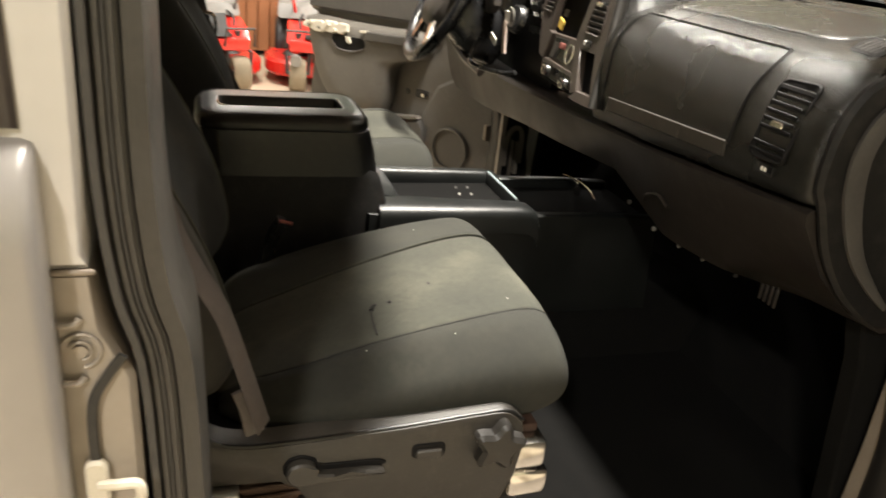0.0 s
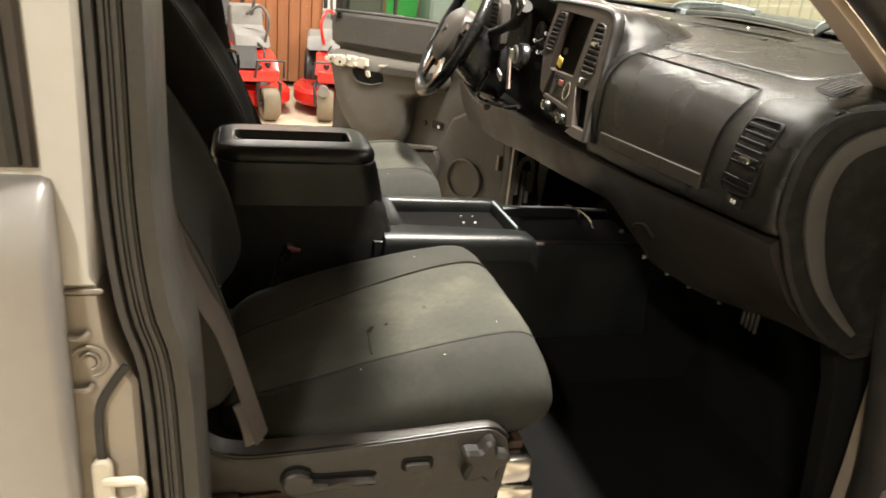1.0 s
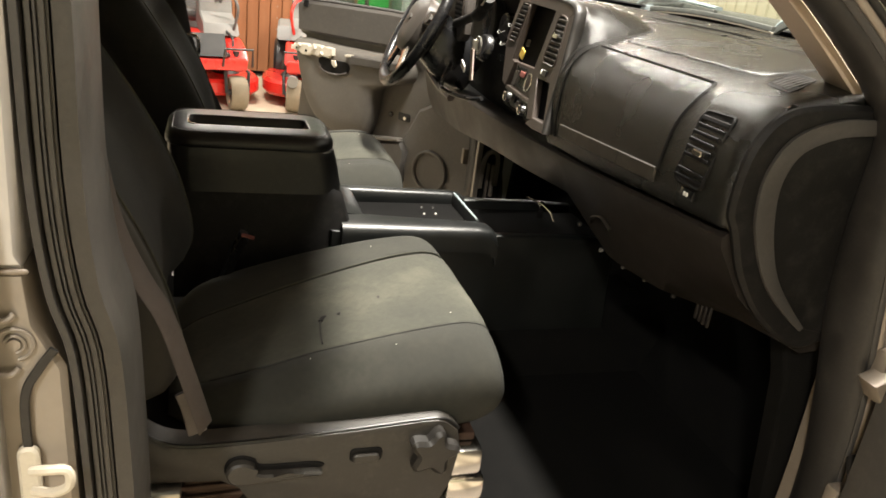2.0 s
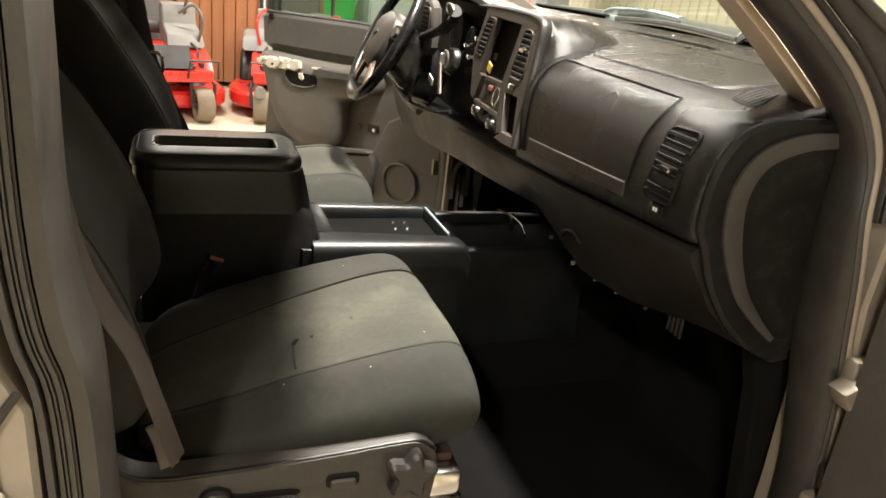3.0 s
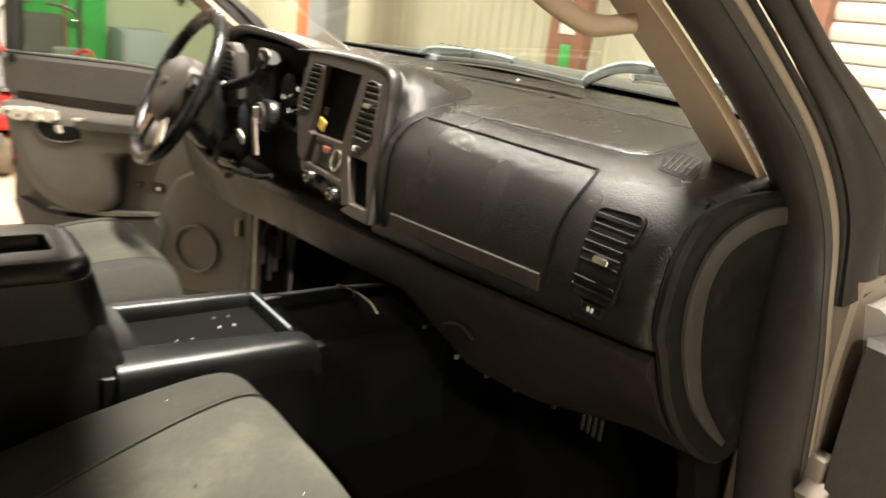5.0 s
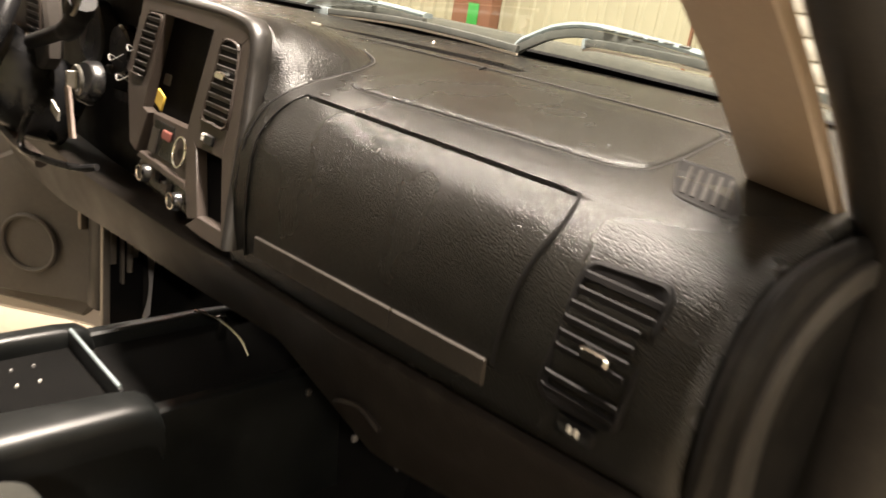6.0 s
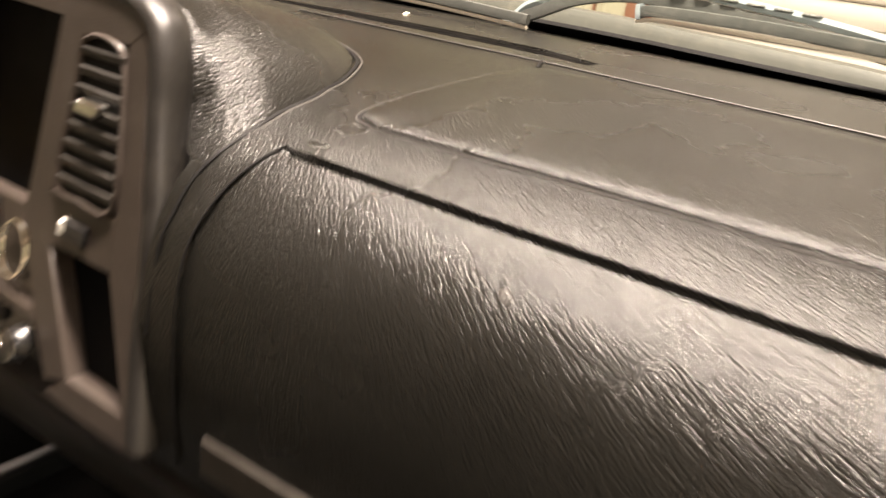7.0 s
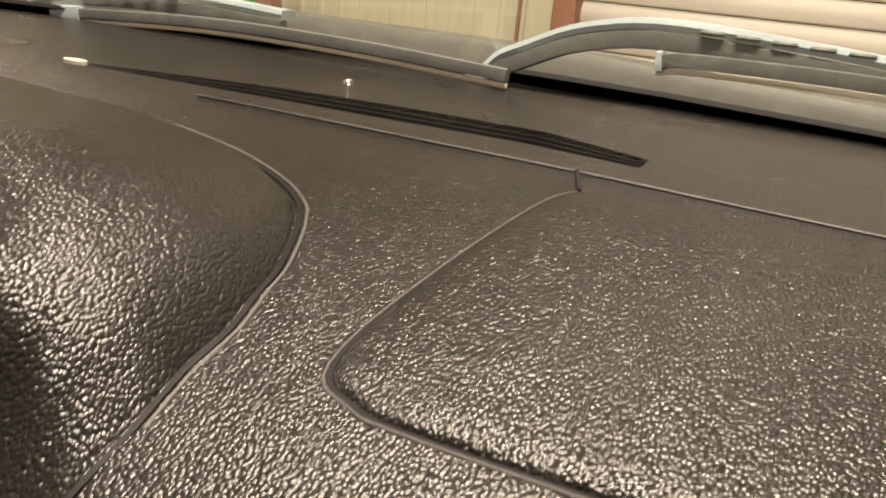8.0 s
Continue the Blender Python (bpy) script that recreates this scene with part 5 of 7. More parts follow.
quad(gb, rrect(-0.03, -0.008, 1.305, 1.34, 0.002, 2), -0.003, 0.001)
part("dial_face", gb, SILVER_TRIM, climate)
kp_ = fresh()
quad(kp_, [(0.016, 1.292), (-0.139, 1.286), (-0.156, 1.254), (-0.03, 1.260), (0.024, 1.278)], -0.016, -0.006)
part("switch_bank", kp_, BLACK_SHINY, dash, "black switch bank")
for (y, z) in ((-0.127, 1.267), (-0.026, 1.277)):
    kk = fresh()
    c = Vector(stack_to(y, z, 0.0))
    cyl(kk, c, (-1, 0, 0.2), 0.013, 0.012, 18, 0.011, 0.002)
    kn = part("knob", kk, BLACK_SHINY, dash, "round black knob with a bright rim")
    kr = fresh()
    tube(kr, [c + Vector((-0.0125, 0.0105 * math.cos(t), 0.0105 * math.sin(t) + 0.0025)) for t in [2 * math.pi * i / 16 for i in range(16)]], 0.0013, 6, True)
    part("knob_rim", kr, CHROME, kn)
sq = fresh()
quad(sq, rrect(-0.088, -0.068, 1.266, 1.279, 0.002, 2), -0.008, 0.0)
part("switch", sq, SILVER_TRIM, dash)
b_ = fresh()
quad(b_, rrect(-0.186, -0.160, 1.354, 1.367, 0.002, 2), 0.003, 0.0065)
part("lock_button", b_, BLACK_SHINY, dash, "small black button")
b_ = fresh()
quad(b_, rrect(-0.164, -0.156, 1.356, 1.366, 0.001, 2), 0.003, 0.0075)
part("button_mark", b_, WHITE, dash)
yt = fresh()
box(yt, -0.014, 0.014, -0.0015, 0.0015, -0.011, 0.011, 0.001, 1)
yo = part("yellow_tag", yt, YELLOW, dash, "yellow plastic tag in the radio opening")
yo.matrix_basis = pose(0.838, -0.024, 1.380, 8, -14, 84)
wc = fresh()
quad(wc, rrect(0.008, 0.028, 1.392, 1.408, 0.002, 2), -0.028, -0.018)
part("wire_plug", wc, MOWER_GREY, dash, "loose grey wire plug")

# ---- open instrument bay ----
# flat black backing stands for the shade inside the opening
bay = fresh()
box(bay, 0.905, 0.928, 0.12, 0.66, 1.20, 1.50)
part("cluster_cavity", bay, BLACK, dash, "black sheet for the shaded instrument opening")
brow = fresh()
tube(brow, smooth_line([(0.884, 0.115, 1.503), (0.880, 0.18, 1.512), (0.876, 0.28, 1.520), (0.875, 0.40, 1.524), (0.878, 0.50, 1.519), (0.884, 0.58, 1.500), (0.890, 0.635, 1.465)], 5), 0.5, 12, flat=(0.030, 0.016), up=(0.25, 0, 1))
part("cluster_brow", brow, DASH_PLAIN, dash, "rounded edge of the instrument hood")
ins = fresh()
cyl(ins, (0.900, 0.33, 1.42), (-1, 0, 0), 0.055, 0.03, 24, bevel=0.004)
cyl(ins, (0.900, 0.22, 1.41), (-1, 0, 0), 0.04, 0.025, 24, bevel=0.004)
part("gauge_pod", ins, BLACK_SHINY, dash, "dark glossy gauge pods")
ms = fresh()
tube(ms, [(0.892, 0.145, 1.25), (0.886, 0.15, 1.36), (0.892, 0.16, 1.47)], 0.5, 8, flat=(0.022, 0.012), up=(1, 0, 0))
tube(ms, [(0.892, 0.27, 1.33), (0.884, 0.20, 1.338), (0.888, 0.13, 1.33)], 0.5, 8, flat=(0.020, 0.012), up=(1, 0, 0))
box(ms, 0.872, 0.905, 0.10, 0.125, 1.26, 1.30, 0.004)
part("mounting_frame", ms, BLACK_SHINY, dash, "black mounting frame inside the opening")
for y, z, w_ in ((0.245, 1.375, 0.018), (0.165, 1.395, 0.014), (0.135, 1.30, 0.016)):
    pg_ = fresh()
    box(pg_, 0.868, 0.902, y - w_ / 2, y + w_ / 2, z - 0.007, z + 0.007, 0.002, 1)
    part("wire_plug", pg_, DASH_PLAIN, dash, "black wire plug")
side = fresh()
slab(side, [(0.330, 1.375), (0.328, 1.43), (0.338, 1.478), (0.37, 1.496), (0.47, 1.49), (0.52, 1.40), (0.50, 1.36), (0.42, 1.345), (0.36, 1.352)], 0.80, 0.83, "x", 0.006)
part("driver_bezel", side, HUB_GREY, dash, "dark grey driver side bezel")
vent("driver_vent", rrect(0.342, 0.412, 1.392, 1.478, 0.014, 3), lambda z: 0.799, 6, dash, "small slatted driver vent", 1.396, 1.474, 0.345, 0.408, BEZEL, (0.385, 1.402))
for y, z in ((0.06, 1.425), (0.10, 1.375), (0.13, 1.40)):
    w_ = fresh()
    tube(w_, smooth_line([(0.86, y + 0.03, z + 0.012), (0.845, y + 0.042, z), (0.848, y + 0.052, z + 0.008), (0.872, y + 0.066, z - 0.006)], 5), 0.0010, 6)
    part("loose_wire", w_, MOWER_GREY, dash, "loose wires in the open dash")
# knee panel lip, curving up to the driver door
ar = fresh()
tube(ar, smooth_line([(0.79, 0.33, 1.20), (0.77, 0.42, 1.225), (0.76, 0.52, 1.27), (0.80, 0.60, 1.30)], 6), 0.012, 8)
part("column_trim", ar, BEZEL, dash, "curved grey column surround")
# small blocks under the dash, the first three paler to imitate glints
for i, (y, z, x) in enumerate(((-0.44, 1.06, 0.90), (-0.50, 1.05, 0.92), (-0.55, 1.045, 0.94), (-0.36, 1.085, 0.885), (-0.62, 1.045, 0.96))):
    c_ = fresh()
    box(c_, x - 0.002, x + 0.006, y - 0.003, y + 0.003, z - 0.004, z + 0.004, 0.001)
    part("clip", c_, MOWER_LEVER if i < 3 else DASH_PLAIN, dash, "small block under the dash, three paler ones as glints")
fb = fresh()
for k in range(4):
    box(fb, 0.985, 0.99, -0.70 + k * 0.012, -0.694 + k * 0.012, 1.02, 1.06, 0.001, 1)
part("fuse_ribs", fb, LOWER, dash)
cr = fresh()
tube(cr, smooth_line([(0.856, -0.53, 1.138), (0.852, -0.50, 1.15), (0.856, -0.46, 1.136), (0.866, -0.44, 1.12)], 5), 0.004, 6)
part("panel_crease", cr, LOWER, dash)


# ---- steering wheel and column ----
wheel = thing("steering_wheel", "worn black steering wheel with grey hub and bright spoke trim", "steering wheel")
WC, WN = Vector((0.711, 0.463, 1.381)), Vector((-0.8936, 0.0555, 0.4455)).normalized()
WS = Vector((0.062, 1, 0)).normalized()
WU = WS.cross(WN).normalized()
R = 0.186


def on_wheel(u, v, w=0.0):
    return WC + WS * u + WU * v + WN * w


rm = fresh()
tube(rm, [on_wheel(R * math.cos(2 * math.pi * i / 48), R * math.sin(2 * math.pi * i / 48)) for i in range(48)], 0.0155, 12, True)
part("rim", rm, BLACK_SHINY, wheel, "glossy worn black rim")
hub = fresh()
hp = [(p.x, p.y) for p in smooth_line([(-0.085, 0.055, 0), (0, 0.075, 0), (0.085, 0.055, 0), (0.095, 0.0, 0), (0.07, -0.075, 0), (0, -0.095, 0), (-0.07, -0.075, 0), (-0.095, 0.0, 0)], 4, True)]
rings = []
for k, w in ((0.92, -0.045), (1.0, -0.03), (1.0, 0.0), (0.94, 0.016), (0.75, 0.026), (0.4, 0.031), (0.05, 0.032)):
    rings.append([on_wheel(u * k, v * k, w) for u, v in hp])
loft(hub, rings)
part("hub_pad", hub, HUB_GREY, wheel, "dark grey airbag pad")
em = fresh()
loft(em, [[on_wheel(0.022 * math.cos(t) * k, 0.010 * math.sin(t) * k, w) for t in [2 * math.pi * i / 20 for i in range(20)]] for k, w in ((1, 0.030), (1, 0.034), (0.8, 0.036))])
part("emblem", em, SILVER_TRIM, wheel, "plain oval emblem")
for s in (-1, 1):
    sp1 = fresh()
    tube(sp1, [on_wheel(s * 0.08, 0.02, 0.004), on_wheel(s * 0.13, 0.025, 0.0), on_wheel(s * 0.182, 0.03, -0.002)], 0.5, 8, flat=(0.045, 0.016), up=WN)
    part("spoke", sp1, BLACK_SHINY, wheel)
    sp2 = fresh()
    tube(sp2, [on_wheel(s * 0.05, -0.07, 0.004), on_wheel(s * 0.075, -0.12, 0.0), on_wheel(s * 0.10, -0.160, -0.002)], 0.5, 8, flat=(0.034, 0.014), up=WN)
    part("spoke", sp2, CHROME, wheel, "bright lower spoke")
    bt_ = fresh()
    loft(bt_, [[on_wheel(s * 0.125 + 0.022 * math.cos(t), 0.022 + 0.014 * math.sin(t), w) for t in [2 * math.pi * i / 14 for i in range(14)]] for w in (0.006, 0.014)])
    part("button", bt_, SILVER_TRIM, wheel)
col = thing("steering_column", "black steering column shroud with ignition switch and stalks", "steering column")
cs = fresh()
rings = []
for k, (d, w, h, up) in enumerate(((0.03, 0.05, 0.05, 0.0), (0.05, 0.075, 0.075, -0.01), (0.09, 0.082, 0.082, -0.02), (0.14, 0.08, 0.08, -0.03), (0.2, 0.07, 0.07, -0.03))):
    c = WC - WN * d
    rings.append([c + WS * w * math.copysign(abs(math.cos(t)) ** 0.6, math.cos(t)) + WU * (h * math.copysign(abs(math.sin(t)) ** 0.6, math.sin(t)) + up) for t in [2 * math.pi * i / 24 for i in range(24)]])
loft(cs, rings)
part("shroud", cs, BLACK_SHINY, col)
ig = fresh()
cyl(ig, (0.838, 0.217, 1.355), (-1, -0.15, 0.25), 0.036, 0.022, 24, 0.033, 0.004)
ign = part("ignition_switch", ig, BLACK_SHINY, col, "round ignition switch")
ik = fresh()
tube(ik, [(0.810, 0.2125 + 0.021 * math.cos(t), 1.362 + 0.021 * math.sin(t)) for t in [2 * math.pi * i / 20 for i in range(20)]], 0.003, 6, True)
box(ik, 0.793, 0.810, 0.2100, 0.2150, 1.348, 1.376, 0.001, 1)
part("key", ik, STEEL, ign, "key in the lock")
tg = fresh()
slab(tg, [(0.181, 1.277), (0.199, 1.273), (0.217, 1.350), (0.200, 1.353)], 0.792, 0.797, "x", 0.001)
part("key_tag", tg, TAGC, ign, "hanging faded key strip")
wt = fresh()
slab(wt, [(0.296, 1.278), (0.331, 1.291), (0.326, 1.308), (0.291, 1.295)], 0.806, 0.809, "x")
part("paper_tag", wt, WHITE, ign, "white paper tag")
cb = fresh()
tube(cb, smooth_line([(0.77, 0.30, 1.30), (0.765, 0.335, 1.26), (0.76, 0.33, 1.225), (0.775, 0.27, 1.222), (0.80, 0.2, 1.225), (0.82, 0.16, 1.235)], 6), 0.006, 8)
part("cable", cb, BLACK_SHINY, col, "black cable loop")
sh = fresh()
tube(sh, smooth_line([(0.78, 0.33, 1.40), (0.785, 0.22, 1.43), (0.786, 0.165, 1.445), (0.785, 0.125, 1.478), (0.784, 0.112, 1.490)], 5), [0.012] * 8 + [0.016] * 6 + [0.02] * 7, 12)
sft = part("shift_lever", sh, VINYL, col, "black column shift lever")
sc = fresh()
tri_ = [(p.x, p.y) for p in smooth_line([(0.086, 1.494, 0), (0.108, 1.504, 0), (0.134, 1.498, 0), (0.124, 1.474, 0), (0.112, 1.470, 0)], 4, True)]
slab(sc, tri_, 0.775, 0.770, "x", 0.001)
part("lever_button", sc, DOOR_GREY, sft, "pale button in the lever end")
sr = fresh()
tube(sr, [(0.772, y, z) for y, z in tri_], 0.0028, 6, True)
part("lever_rim", sr, STEEL, sft)


# ---- seats ----
def seat(sy, dx, name_label):
    """Bucket seat; sy: -1 passenger, 1 driver. Built for the passenger and mirrored across the cab."""
    s = thing("car_seat", name_label, "car seat", "front seats")
    M = lambda x, y, z: (x + dx, y if sy < 0 else -y, z)
    YC = -0.475
    # cushion: stations from back to front
    st = [(0.09, 0.885, 0.70, 0.87), (0.13, 0.912, 0.86, 0.87), (0.20, 0.936, 0.95, 0.87), (0.30, 0.966, 1.0, 0.87), (0.40, 0.990, 1.02, 0.87), (0.49, 1.006, 1.03, 0.868), (0.556, 1.010, 1.02, 0.872), (0.591, 1.000, 1.0, 0.885), (0.604, 0.975, 0.97, 0.903), (0.598, 0.945, 0.92, 0.914)]
    near_y = [(0.09, -0.640), (0.158, -0.660), (0.32, -0.656), (0.45, -0.655), (0.54, -0.645), (0.62, -0.632)]
    far_y = [(0.09, -0.425), (0.20, -0.408), (0.33, -0.384), (0.45, -0.360), (0.59, -0.331), (0.62, -0.325)]
    prof = [(-0.245, 0.0), (-0.262, 0.15), (-0.270, 0.40), (-0.262, 0.66), (-0.240, 0.84), (-0.212, 0.945), (-0.190, 0.972), (-0.176, 0.99), (-0.150, 1.0), (-0.08, 1.0), (0.0, 0.99), (0.08, 1.0), (0.150, 0.984), (0.176, 0.992), (0.19, 0.99), (0.215, 0.97), (0.243, 0.86), (0.262, 0.66), (0.268, 0.4), (0.26, 0.15), (0.245, 0.0)]
    rings = []
    for x, zt, wk, zb in st:
        h = zt - zb
        un, uf = (lerp_table(near_y, x) - YC) / wk, (lerp_table(far_y, x) - YC) / wk
        bend = lambda u: lerp_table([(-0.245, -0.245), (-0.190, un), (0.150, uf), (0.243, 0.243)], u) if -0.245 < u < 0.243 else u
        xf = 0.02 if 0.5 < x < 0.60 else 0.0
        rings.append([M(x + xf * (1 - (abs(u) / 0.27) ** 3) * (0.6 if x > 0.56 else 0.3), YC + bend(u) * wk, zb + h * v + (0.012 * (abs(bend(u)) / 0.25) ** 2 if x < 0.57 and v > 0.9 else 0)) for u, v in prof])
    cols = len(rings[0])
    lines = [smooth_line([r[i] for r in rings], 3) for i in range(cols)]
    dense = [smooth_line([lines[i][k] for i in range(cols)], 3) for k in range(len(lines[0]))]
    near_c, far_c = 18, 36
    c = fresh()
    loft(c, [r[:near_c + 1] + [M(r[near_c].x - dx, (r[near_c].y if sy < 0 else -r[near_c].y) + 0.004, r[near_c].z - 0.012), M(r[far_c].x - dx, (r[far_c].y if sy < 0 else -r[far_c].y) - 0.004, r[far_c].z - 0.012)] + r[far_c:] for r in dense])
    cushion = part("seat_cushion", c, CLOTH_MID, s, "faded grey cloth seat cushion", sharp=70)
    # paler insert panel sewn in between the seams
    ins = fresh()
    rows = []
    for r in dense:
        mid = r[near_c:far_c + 1]
        rows.append([Vector((p.x, p.y, p.z - 0.004)) if i in (0, far_c - near_c) else p for i, p in enumerate(mid)])
    rows = [rows[0]] + rows
    rows[0] = [Vector((p.x, p.y, p.z - 0.01)) for p in rows[0]]
    loft(ins, rows, closed=False)
    part("seat_insert", ins, CLOTH, cushion, "paler worn cloth panel with a crease", sharp=70)
    for cc in (near_c, far_c):
        t = fresh()
        tube(t, [(p.x, p.y, p.z + 0.0004) for p in [r[cc] for r in dense][4:-3]], 0.0013, 6)
        part("seam", t, CLOTH_DARK if cc == near_c else CLOTH, cushion)

    def top_z(x, y):
        best = min((q for r in dense for q in r[near_c:far_c + 1]), key=lambda q: (q.x - dx - x) ** 2 + ((q.y if sy < 0 else -q.y) - y) ** 2)
        return best.z
    # stitched tufts and marks
    ck = fresh()
    tube(ck, smooth_line([M(0.322, -0.640, top_z(0.322, -0.640) - 0.001), M(0.324, -0.60, top_z(0.324, -0.60) - 0.0002), M(0.328, -0.565, top_z(0.328, -0.565) - 0.0001), M(0.330, -0.548, top_z(0.33, -0.548) - 0.001)], 5), 0.0015, 6)
    part("crease", ck, CLOTH_DARK, cushion, "pulled crease in the cloth")
    tk = fresh()
    tube(tk, smooth_line([M(0.329, -0.560, top_z(0.33, -0.56) - 0.0004), M(0.336, -0.546, top_z(0.336, -0.546) + 0.0004), M(0.350, -0.543, top_z(0.35, -0.543) + 0.0004), M(0.364, -0.547, top_z(0.364, -0.547) - 0.0006)], 5), 0.5, 8, flat=(0.0072, 0.0030))
    part("burn_mark", tk, BLACK, cushion, "small dark hooked tear in the cloth")
    dt = fresh()
    cyl(dt, M(0.437, -0.512, top_z(0.437, -0.512) - 0.005), (0, 0, 1), 0.0034, 0.0060, 8)
    part("burn_hole", dt, BLACK, cushion, "tiny burn hole")
    for x, y in ((0.545, -0.606), (0.30, -0.668), (0.42, -0.69), (0.47, -0.30)):
        lt = fresh()
        q_ = min((q for r in dense for q in r), key=lambda q: (q.x - dx - x) ** 2 + ((q.y if sy < 0 else -q.y) - y) ** 2 - q.z * 0.02)
        cyl(lt, (q_.x, q_.y, q_.z - 0.0006), (0, 0, 1), 0.0008, 0.0012, 6)
        part("lint", lt, WHITE, cushion, "speck of pale lint")
    # backrest: stations up the lean
    b = fresh()
    bst = [(0.045, 0.925, 0.215, 0.05), (0.066, 0.945, 0.246, 0.09), (0.078, 1.005, 0.258, 0.113), (0.050, 1.12, 0.262, 0.12), (-0.005, 1.24, 0.258, 0.118), (-0.085, 1.37, 0.245, 0.112), (-0.15, 1.46, 0.225, 0.10), (-0.195, 1.515, 0.18, 0.075), (-0.215, 1.535, 0.12, 0.05)]
    rr = []
    for x, z, w, th in bst:
        prof = [(-1.0, 0.0), (-0.985, 0.30), (-0.93, 0.42), (-0.85, 0.40), (-0.72, 0.18), (-0.55, 0.02), (-0.25, 0.0), (0, 0.0), (0.25, 0.0), (0.55, 0.02), (0.72, 0.18), (0.85, 0.40), (0.93, 0.42), (0.985, 0.30), (1.0, 0.0), (0.985, -0.5), (0.9, -0.9), (0.5, -1.0), (0, -1.0), (-0.5, -1.0), (-0.9, -0.9), (-0.985, -0.5)]
        rr.append([M(x + v * th * (0.75 if v > 0 else 1.0), YC + u * w, z + v * 0.02) for u, v in prof])
    lines = [smooth_line([r[i] for r in rr], 3) for i in range(len(rr[0]))]
    loft(b, [smooth_line([lines[i][k] for i in range(len(lines))], 2, True) for k in range(len(lines[0]))])
    back = part("backrest", b, CLOTH_DARK, s, "dark charcoal cloth backrest", sharp=70)
    # side skin in the paler, lit tone
    sp_ = fresh()
    side_rows = []
    for k in range(1, len(lines[0]) - 6):
        ringk = [lines[i][k] for i in (2, 1, 0, 21, 20)]
        outp = [Vector((q.x, q.y - (0.0025 if sy < 0 else -0.0025), q.z)) for q in smooth_line(ringk, 3)]
        side_rows.append(outp + [Vector((q.x, q.y + (0.008 if sy < 0 else -0.008), q.z)) for q in outp[::-1]])
    loft(sp_, side_rows)
    part("side_panel", sp_, SIDE_CLOTH, back, "backrest side in paler grey for the light on it", sharp=60)
    for sg in (-1, 1):
        t = fresh()
        tube(t, smooth_line([M(x + th * 0.33, YC + sg * w * 0.90, z + 0.008) for x, z, w, th in bst[1:7]], 4), 0.0022, 6)
        part("seam", t, CLOTH, back)
    hr = fresh()
    hs = [(-0.205, 1.545), (-0.198, 1.60), (-0.215, 1.66), (-0.235, 1.70)]
    loft(hr, [[M(x + 0.05 * math.cos(t) * k, YC + 0.125 * math.copysign(abs(math.sin(t)) ** 0.7, math.sin(t)) * k, z) for t in [2 * math.pi * i / 20 for i in range(20)]] for (x, z), k in zip(hs, (0.85, 1.0, 1.0, 0.75))])
    part("headrest", hr, CLOTH_DARK, s)
    for sg in (-0.06, 0.06):
        t = fresh()
        cyl(t, M(-0.20, YC + sg, 1.50), (0, 0, 1), 0.006, 0.06, 10)
        part("headrest_post", t, CHROME, s)
    # outer plastic shield
    sh = fresh()
    up = [(p.x, p.y) for p in smooth_line([(0.015, 0.99, 0), (0.035, 0.968, 0), (0.067, 0.920, 0), (0.11, 0.898, 0), (0.19, 0.897, 0), (0.337, 0.906, 0), (0.46, 0.917, 0), (0.497, 0.916, 0), (0.522, 0.898, 0)], 5)]
    out = up + [(0.530, 0.86), (0.522, 0.80), (0.50, 0.745), (0.245, 0.745), (0.215, 0.785), (0.192, 0.822), (0.165, 0.838), (0.06, 0.842), (0.0, 0.85), (-0.02, 0.90)]
    rin = [[M(x, y, z) for x, z in pts] for y, pts in ((-0.735, out), (-0.765, out), (-0.775, [(p[0] + (0.25 - p[0]) * 0.012, p[1] - 0.004) for p in out]), (-0.778, [(p[0] + (0.25 - p[0]) * 0.05, p[1] - 0.014 if p[1] > 0.85 else p[1] + 0.01) for p in out]))]
    loft(sh, rin)
    shield = part("side_shield", sh, SHIELD, s, "grey plastic seat shield", sharp=50)
    rimt = fresh()
    tube(rimt, [M(x, -0.770, z - 0.003) for x, z in up[4:]], 0.0035, 8)
    part("shield_rim", rimt, LEATHER, shield)
    # black plate on the shield paints the shade round the lever
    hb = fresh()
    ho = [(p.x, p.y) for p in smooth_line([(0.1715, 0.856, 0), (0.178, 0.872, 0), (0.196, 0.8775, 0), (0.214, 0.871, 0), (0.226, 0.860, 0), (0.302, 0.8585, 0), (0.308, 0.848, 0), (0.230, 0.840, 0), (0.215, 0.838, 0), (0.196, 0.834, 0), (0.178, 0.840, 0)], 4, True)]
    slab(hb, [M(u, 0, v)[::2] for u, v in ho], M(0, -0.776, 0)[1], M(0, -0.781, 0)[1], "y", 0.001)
    part("lever_recess_shade", hb, BLACK, shield)
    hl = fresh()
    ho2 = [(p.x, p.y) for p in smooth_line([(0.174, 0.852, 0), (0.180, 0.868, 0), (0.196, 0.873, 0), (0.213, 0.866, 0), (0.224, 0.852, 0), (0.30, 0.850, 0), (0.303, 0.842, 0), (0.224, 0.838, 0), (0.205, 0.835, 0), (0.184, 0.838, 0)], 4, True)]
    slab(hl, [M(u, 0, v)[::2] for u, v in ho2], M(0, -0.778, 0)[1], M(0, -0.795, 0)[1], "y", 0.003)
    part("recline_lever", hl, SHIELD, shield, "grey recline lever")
    # same for the switch: a black plate as recess shade
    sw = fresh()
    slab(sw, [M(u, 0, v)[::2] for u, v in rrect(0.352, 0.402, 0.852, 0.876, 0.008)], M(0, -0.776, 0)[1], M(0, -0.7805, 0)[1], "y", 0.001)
    part("switch_recess_shade", sw, BLACK, shield)
    sw = fresh()
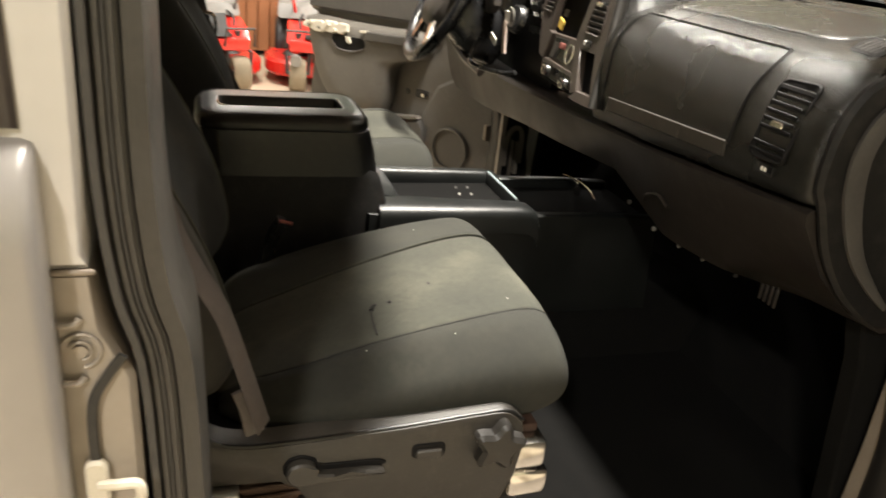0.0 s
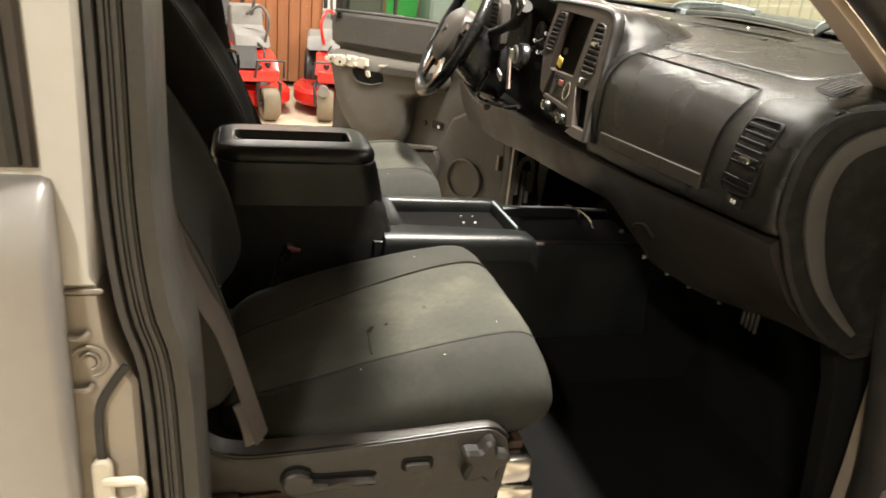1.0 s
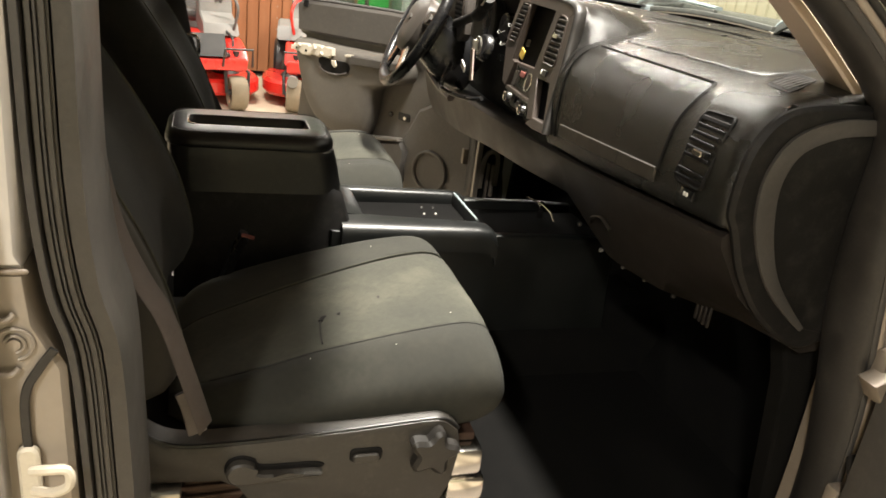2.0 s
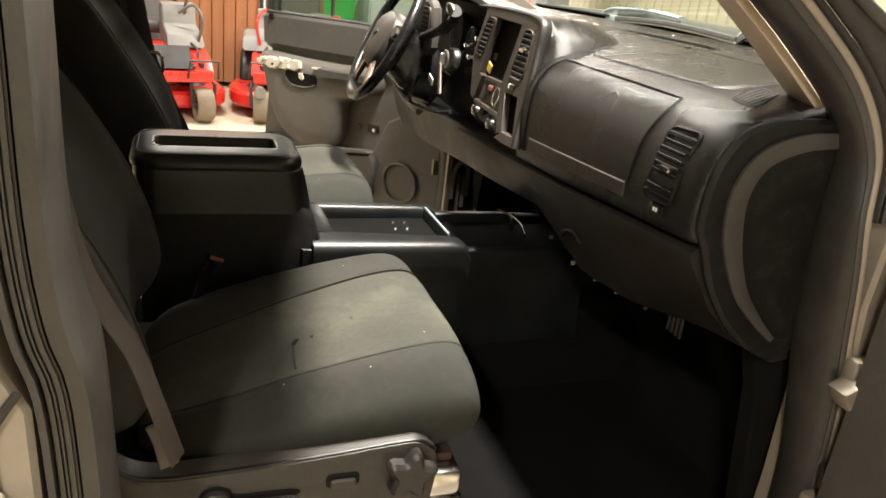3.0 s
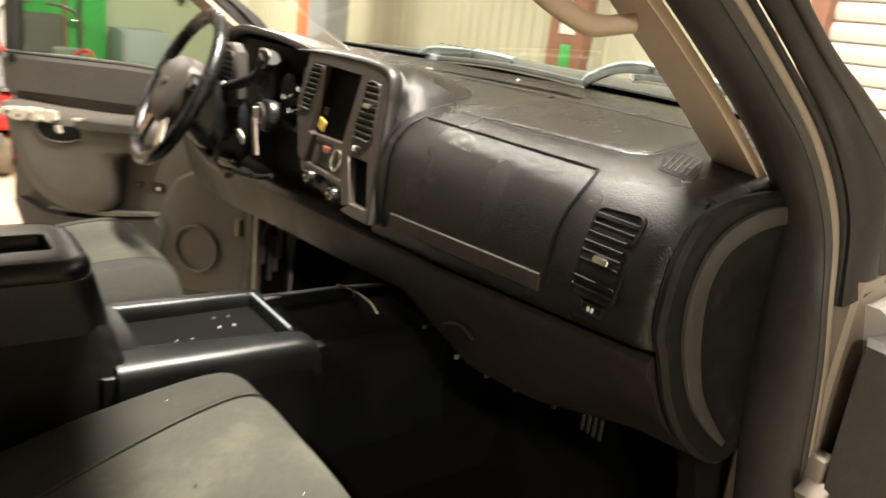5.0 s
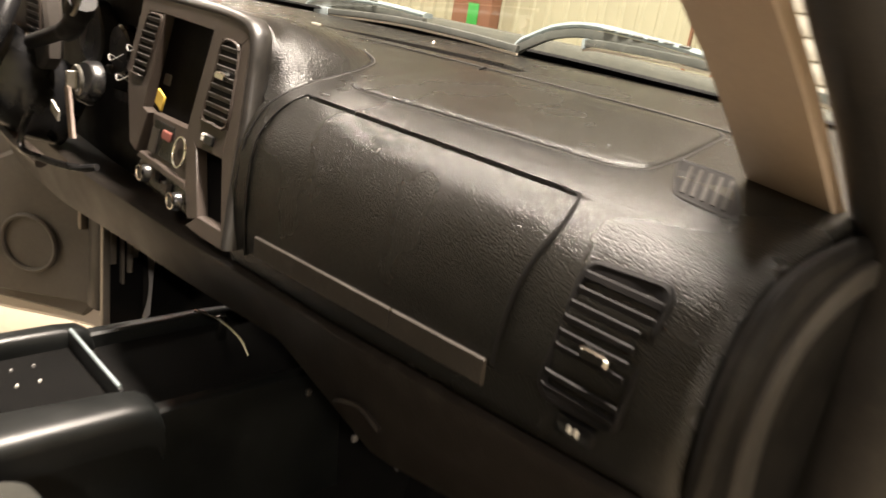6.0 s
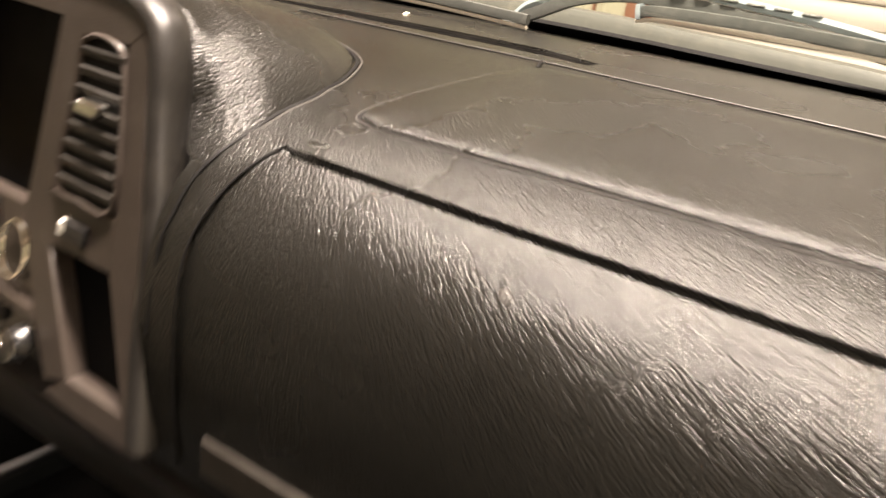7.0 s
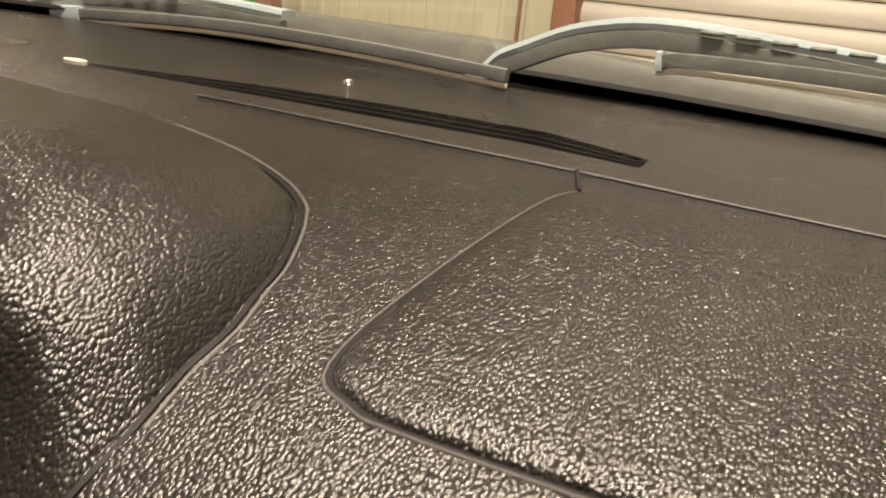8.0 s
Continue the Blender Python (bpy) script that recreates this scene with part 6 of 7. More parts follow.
    slab(sw, [M(u, 0, v)[::2] for u, v in rrect(0.357, 0.397, 0.853, 0.868, 0.006)], M(0, -0.778, 0)[1], M(0, -0.786, 0)[1], "y", 0.002)
    part("switch", sw, SHIELD, shield)
    kn = fresh()
    star = []
    for i in range(40):
        t = 2 * math.pi * i / 40
        q = 0.034 + 0.008 * math.cos(5 * t - 0.6)
        star.append(M(0.478 + q * math.cos(t), 0, 0.872 + q * math.sin(t))[::2])
    slab(kn, star, M(0, -0.778, 0)[1], M(0, -0.806, 0)[1], "y", 0.006)
    part("lumbar_knob", kn, DASH_PLAIN, shield, "dark star shaped knob")
    # rails and brackets
    for yy in (-0.70, -0.26):
        rl = fresh()
        x0_, x1_ = M(0.0, 0, 0)[0], M(0.56, 0, 0)[0]
        ya = M(0, yy, 0)[1]
        box(rl, x0_, x1_, ya - 0.025, ya + 0.025, 0.64, 0.70, 0.006)
        part("rail", rl, STEEL, s, "steel seat rail")
    br = fresh()
    for (xa, xb, za, zb_) in ((0.50, 0.575, 0.795, 0.845), (0.52, 0.585, 0.74, 0.79)):
        p0, p1 = M(xa, -0.765, za), M(xb, -0.66, zb_)
        box(br, min(p0[0], p1[0]), max(p0[0], p1[0]), min(p0[1], p1[1]), max(p0[1], p1[1]), za, zb_, 0.008)
    part("front_bracket", br, CHROME, s, "bright steel front bracket")
    mo = fresh()
    p0, p1 = M(0.49, -0.74, 0), M(0.565, -0.62, 0)
    box(mo, min(p0[0], p1[0]), max(p0[0], p1[0]), min(p0[1], p1[1]), max(p0[1], p1[1]), 0.846, 0.862, 0.004)
    part("copper_strap", mo, RUST_DARK, s, "brown rusty strap")
    mt = fresh()
    p0, p1 = M(0.115, -0.752, 0), M(0.200, -0.70, 0)
    box(mt, min(p0[0], p1[0]), max(p0[0], p1[0]), min(p0[1], p1[1]), max(p0[1], p1[1]), 0.775, 0.822, 0.008)
    ya = M(0, -0.755, 0)[1]
    for z_ in (0.790, 0.808):
        tube(mt, [(M(0.11, 0, 0)[0], ya, z_), (M(0.205, 0, 0)[0], ya, z_ + 0.004)], 0.004, 8)
    part("seat_motor", mt, RUST_DARK, s, "brown rusty seat motor behind the shield")
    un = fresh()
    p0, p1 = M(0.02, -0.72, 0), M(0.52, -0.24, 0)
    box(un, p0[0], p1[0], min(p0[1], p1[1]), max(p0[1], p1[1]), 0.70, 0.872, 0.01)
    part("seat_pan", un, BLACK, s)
    bo = fresh()
    a_ = M(0.085, -0.77, 0)
    box(bo, a_[0] - 0.018, a_[0] + 0.028, min(a_[1], a_[1] - 0.02 * sy * -1) - 0.004, max(a_[1], a_[1] + 0.02), 0.805, 0.832, 0.004)
    cyl(bo, (a_[0] + 0.003, a_[1] - 0.012 * (1 if sy < 0 else -1), 0.818), (0, -1 if sy < 0 else 1, 0), 0.010, 0.006, 6)
    part("anchor_bolt", bo, STEEL, s, "pale steel anchor bolt")
    return s


passenger = seat(-1, 0.0, "grey cloth passenger bucket seat with plastic side shield, worn")
driver = seat(1, 0.05, "grey cloth driver seat beyond the console")

# buckle between seat and console
bk_ = thing("belt_buckle", "dark seat belt buckle stalk with a red button", "buckle")
t = fresh()
tube(t, [(0.15, -0.215, 0.80), (0.175, -0.235, 0.90), (0.20, -0.255, 0.985), (0.214, -0.262, 1.012)], 0.5, 8, flat=(0.036, 0.018), up=(1, 0, 0))
part("stalk", t, BLACK_SHINY, bk_)
t = fresh()
tube(t, [(0.208, -0.272, 1.017), (0.232, -0.276, 1.012)], 0.5, 8, flat=(0.010, 0.005), up=(0, 0, 1))
part("red_button", t, RED_DULL, bk_, "dusty red release button")

# belts
belt = thing("seat_belt", "grey brown seat belt strap down beside the passenger seat", "seat belt")
t = fresh()
path = smooth_line([(-0.02, -0.84, 1.62), (0.006, -0.79, 1.42), (0.021, -0.772, 1.326), (0.041, -0.772, 1.223), (0.068, -0.772, 1.155), (0.097, -0.772, 1.096), (0.122, -0.772, 1.012), (0.146, -0.772, 0.925)], 8)
tube(t, path, 0.5, 8, flat=(0.034, 0.0026), up=(0.85, -0.55, 0.2))
part("strap", t, STRAP, belt)
t = fresh()
tube(t, smooth_line([(0.118, -0.766, 0.982), (0.127, -0.767, 0.955), (0.135, -0.768, 0.915)], 4), 0.5, 10, flat=(0.027, 0.007), up=(0.3, -1, 0.1))
part("anchor_sleeve", t, STRAP_PALE, belt, "pale worn sleeve at the anchor")
t = fresh()
box(t, -0.005, 0.022, -0.815, -0.80, 1.285, 1.315, 0.003)
part("loop_guide", t, CHROME, belt, "bright metal belt guide")
belt2 = thing("seat_belt", "black driver seat belt with bright metal tongue", "seat belt")
t = fresh()
tube(t, smooth_line([(-0.02, 0.80, 1.70), (0.035, 0.77, 1.42), (0.066, 0.757, 1.25), (0.115, 0.75, 1.12), (0.175, 0.745, 0.98), (0.19, 0.745, 0.90)], 6), 0.5, 8, flat=(0.05, 0.004), up=(0, -1, 0.1))
part("strap", t, STRAP_BLACK, belt2)
t = fresh()
loop_ = [(p.x, p.y) for p in smooth_line([(0.045, 1.245, 0), (0.10, 1.255, 0), (0.11, 1.215, 0), (0.10, 1.17, 0), (0.085, 1.165, 0), (0.07, 1.20, 0)], 3, True)]
tube(t, [(x, 0.742, z) for x, z in loop_], 0.006, 6, True)
part("tongue", t, CHROME, belt2, "bright metal tongue")

# ---- centre console ----
con = thing("centre_console", "dark plastic centre console with open tray and padded armrest", "console")
N0, N1 = -0.163, 0.130
cb_ = fresh()
for pts in ([(0.40, 0.70), (0.40, 0.985), (0.47, 0.982), (0.78, 0.978), (0.98, 0.975), (1.10, 0.968), (1.12, 0.70)],):
    slab(cb_, pts, N0 + 0.004, N0 + 0.03, "y", 0.004)
    slab(cb_, pts, N1 - 0.03, N1 - 0.004, "y", 0.004)
box(cb_, 0.40, 0.47, N0 + 0.02, N1 - 0.02, 0.70, 0.985, 0.01)
box(cb_, 0.46, 1.12, N0 + 0.025, N1 - 0.025, 0.70, 0.90)
part("console_body", cb_, CONSOLE, con)
for near in (True, False):
    r_ = fresh()
    secs = []
    for x, zz, inn in ((0.425, 1.004, -0.072), (0.47, 1.003, -0.074), (0.60, 1.0, -0.086), (0.74, 0.998, -0.101), (0.772, 0.994, -0.104), (0.786, 0.984, -0.106), (0.792, 0.965, -0.108)):
        ya, yb = (-0.172, inn) if near else (0.088, 0.128)
        w = yb - ya
        secs.append([(x, ya + w * 0.5 + w * 0.5 * math.copysign(abs(math.cos(t)) ** 0.5, math.cos(t)), zz - 0.026 + 0.026 * abs(math.sin(t)) ** 0.8) for t in [math.pi * i / 16 for i in range(17)]] + [(x, ya + 0.002, zz - 0.06), (x, yb - 0.002, zz - 0.06)])
    loft(r_, secs)
    part("side_rail", r_, CONSOLE, con, "satin rounded console rail", sharp=50)
fr = fresh()
box(fr, 0.7515, 0.7585, -0.112, 0.095, 0.90, 0.996, 0.002)
part("divider", fr, CONSOLE, con, "thin tray divider")
ed = fresh()
tube(ed, [(0.755, -0.105, 0.9975), (0.755, 0.090, 0.9975)], 0.0026, 6)
part("divider_edge", ed, COWL, con)
ba = fresh()
loft(ba, [[(x, y, z) for x, z in ((0.424, 0.90), (0.424, 1.016), (0.440, 1.006), (0.478, 1.001), (0.4845, 0.997), (0.488, 0.985), (0.496, 0.95), (0.496, 0.90))] for y in (-0.10, 0.10)])
part("tray_end", ba, CONSOLE, con, "sloped end of the tray", sharp=50)
# pale bars stand for the reflection on the near tray wall
for k in range(3):
    tb = fresh()
    box(tb, 0.56 + k * 0.045, 0.59 + k * 0.045, -0.111, -0.108, 0.965, 0.969)
    part("tray_glint", tb, COWL, con)
for x, y in ((0.655, 0.004), (0.685, 0.004), (0.66, 0.05), (0.69, 0.05), (0.56, -0.03), (0.59, -0.03)):
    sc_ = fresh()
    box(sc_, x - 0.0019, x + 0.0019, y - 0.0019, y + 0.0019, 0.967, 0.9725, 0.0008, 1)
    part("terminal", sc_, WHITE if y == 0.004 else MOWER_GREY, con, "tiny pale terminal")
# shallow floor in near-black, its colour stands in for deep tray shade
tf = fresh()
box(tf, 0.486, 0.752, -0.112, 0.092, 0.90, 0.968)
part("tray_floor", tf, CARPET, con, "tray floor, near-black for the shade of a deep tray")
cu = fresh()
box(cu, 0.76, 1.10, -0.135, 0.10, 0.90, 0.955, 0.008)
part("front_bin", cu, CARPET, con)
ca = fresh()
tube(ca, smooth_line([(0.952, 0.074, 0.999), (0.968, 0.02, 1.001), (0.968, -0.05, 1.000), (0.955, -0.105, 0.996)], 6), 0.0025, 6)
part("bin_rim", ca, CHROME, con, "thin bright curved rim")
dp = fresh()
box(dp, 0.975, 0.99, 0.03, 0.045, 0.954, 0.998, 0.003)
part("bright_clip", dp, CHROME, con)
rw_ = fresh()
sec = []
for x, zt in ((0.075, 1.06), (0.10, 1.075), (0.40, 1.075), (0.425, 1.06), (0.438, 1.02), (0.446, 0.995), (0.452, 0.97)):
    sec.append([(x, y, z) for y, z in ((-0.148, 0.70), (-0.154, 0.9), (-0.150, zt - 0.02), (-0.136, zt), (0.09, zt), (0.112, zt - 0.02), (0.116, 0.9), (0.11, 0.70))])
loft(rw_, sec)
part("armrest_base", rw_, VINYL, con, "dark armrest base", sharp=50)
# armrest bin with a leaning front, and the flat lid with its long recess
ab = fresh()
loft(ab, [[(u, v, z) for u, v in rrect(0.064, xf_, -0.140 - g, 0.098 + g, 0.045, 7)] for z, xf_, g in ((1.055, 0.424, 0.006), (1.075, 0.423, 0.004), (1.10, 0.418, 0.002), (1.13, 0.411, 0.001), (1.150, 0.405, 0.0), (1.1532, 0.4035, -0.0012))])
part("armrest_bin", ab, LEATHER, con, "black vinyl armrest side", sharp=60)
lid = fresh()
secs = []
for z, g in ((1.1530, -0.003), (1.1538, -0.001), (1.156, -0.0003), (1.164, 0.0), (1.172, -0.0025), (1.178, -0.008), (1.1825, -0.017), (1.1855, -0.030)):
    secs.append([(u, v, z) for u, v in rrect(0.058 - g, 0.404 + g, -0.142 - g, 0.098 + g, 0.058 + g * 0.6, 7)])
for z, g in ((1.1872, 0.004), (1.1876, 0.001), (1.1862, -0.001), (1.166, -0.003)):
    secs.append([(u, v, z) for u, v in rrect(0.104 - g, 0.352 + g, -0.080 - g, 0.006 + g, 0.012, 7)])
loft(lid, secs)
lid_ob = part("armrest_lid", lid, LEATHER, con, "flat black padded armrest lid with a long recess", sharp=60)
sm = fresh()
tube(sm, [(u, v, 1.1832) for u, v in rrect(0.073, 0.389, -0.127, 0.083, 0.042, 7)], 0.0008, 6, True)
part("lid_stitch", sm, LEATHER, lid_ob)
slt = fresh()
slab(slt, rrect(0.109, 0.347, -0.075, 0.001, 0.010, 4), 1.160, 1.1675, "z", 0.001)
part("lid_slot", slt, BLACK, lid_ob, "dark floor of the recess")
slm = fresh()
tube(slm, smooth_line([(0.120, -0.0815, 1.1872), (0.108, -0.076, 1.1880), (0.1035, -0.062, 1.1882), (0.1035, -0.045, 1.1878)], 4), 0.0022, 6)
part("slot_end", slm, CHROME, lid_ob, "bright end of the lid slot")


# ---- open driver door, seen across the cab ----
ddoor = thing("truck_door", "open grey driver door with torn handle and speaker opening", "truck door", "front doors")
HX, HY = 1.15, 0.95
DV = Vector((-0.594, 0.804, 0))
DN = Vector((-0.804, -0.594, 0))


def door_to(s, z, w):
    """s: metres from the hinge, w: out of the inner face towards the cab."""
    p = Vector((HX, HY, 0)) + DV * s + DN * w
    return (p.x, p.y, z)


def dslab(outline, w0, w1, r=0.004):
    bm = fresh()
    slab(bm, outline, w0, w1, to=door_to, r=r)
    return bm


shell = [(p.x, p.y) for p in smooth_line([(0.02, 1.30, 0), (0.5, 1.315, 0), (1.05, 1.305, 0), (1.075, 1.25, 0), (1.06, 1.0, 0), (1.05, 0.70, 0), (1.0, 0.50, 0), (0.2, 0.48, 0), (0.03, 0.55, 0)], 4, True)]
part("outer_skin", dslab(shell, -0.20, -0.05, 0.02), PAINT, ddoor, "silver outer skin")
inner = [(0.02, 1.30), (0.5, 1.318), (1.04, 1.305), (1.066, 1.29), (1.066, 1.17), (1.03, 1.16), (1.04, 1.0), (1.065, 0.76), (0.98, 0.56), (0.1, 0.54), (0.03, 0.62)]
part("inner_panel", dslab(inner, -0.05, 0.0, 0.01), DOOR_GREY, ddoor, "grey inner door panel")
part("upper_panel", dslab([(0.30, 1.325), (0.52, 1.328), (1.035, 1.310), (1.058, 1.29), (1.050, 1.185), (1.02, 1.176), (0.54, 1.19), (0.30, 1.20)], 0.001, 0.030, 0.012), DOOR_DARK, ddoor, "dark padded upper panel")
wr = fresh()
tube(wr, [door_to(0.2, 1.327, 0.012), door_to(0.52, 1.332, 0.012), door_to(1.04, 1.316, 0.012)], 0.007, 8)
part("window_strip", wr, RUBBER_GREY, ddoor)
# black plate as the shade in the knob hole
lk = fresh()
slab(lk, rrect(0.985, 1.008, 1.285, 1.312, 0.004), 0.030, 0.036, to=door_to)
part("lock_knob_shade", lk, BLACK, ddoor)
# bulged armrest and map pocket
pk = fresh()
oo = [(p.x, p.y) for p in smooth_line([(1.030, 1.150, 0), (0.80, 1.155, 0), (0.60, 1.16, 0), (0.40, 1.165, 0), (0.38, 1.08, 0), (0.50, 1.04, 0), (0.545, 1.0, 0), (0.560, 0.88, 0), (0.60, 0.815, 0), (0.72, 0.790, 0), (0.84, 0.81, 0), (0.93, 0.88, 0), (0.985, 0.98, 0), (1.02, 1.08, 0)], 4, True)]
cu_, cv_ = 0.74, 1.0
rings = []
for k, w in ((1.0, 0.0), (0.995, 0.03), (0.97, 0.055), (0.90, 0.068), (0.6, 0.072), (0.2, 0.072)):
    rings.append([door_to(cu_ + (u - cu_) * k, cv_ + (v - cv_) * k, w) for u, v in oo])
loft(pk, rings)
part("armrest", pk, DOOR_GREY, ddoor, "bulged grey door armrest", sharp=60)
part("switch_bed", dslab([(1.022, 1.104), (1.024, 1.122), (1.006, 1.124), (1.004, 1.132), (0.982, 1.131), (0.978, 1.124), (0.962, 1.126), (0.958, 1.139), (0.915, 1.142), (0.912, 1.135), (0.895, 1.137), (0.888, 1.147), (0.835, 1.148), (0.83, 1.141), (0.81, 1.143), (0.80, 1.149), (0.768, 1.146), (0.765, 1.118), (0.782, 1.112), (0.79, 1.103), (0.84, 1.106), (0.846, 1.099), (0.90, 1.102), (0.91, 1.094), (0.952, 1.092), (0.97, 1.101)], 0.066, 0.086, 0.004), BEIGE, ddoor, "exposed beige switch bed with broken edge")
for s_, z_, w_ in ((0.985, 1.116, 0.006), (0.925, 1.112, 0.012)):
    part("switch_slot", dslab(rrect(s_ - w_ / 2, s_ + w_ / 2, z_ - 0.005, z_ + 0.005, 0.002), 0.084, 0.088, 0.001), BLACK, ddoor)
for s_, z_ in ((0.955, 1.127), (0.86, 1.130), (0.82, 1.112)):
    part("broken_tab", dslab([(s_, z_), (s_ + 0.014, z_ + 0.003), (s_ + 0.011, z_ + 0.012), (s_ + 0.002, z_ + 0.010)], 0.08, 0.098, 0.001), BEIGE, ddoor, "broken plastic tab")
# raised black plate, the recess shade is only its colour
part("pull_recess_shade", dslab([(p.x, p.y) for p in smooth_line([(0.855, 1.096, 0), (0.78, 1.098, 0), (0.69, 1.10, 0), (0.678, 1.066, 0), (0.74, 1.048, 0), (0.82, 1.046, 0), (0.85, 1.06, 0)], 4, True)], 0.066, 0.0745, 0.002), BLACK, ddoor, "black plate for the shaded pull recess")
rcs = fresh()
tube(rcs, smooth_line([door_to(0.855, 1.07, 0.076), door_to(0.82, 1.045, 0.077), (door_to(0.74, 1.044, 0.077)), door_to(0.68, 1.062, 0.076)], 5), 0.004, 6)
part("recess_lip", rcs, BEZEL, ddoor)
part("white_clip", dslab([(0.775, 1.098), (0.755, 1.100), (0.745, 1.078), (0.757, 1.070), (0.772, 1.08)], 0.072, 0.082, 0.002), BEIGE, ddoor, "broken white clip")
part("handle_bar", dslab([(0.668, 1.136), (0.41, 1.148), (0.41, 1.118), (0.66, 1.10)], 0.07, 0.090, 0.004), DOOR_DARK, ddoor)
part("handle_end", dslab([(0.688, 1.136), (0.655, 1.140), (0.657, 1.130), (0.686, 1.127)], 0.072, 0.094, 0.002), BEIGE, ddoor, "pale broken handle end")
# lower panel
part("map_pocket", dslab([(0.99, 0.80), (0.85, 0.755), (0.60, 0.79), (0.39, 0.835), (0.36, 0.80), (0.38, 0.66), (0.95, 0.62)], 0.001, 0.05, 0.01), DOOR_DARK, ddoor, "dark map pocket")
part("pocket_lip", dslab([(0.84, 0.800), (0.60, 0.815), (0.40, 0.848), (0.39, 0.838), (0.60, 0.80), (0.84, 0.785)], 0.02, 0.058, 0.003), DOOR_GREY, ddoor)
for s_, z_, r_ in ((0.487, 0.926, 0.011),):
    part("lock_button", dslab([(s_ + r_ * math.cos(t), z_ + r_ * math.sin(t)) for t in [2 * math.pi * i / 14 for i in range(14)]], 0.0, 0.006, 0.002), BLACK_SHINY, ddoor)
part("switch_plate", dslab(rrect(0.385, 0.447, 0.912, 0.945, 0.006), 0.0, 0.004, 0.001), BLACK_SHINY, ddoor)
part("switch_knob", dslab([(0.405 + 0.009 * math.cos(t), 0.926 + 0.009 * math.sin(t)) for t in [2 * math.pi * i / 12 for i in range(12)]], 0.004, 0.014, 0.002), CHROME, ddoor)
part("corner_panel", dslab([(0.40, 0.84), (0.33, 0.98), (0.20, 1.05), (0.06, 1.06), (0.04, 0.60), (0.36, 0.58)], 0.001, 0.025, 0.012), DOOR_GREY, ddoor, "grey speaker corner of the door")
spk = fresh()
for k in range(1):
    circ = [(0.238 + 0.088 * math.cos(t), 0.748 + 0.086 * math.sin(t)) for t in [2 * math.pi * i / 32 for i in range(32)]]
    loft(spk, [[door_to(u, v, 0.022) for u, v in circ], [door_to(u, v, 0.034) for u, v in circ], [door_to(0.238 + (u - 0.238) * 0.93, 0.748 + (v - 0.748) * 0.93, 0.037) for u, v in circ], [door_to(0.238 + (u - 0.238) * 0.86, 0.748 + (v - 0.748) * 0.86, 0.034) for u, v in circ], [door_to(0.238 + (u - 0.238) * 0.85, 0.748 + (v - 0.748) * 0.85, 0.026) for u, v in circ]])
spo = part("speaker_ring", spk, DOOR_GREY, ddoor, "round speaker opening")
sg = fresh()
slab(sg, [(0.238 + 0.076 * math.cos(t), 0.748 + 0.074 * math.sin(t)) for t in [2 * math.pi * i / 28 for i in range(28)]], 0.024, 0.0275, to=door_to)
part("speaker_cloth", sg, DOOR_GREY, spo)
# dark strip stands for the shaded gap beside the hinge post
part("hinge_edge", dslab([(0.0, 1.28), (0.03, 1.28), (0.03, 0.55), (0.0, 0.55)], -0.10, -0.001, 0.003), RUBBER, ddoor)
# window frame and glass
wf = fresh()
frame_line = smooth_line([door_to(1.045, 1.30, -0.03), door_to(1.035, 1.55, -0.03), door_to(1.0, 1.80, -0.03), door_to(0.9, 1.86, -0.03), door_to(0.6, 1.84, -0.03), door_to(0.3, 1.60, -0.03), door_to(0.05, 1.36, -0.03)], 5)
tube(wf, frame_line, 0.5, 8, flat=(0.05, 0.05), up=DN)
part("window_frame", wf, RUBBER, ddoor, "dark window frame")
gp = fresh()
slab(gp, [(1.03, 1.30), (1.02, 1.55), (0.99, 1.80), (0.9, 1.85), (0.6, 1.83), (0.3, 1.59), (0.06, 1.36), (0.06, 1.30)], -0.03, -0.026, to=door_to)
g_ = part("window_glass", gp, GLASS_DOOR, ddoor, "clear door glass")
g_.visible_shadow = False
# wiring boot and hinge on the driver hinge post
ps_ = fresh()
box(ps_, 1.072, 1.093, 0.822, 0.846, 0.60, 1.03, 0.006)
part("hinge_post", ps_, PAINT_JAMB, truck, "dusty tan edge of the door opening")
# black sheet painted in as shade behind the hinge
pk_ = fresh()
box(pk_, 1.094, 1.185, 0.838, 0.846, 0.60, 1.03, 0.002)
part("hinge_shade", pk_, BLACK, truck, "black sheet for the shade behind the hinge")
hs_ = fresh()
tube(hs_, smooth_line([(1.100, 0.830, 0.78), (1.102, 0.828, 0.87), (1.115, 0.826, 0.912), (1.142, 0.826, 0.918), (1.157, 0.828, 0.885), (1.158, 0.830, 0.79)], 5), 0.5, 10, flat=(0.016, 0.012), up=(0, 1, 0))
box(hs_, 1.120, 1.128, 0.818, 0.838, 0.72, 0.875, 0.003)
cyl(hs_, (1.143, 0.826, 0.75), (0, 0, 1), 0.008, 0.12, 14, bevel=0.002)
cyl(hs_, (1.143, 0.818, 0.80), (0, -1, 0), 0.006, 0.006, 6)
part("hinge", hs_, PAINT_JAMB, ddoor, "dusty steel hinge and bracket")
bt = fresh()
tube(bt, smooth_line([(1.10, 0.87, 1.0), (1.16, 0.92, 0.98), (1.2, 0.93, 0.9)], 4), 0.02, 8)
part("wiring_boot", bt, RUBBER_GREY, ddoor)

# ---- open passenger door ahead of the opening ----
pdoor = thing("truck_door", "open silver passenger door swung forward, dark inner edge", "truck door", "front doors")
PX, PY = 1.085, -0.985
PA = math.radians(-62)
PV = Vector((math.cos(PA) * -0.35, -0.94, 0)).normalized()
PN = Vector((PV.y, -PV.x, 0))


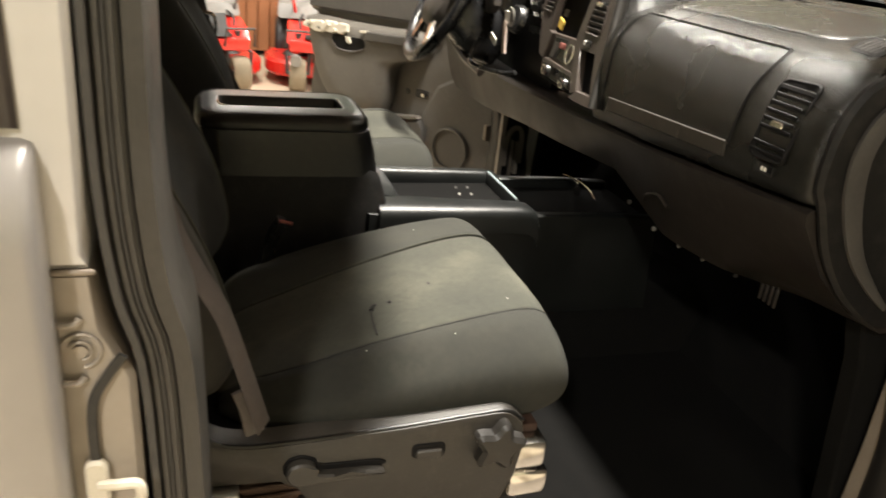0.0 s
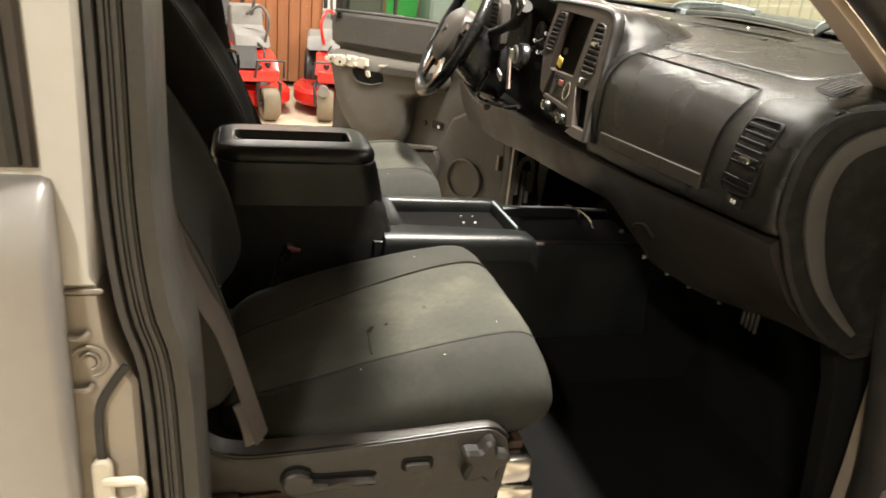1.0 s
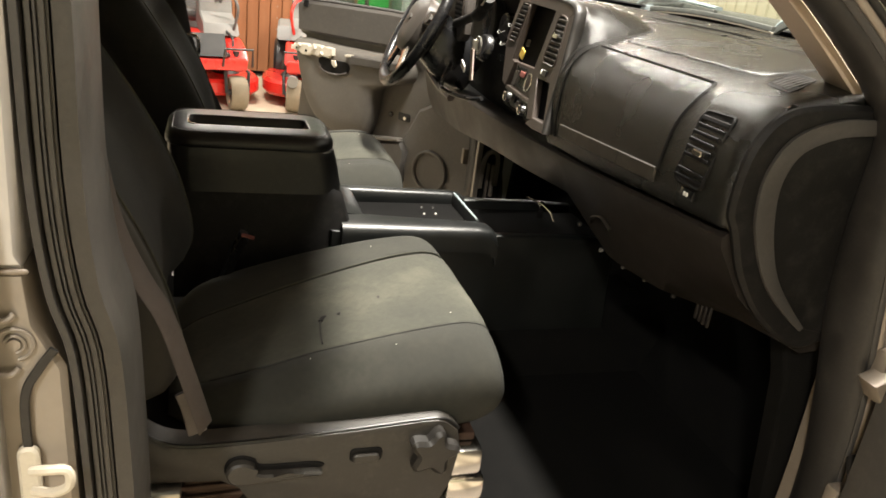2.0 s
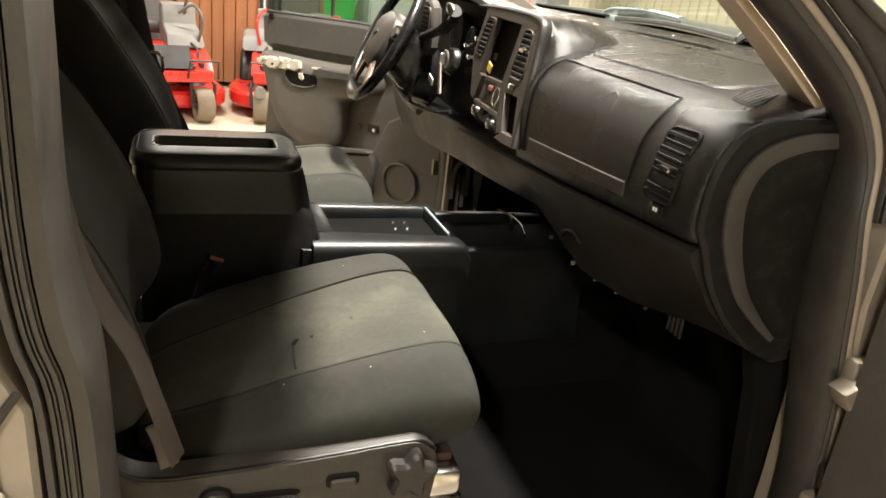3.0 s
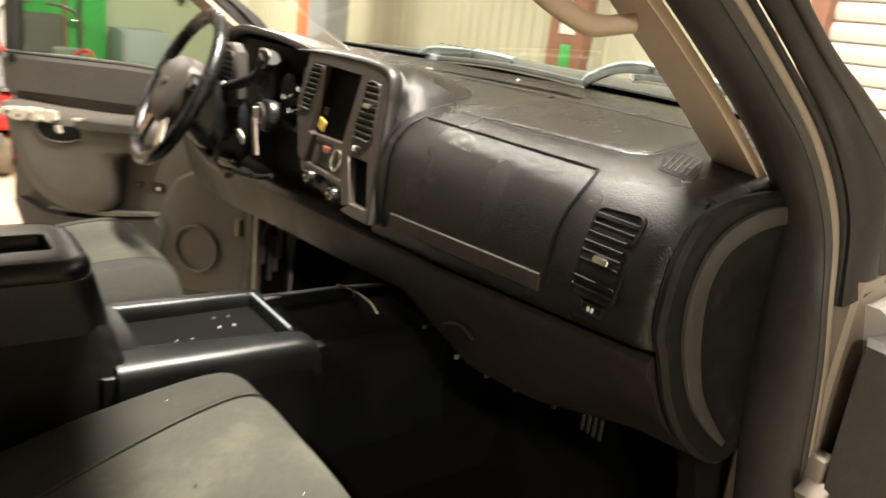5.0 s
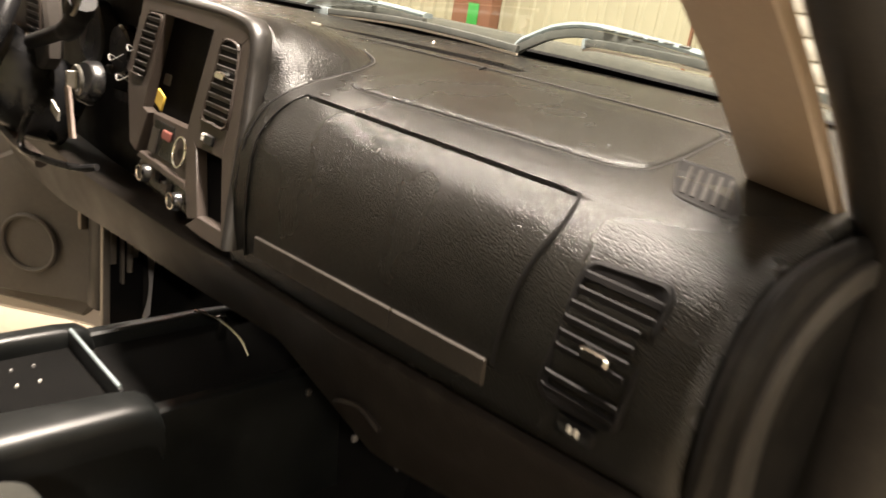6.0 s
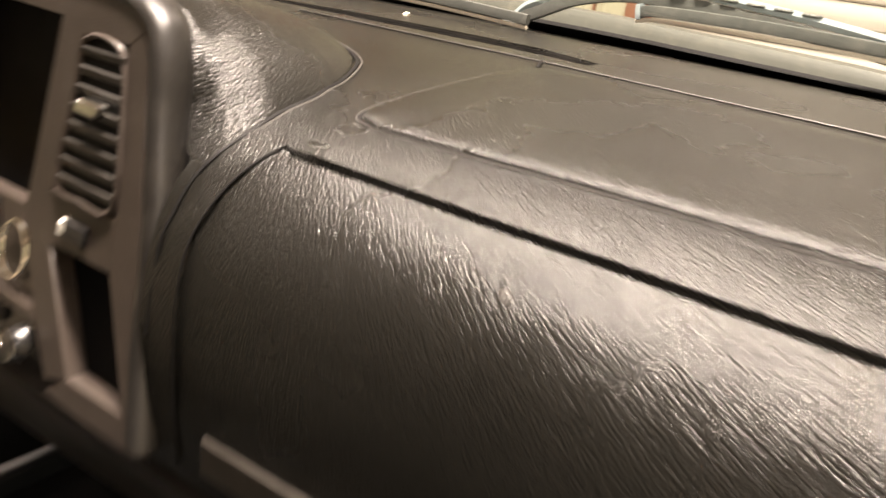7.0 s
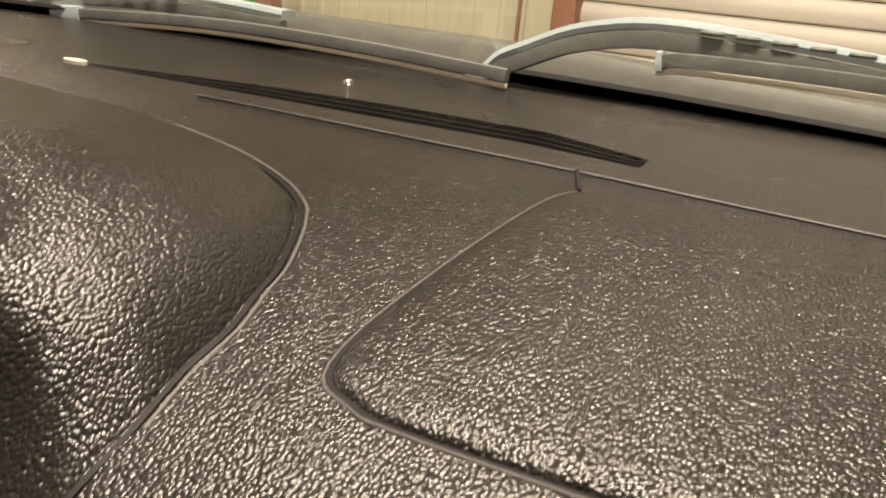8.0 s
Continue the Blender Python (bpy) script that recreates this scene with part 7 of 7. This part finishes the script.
def pdoor_to(s, z, w):
    p = Vector((PX, PY, 0)) + PV * s + PN * w
    return (p.x, p.y, z)


def pslab(outline, w0, w1, r=0.004):
    bm = fresh()
    slab(bm, outline, w0, w1, to=pdoor_to, r=r)
    return bm


part("outer_skin", pslab([(0.03, 1.28), (0.5, 1.29), (1.05, 1.28), (1.08, 1.2), (1.06, 0.6), (1.0, 0.5), (0.1, 0.48), (0.03, 0.55)], -0.16, -0.05, 0.015), PAINT, pdoor, "silver outer skin")
part("inner_panel", pslab([(0.0, 1.30), (0.5, 1.32), (1.05, 1.30), (1.06, 0.7), (0.98, 0.54), (0.1, 0.52), (0.0, 0.6)], -0.05, 0.02, 0.012), DOOR_DARK, pdoor, "dark grey inner door panel")
part("hinge_edge", pslab([(-0.012, 1.26), (0.02, 1.26), (0.02, 0.55), (-0.012, 0.55)], -0.12, -0.01, 0.004), PAINT_RAW, pdoor, "bare silver hinge edge")
ck_ = fresh()
slab(ck_, [(1.041, 1.087), (1.074, 1.102), (1.096, 1.070), (1.064, 1.055)], -0.965, -1.0, "y", 0.003)
part("check_strap", ck_, PAINT_RAW, pdoor, "steel door check strap")
wb = fresh()
tube(wb, smooth_line([(1.09, -0.975, 0.94), (1.08, -0.99, 0.93), (1.08, -1.01, 0.90), (1.10, -1.02, 0.86)], 5), 0.014, 10)
part("wiring_boot", wb, RUBBER, pdoor, "black wiring boot")
bw = fresh()
tube(bw, smooth_line([(1.19, -0.966, 1.05), (1.165, -0.972, 1.042), (1.155, -0.976, 1.02), (1.15, -0.976, 0.97)], 5), 0.006, 8)
part("blue_wire", bw, BLUE, pdoor, "blue wire by the hinge")


# ---- wipers outside the windscreen ----
def wiper(arm, blade, slots, label):
    """arm and blade: lines of (y, z), the pivot first."""
    w = thing("wiper", label, "wiper", "wipers")
    a = fresh()
    line = smooth_line([(1.425 - 0.002 * i, y, z) for i, (y, z) in enumerate(arm)], 5)
    tube(a, [(p.x + 0.008, p.y, p.z) for p in line], 0.5, 8, flat=(0.024, 0.010), up=(0, 0, 1))
    part("arm", a, COWL, w, "faded grey wiper arm")
    # solid dark band below the arm, shade given as colour
    u = fresh()
    tube(u, [(p.x, p.y, p.z - 0.0125) for p in line[3:]], [0.5] * len(line[3:]), 8, flat=(0.022, 0.015), up=(0, 0, 1))
    part("arm_under_shade", u, WIPER_DARK, w, "dark band standing for the shaded underside")
    b = fresh()
    bl_ = smooth_line([(1.402 - 0.004 * i, y, z) for i, (y, z) in enumerate(blade)], 5)
    tube(b, bl_, 0.5, 8, flat=(0.009, 0.012))
    part("blade", b, WIPER_DARK, w, "dark rubber blade")
    e = fresh()
    tube(e, bl_[:2], 0.5, 8, flat=(0.012, 0.017))
    part("blade_end", e, COWL, w)
    r = fresh()
    tube(r, [(p.x, p.y, p.z - 0.009) for p in bl_], 0.0025, 6)
    part("rubber_edge", r, BEIGE, w, "pale worn blade edge")
    for y, z in slots:
        s = fresh()
        box(s, 1.404, 1.412, y - 0.0095, y + 0.0095, z, z + 0.0035, 0.0015, 1)
        part("arm_slot", s, WIPER_DARK, w)
    y, z = arm[0]
    p = fresh()
    cyl(p, (1.435, y + 0.006, z - 0.045), (-0.3, 0, 1), 0.012, 0.04, 14)
    part("pivot", p, WIPER_DARK, w)
    return w


wiper([(-0.128, 1.500), (-0.143, 1.514), (-0.166, 1.525), (-0.201, 1.541), (-0.232, 1.550), (-0.268, 1.556), (-0.314, 1.557), (-0.383, 1.553), (-0.45, 1.548), (-0.55, 1.536), (-0.62, 1.52)], [(-0.289, 1.529), (-0.322, 1.533), (-0.452, 1.534), (-0.62, 1.527), (-0.78, 1.506)], [(-0.326 - 0.0267 * k, 1.5535 - 0.0008 * k) for k in range(6)], "faded grey wiper with dark blade before the passenger side glass")
wiper([(0.568, 1.468), (0.535, 1.488), (0.485, 1.512), (0.40, 1.522), (0.25, 1.528), (0.105, 1.523)], [(0.455, 1.490), (0.20, 1.505), (0.0, 1.506), (-0.165, 1.501)], [(0.40 - 0.035 * k, 1.531) for k in range(5)], "faded grey wiper with dark blade before the driver side glass")
paper = thing("paper_slip", "small folded paper slip leaning on the windscreen", "paper")
t = fresh()
slab(t, [(0.61, 1.473), (0.82, 1.490), (0.73, 1.525), (0.55, 1.483)], 1.216, 1.2175, "x")
part("sheet", t, PAPER, paper)
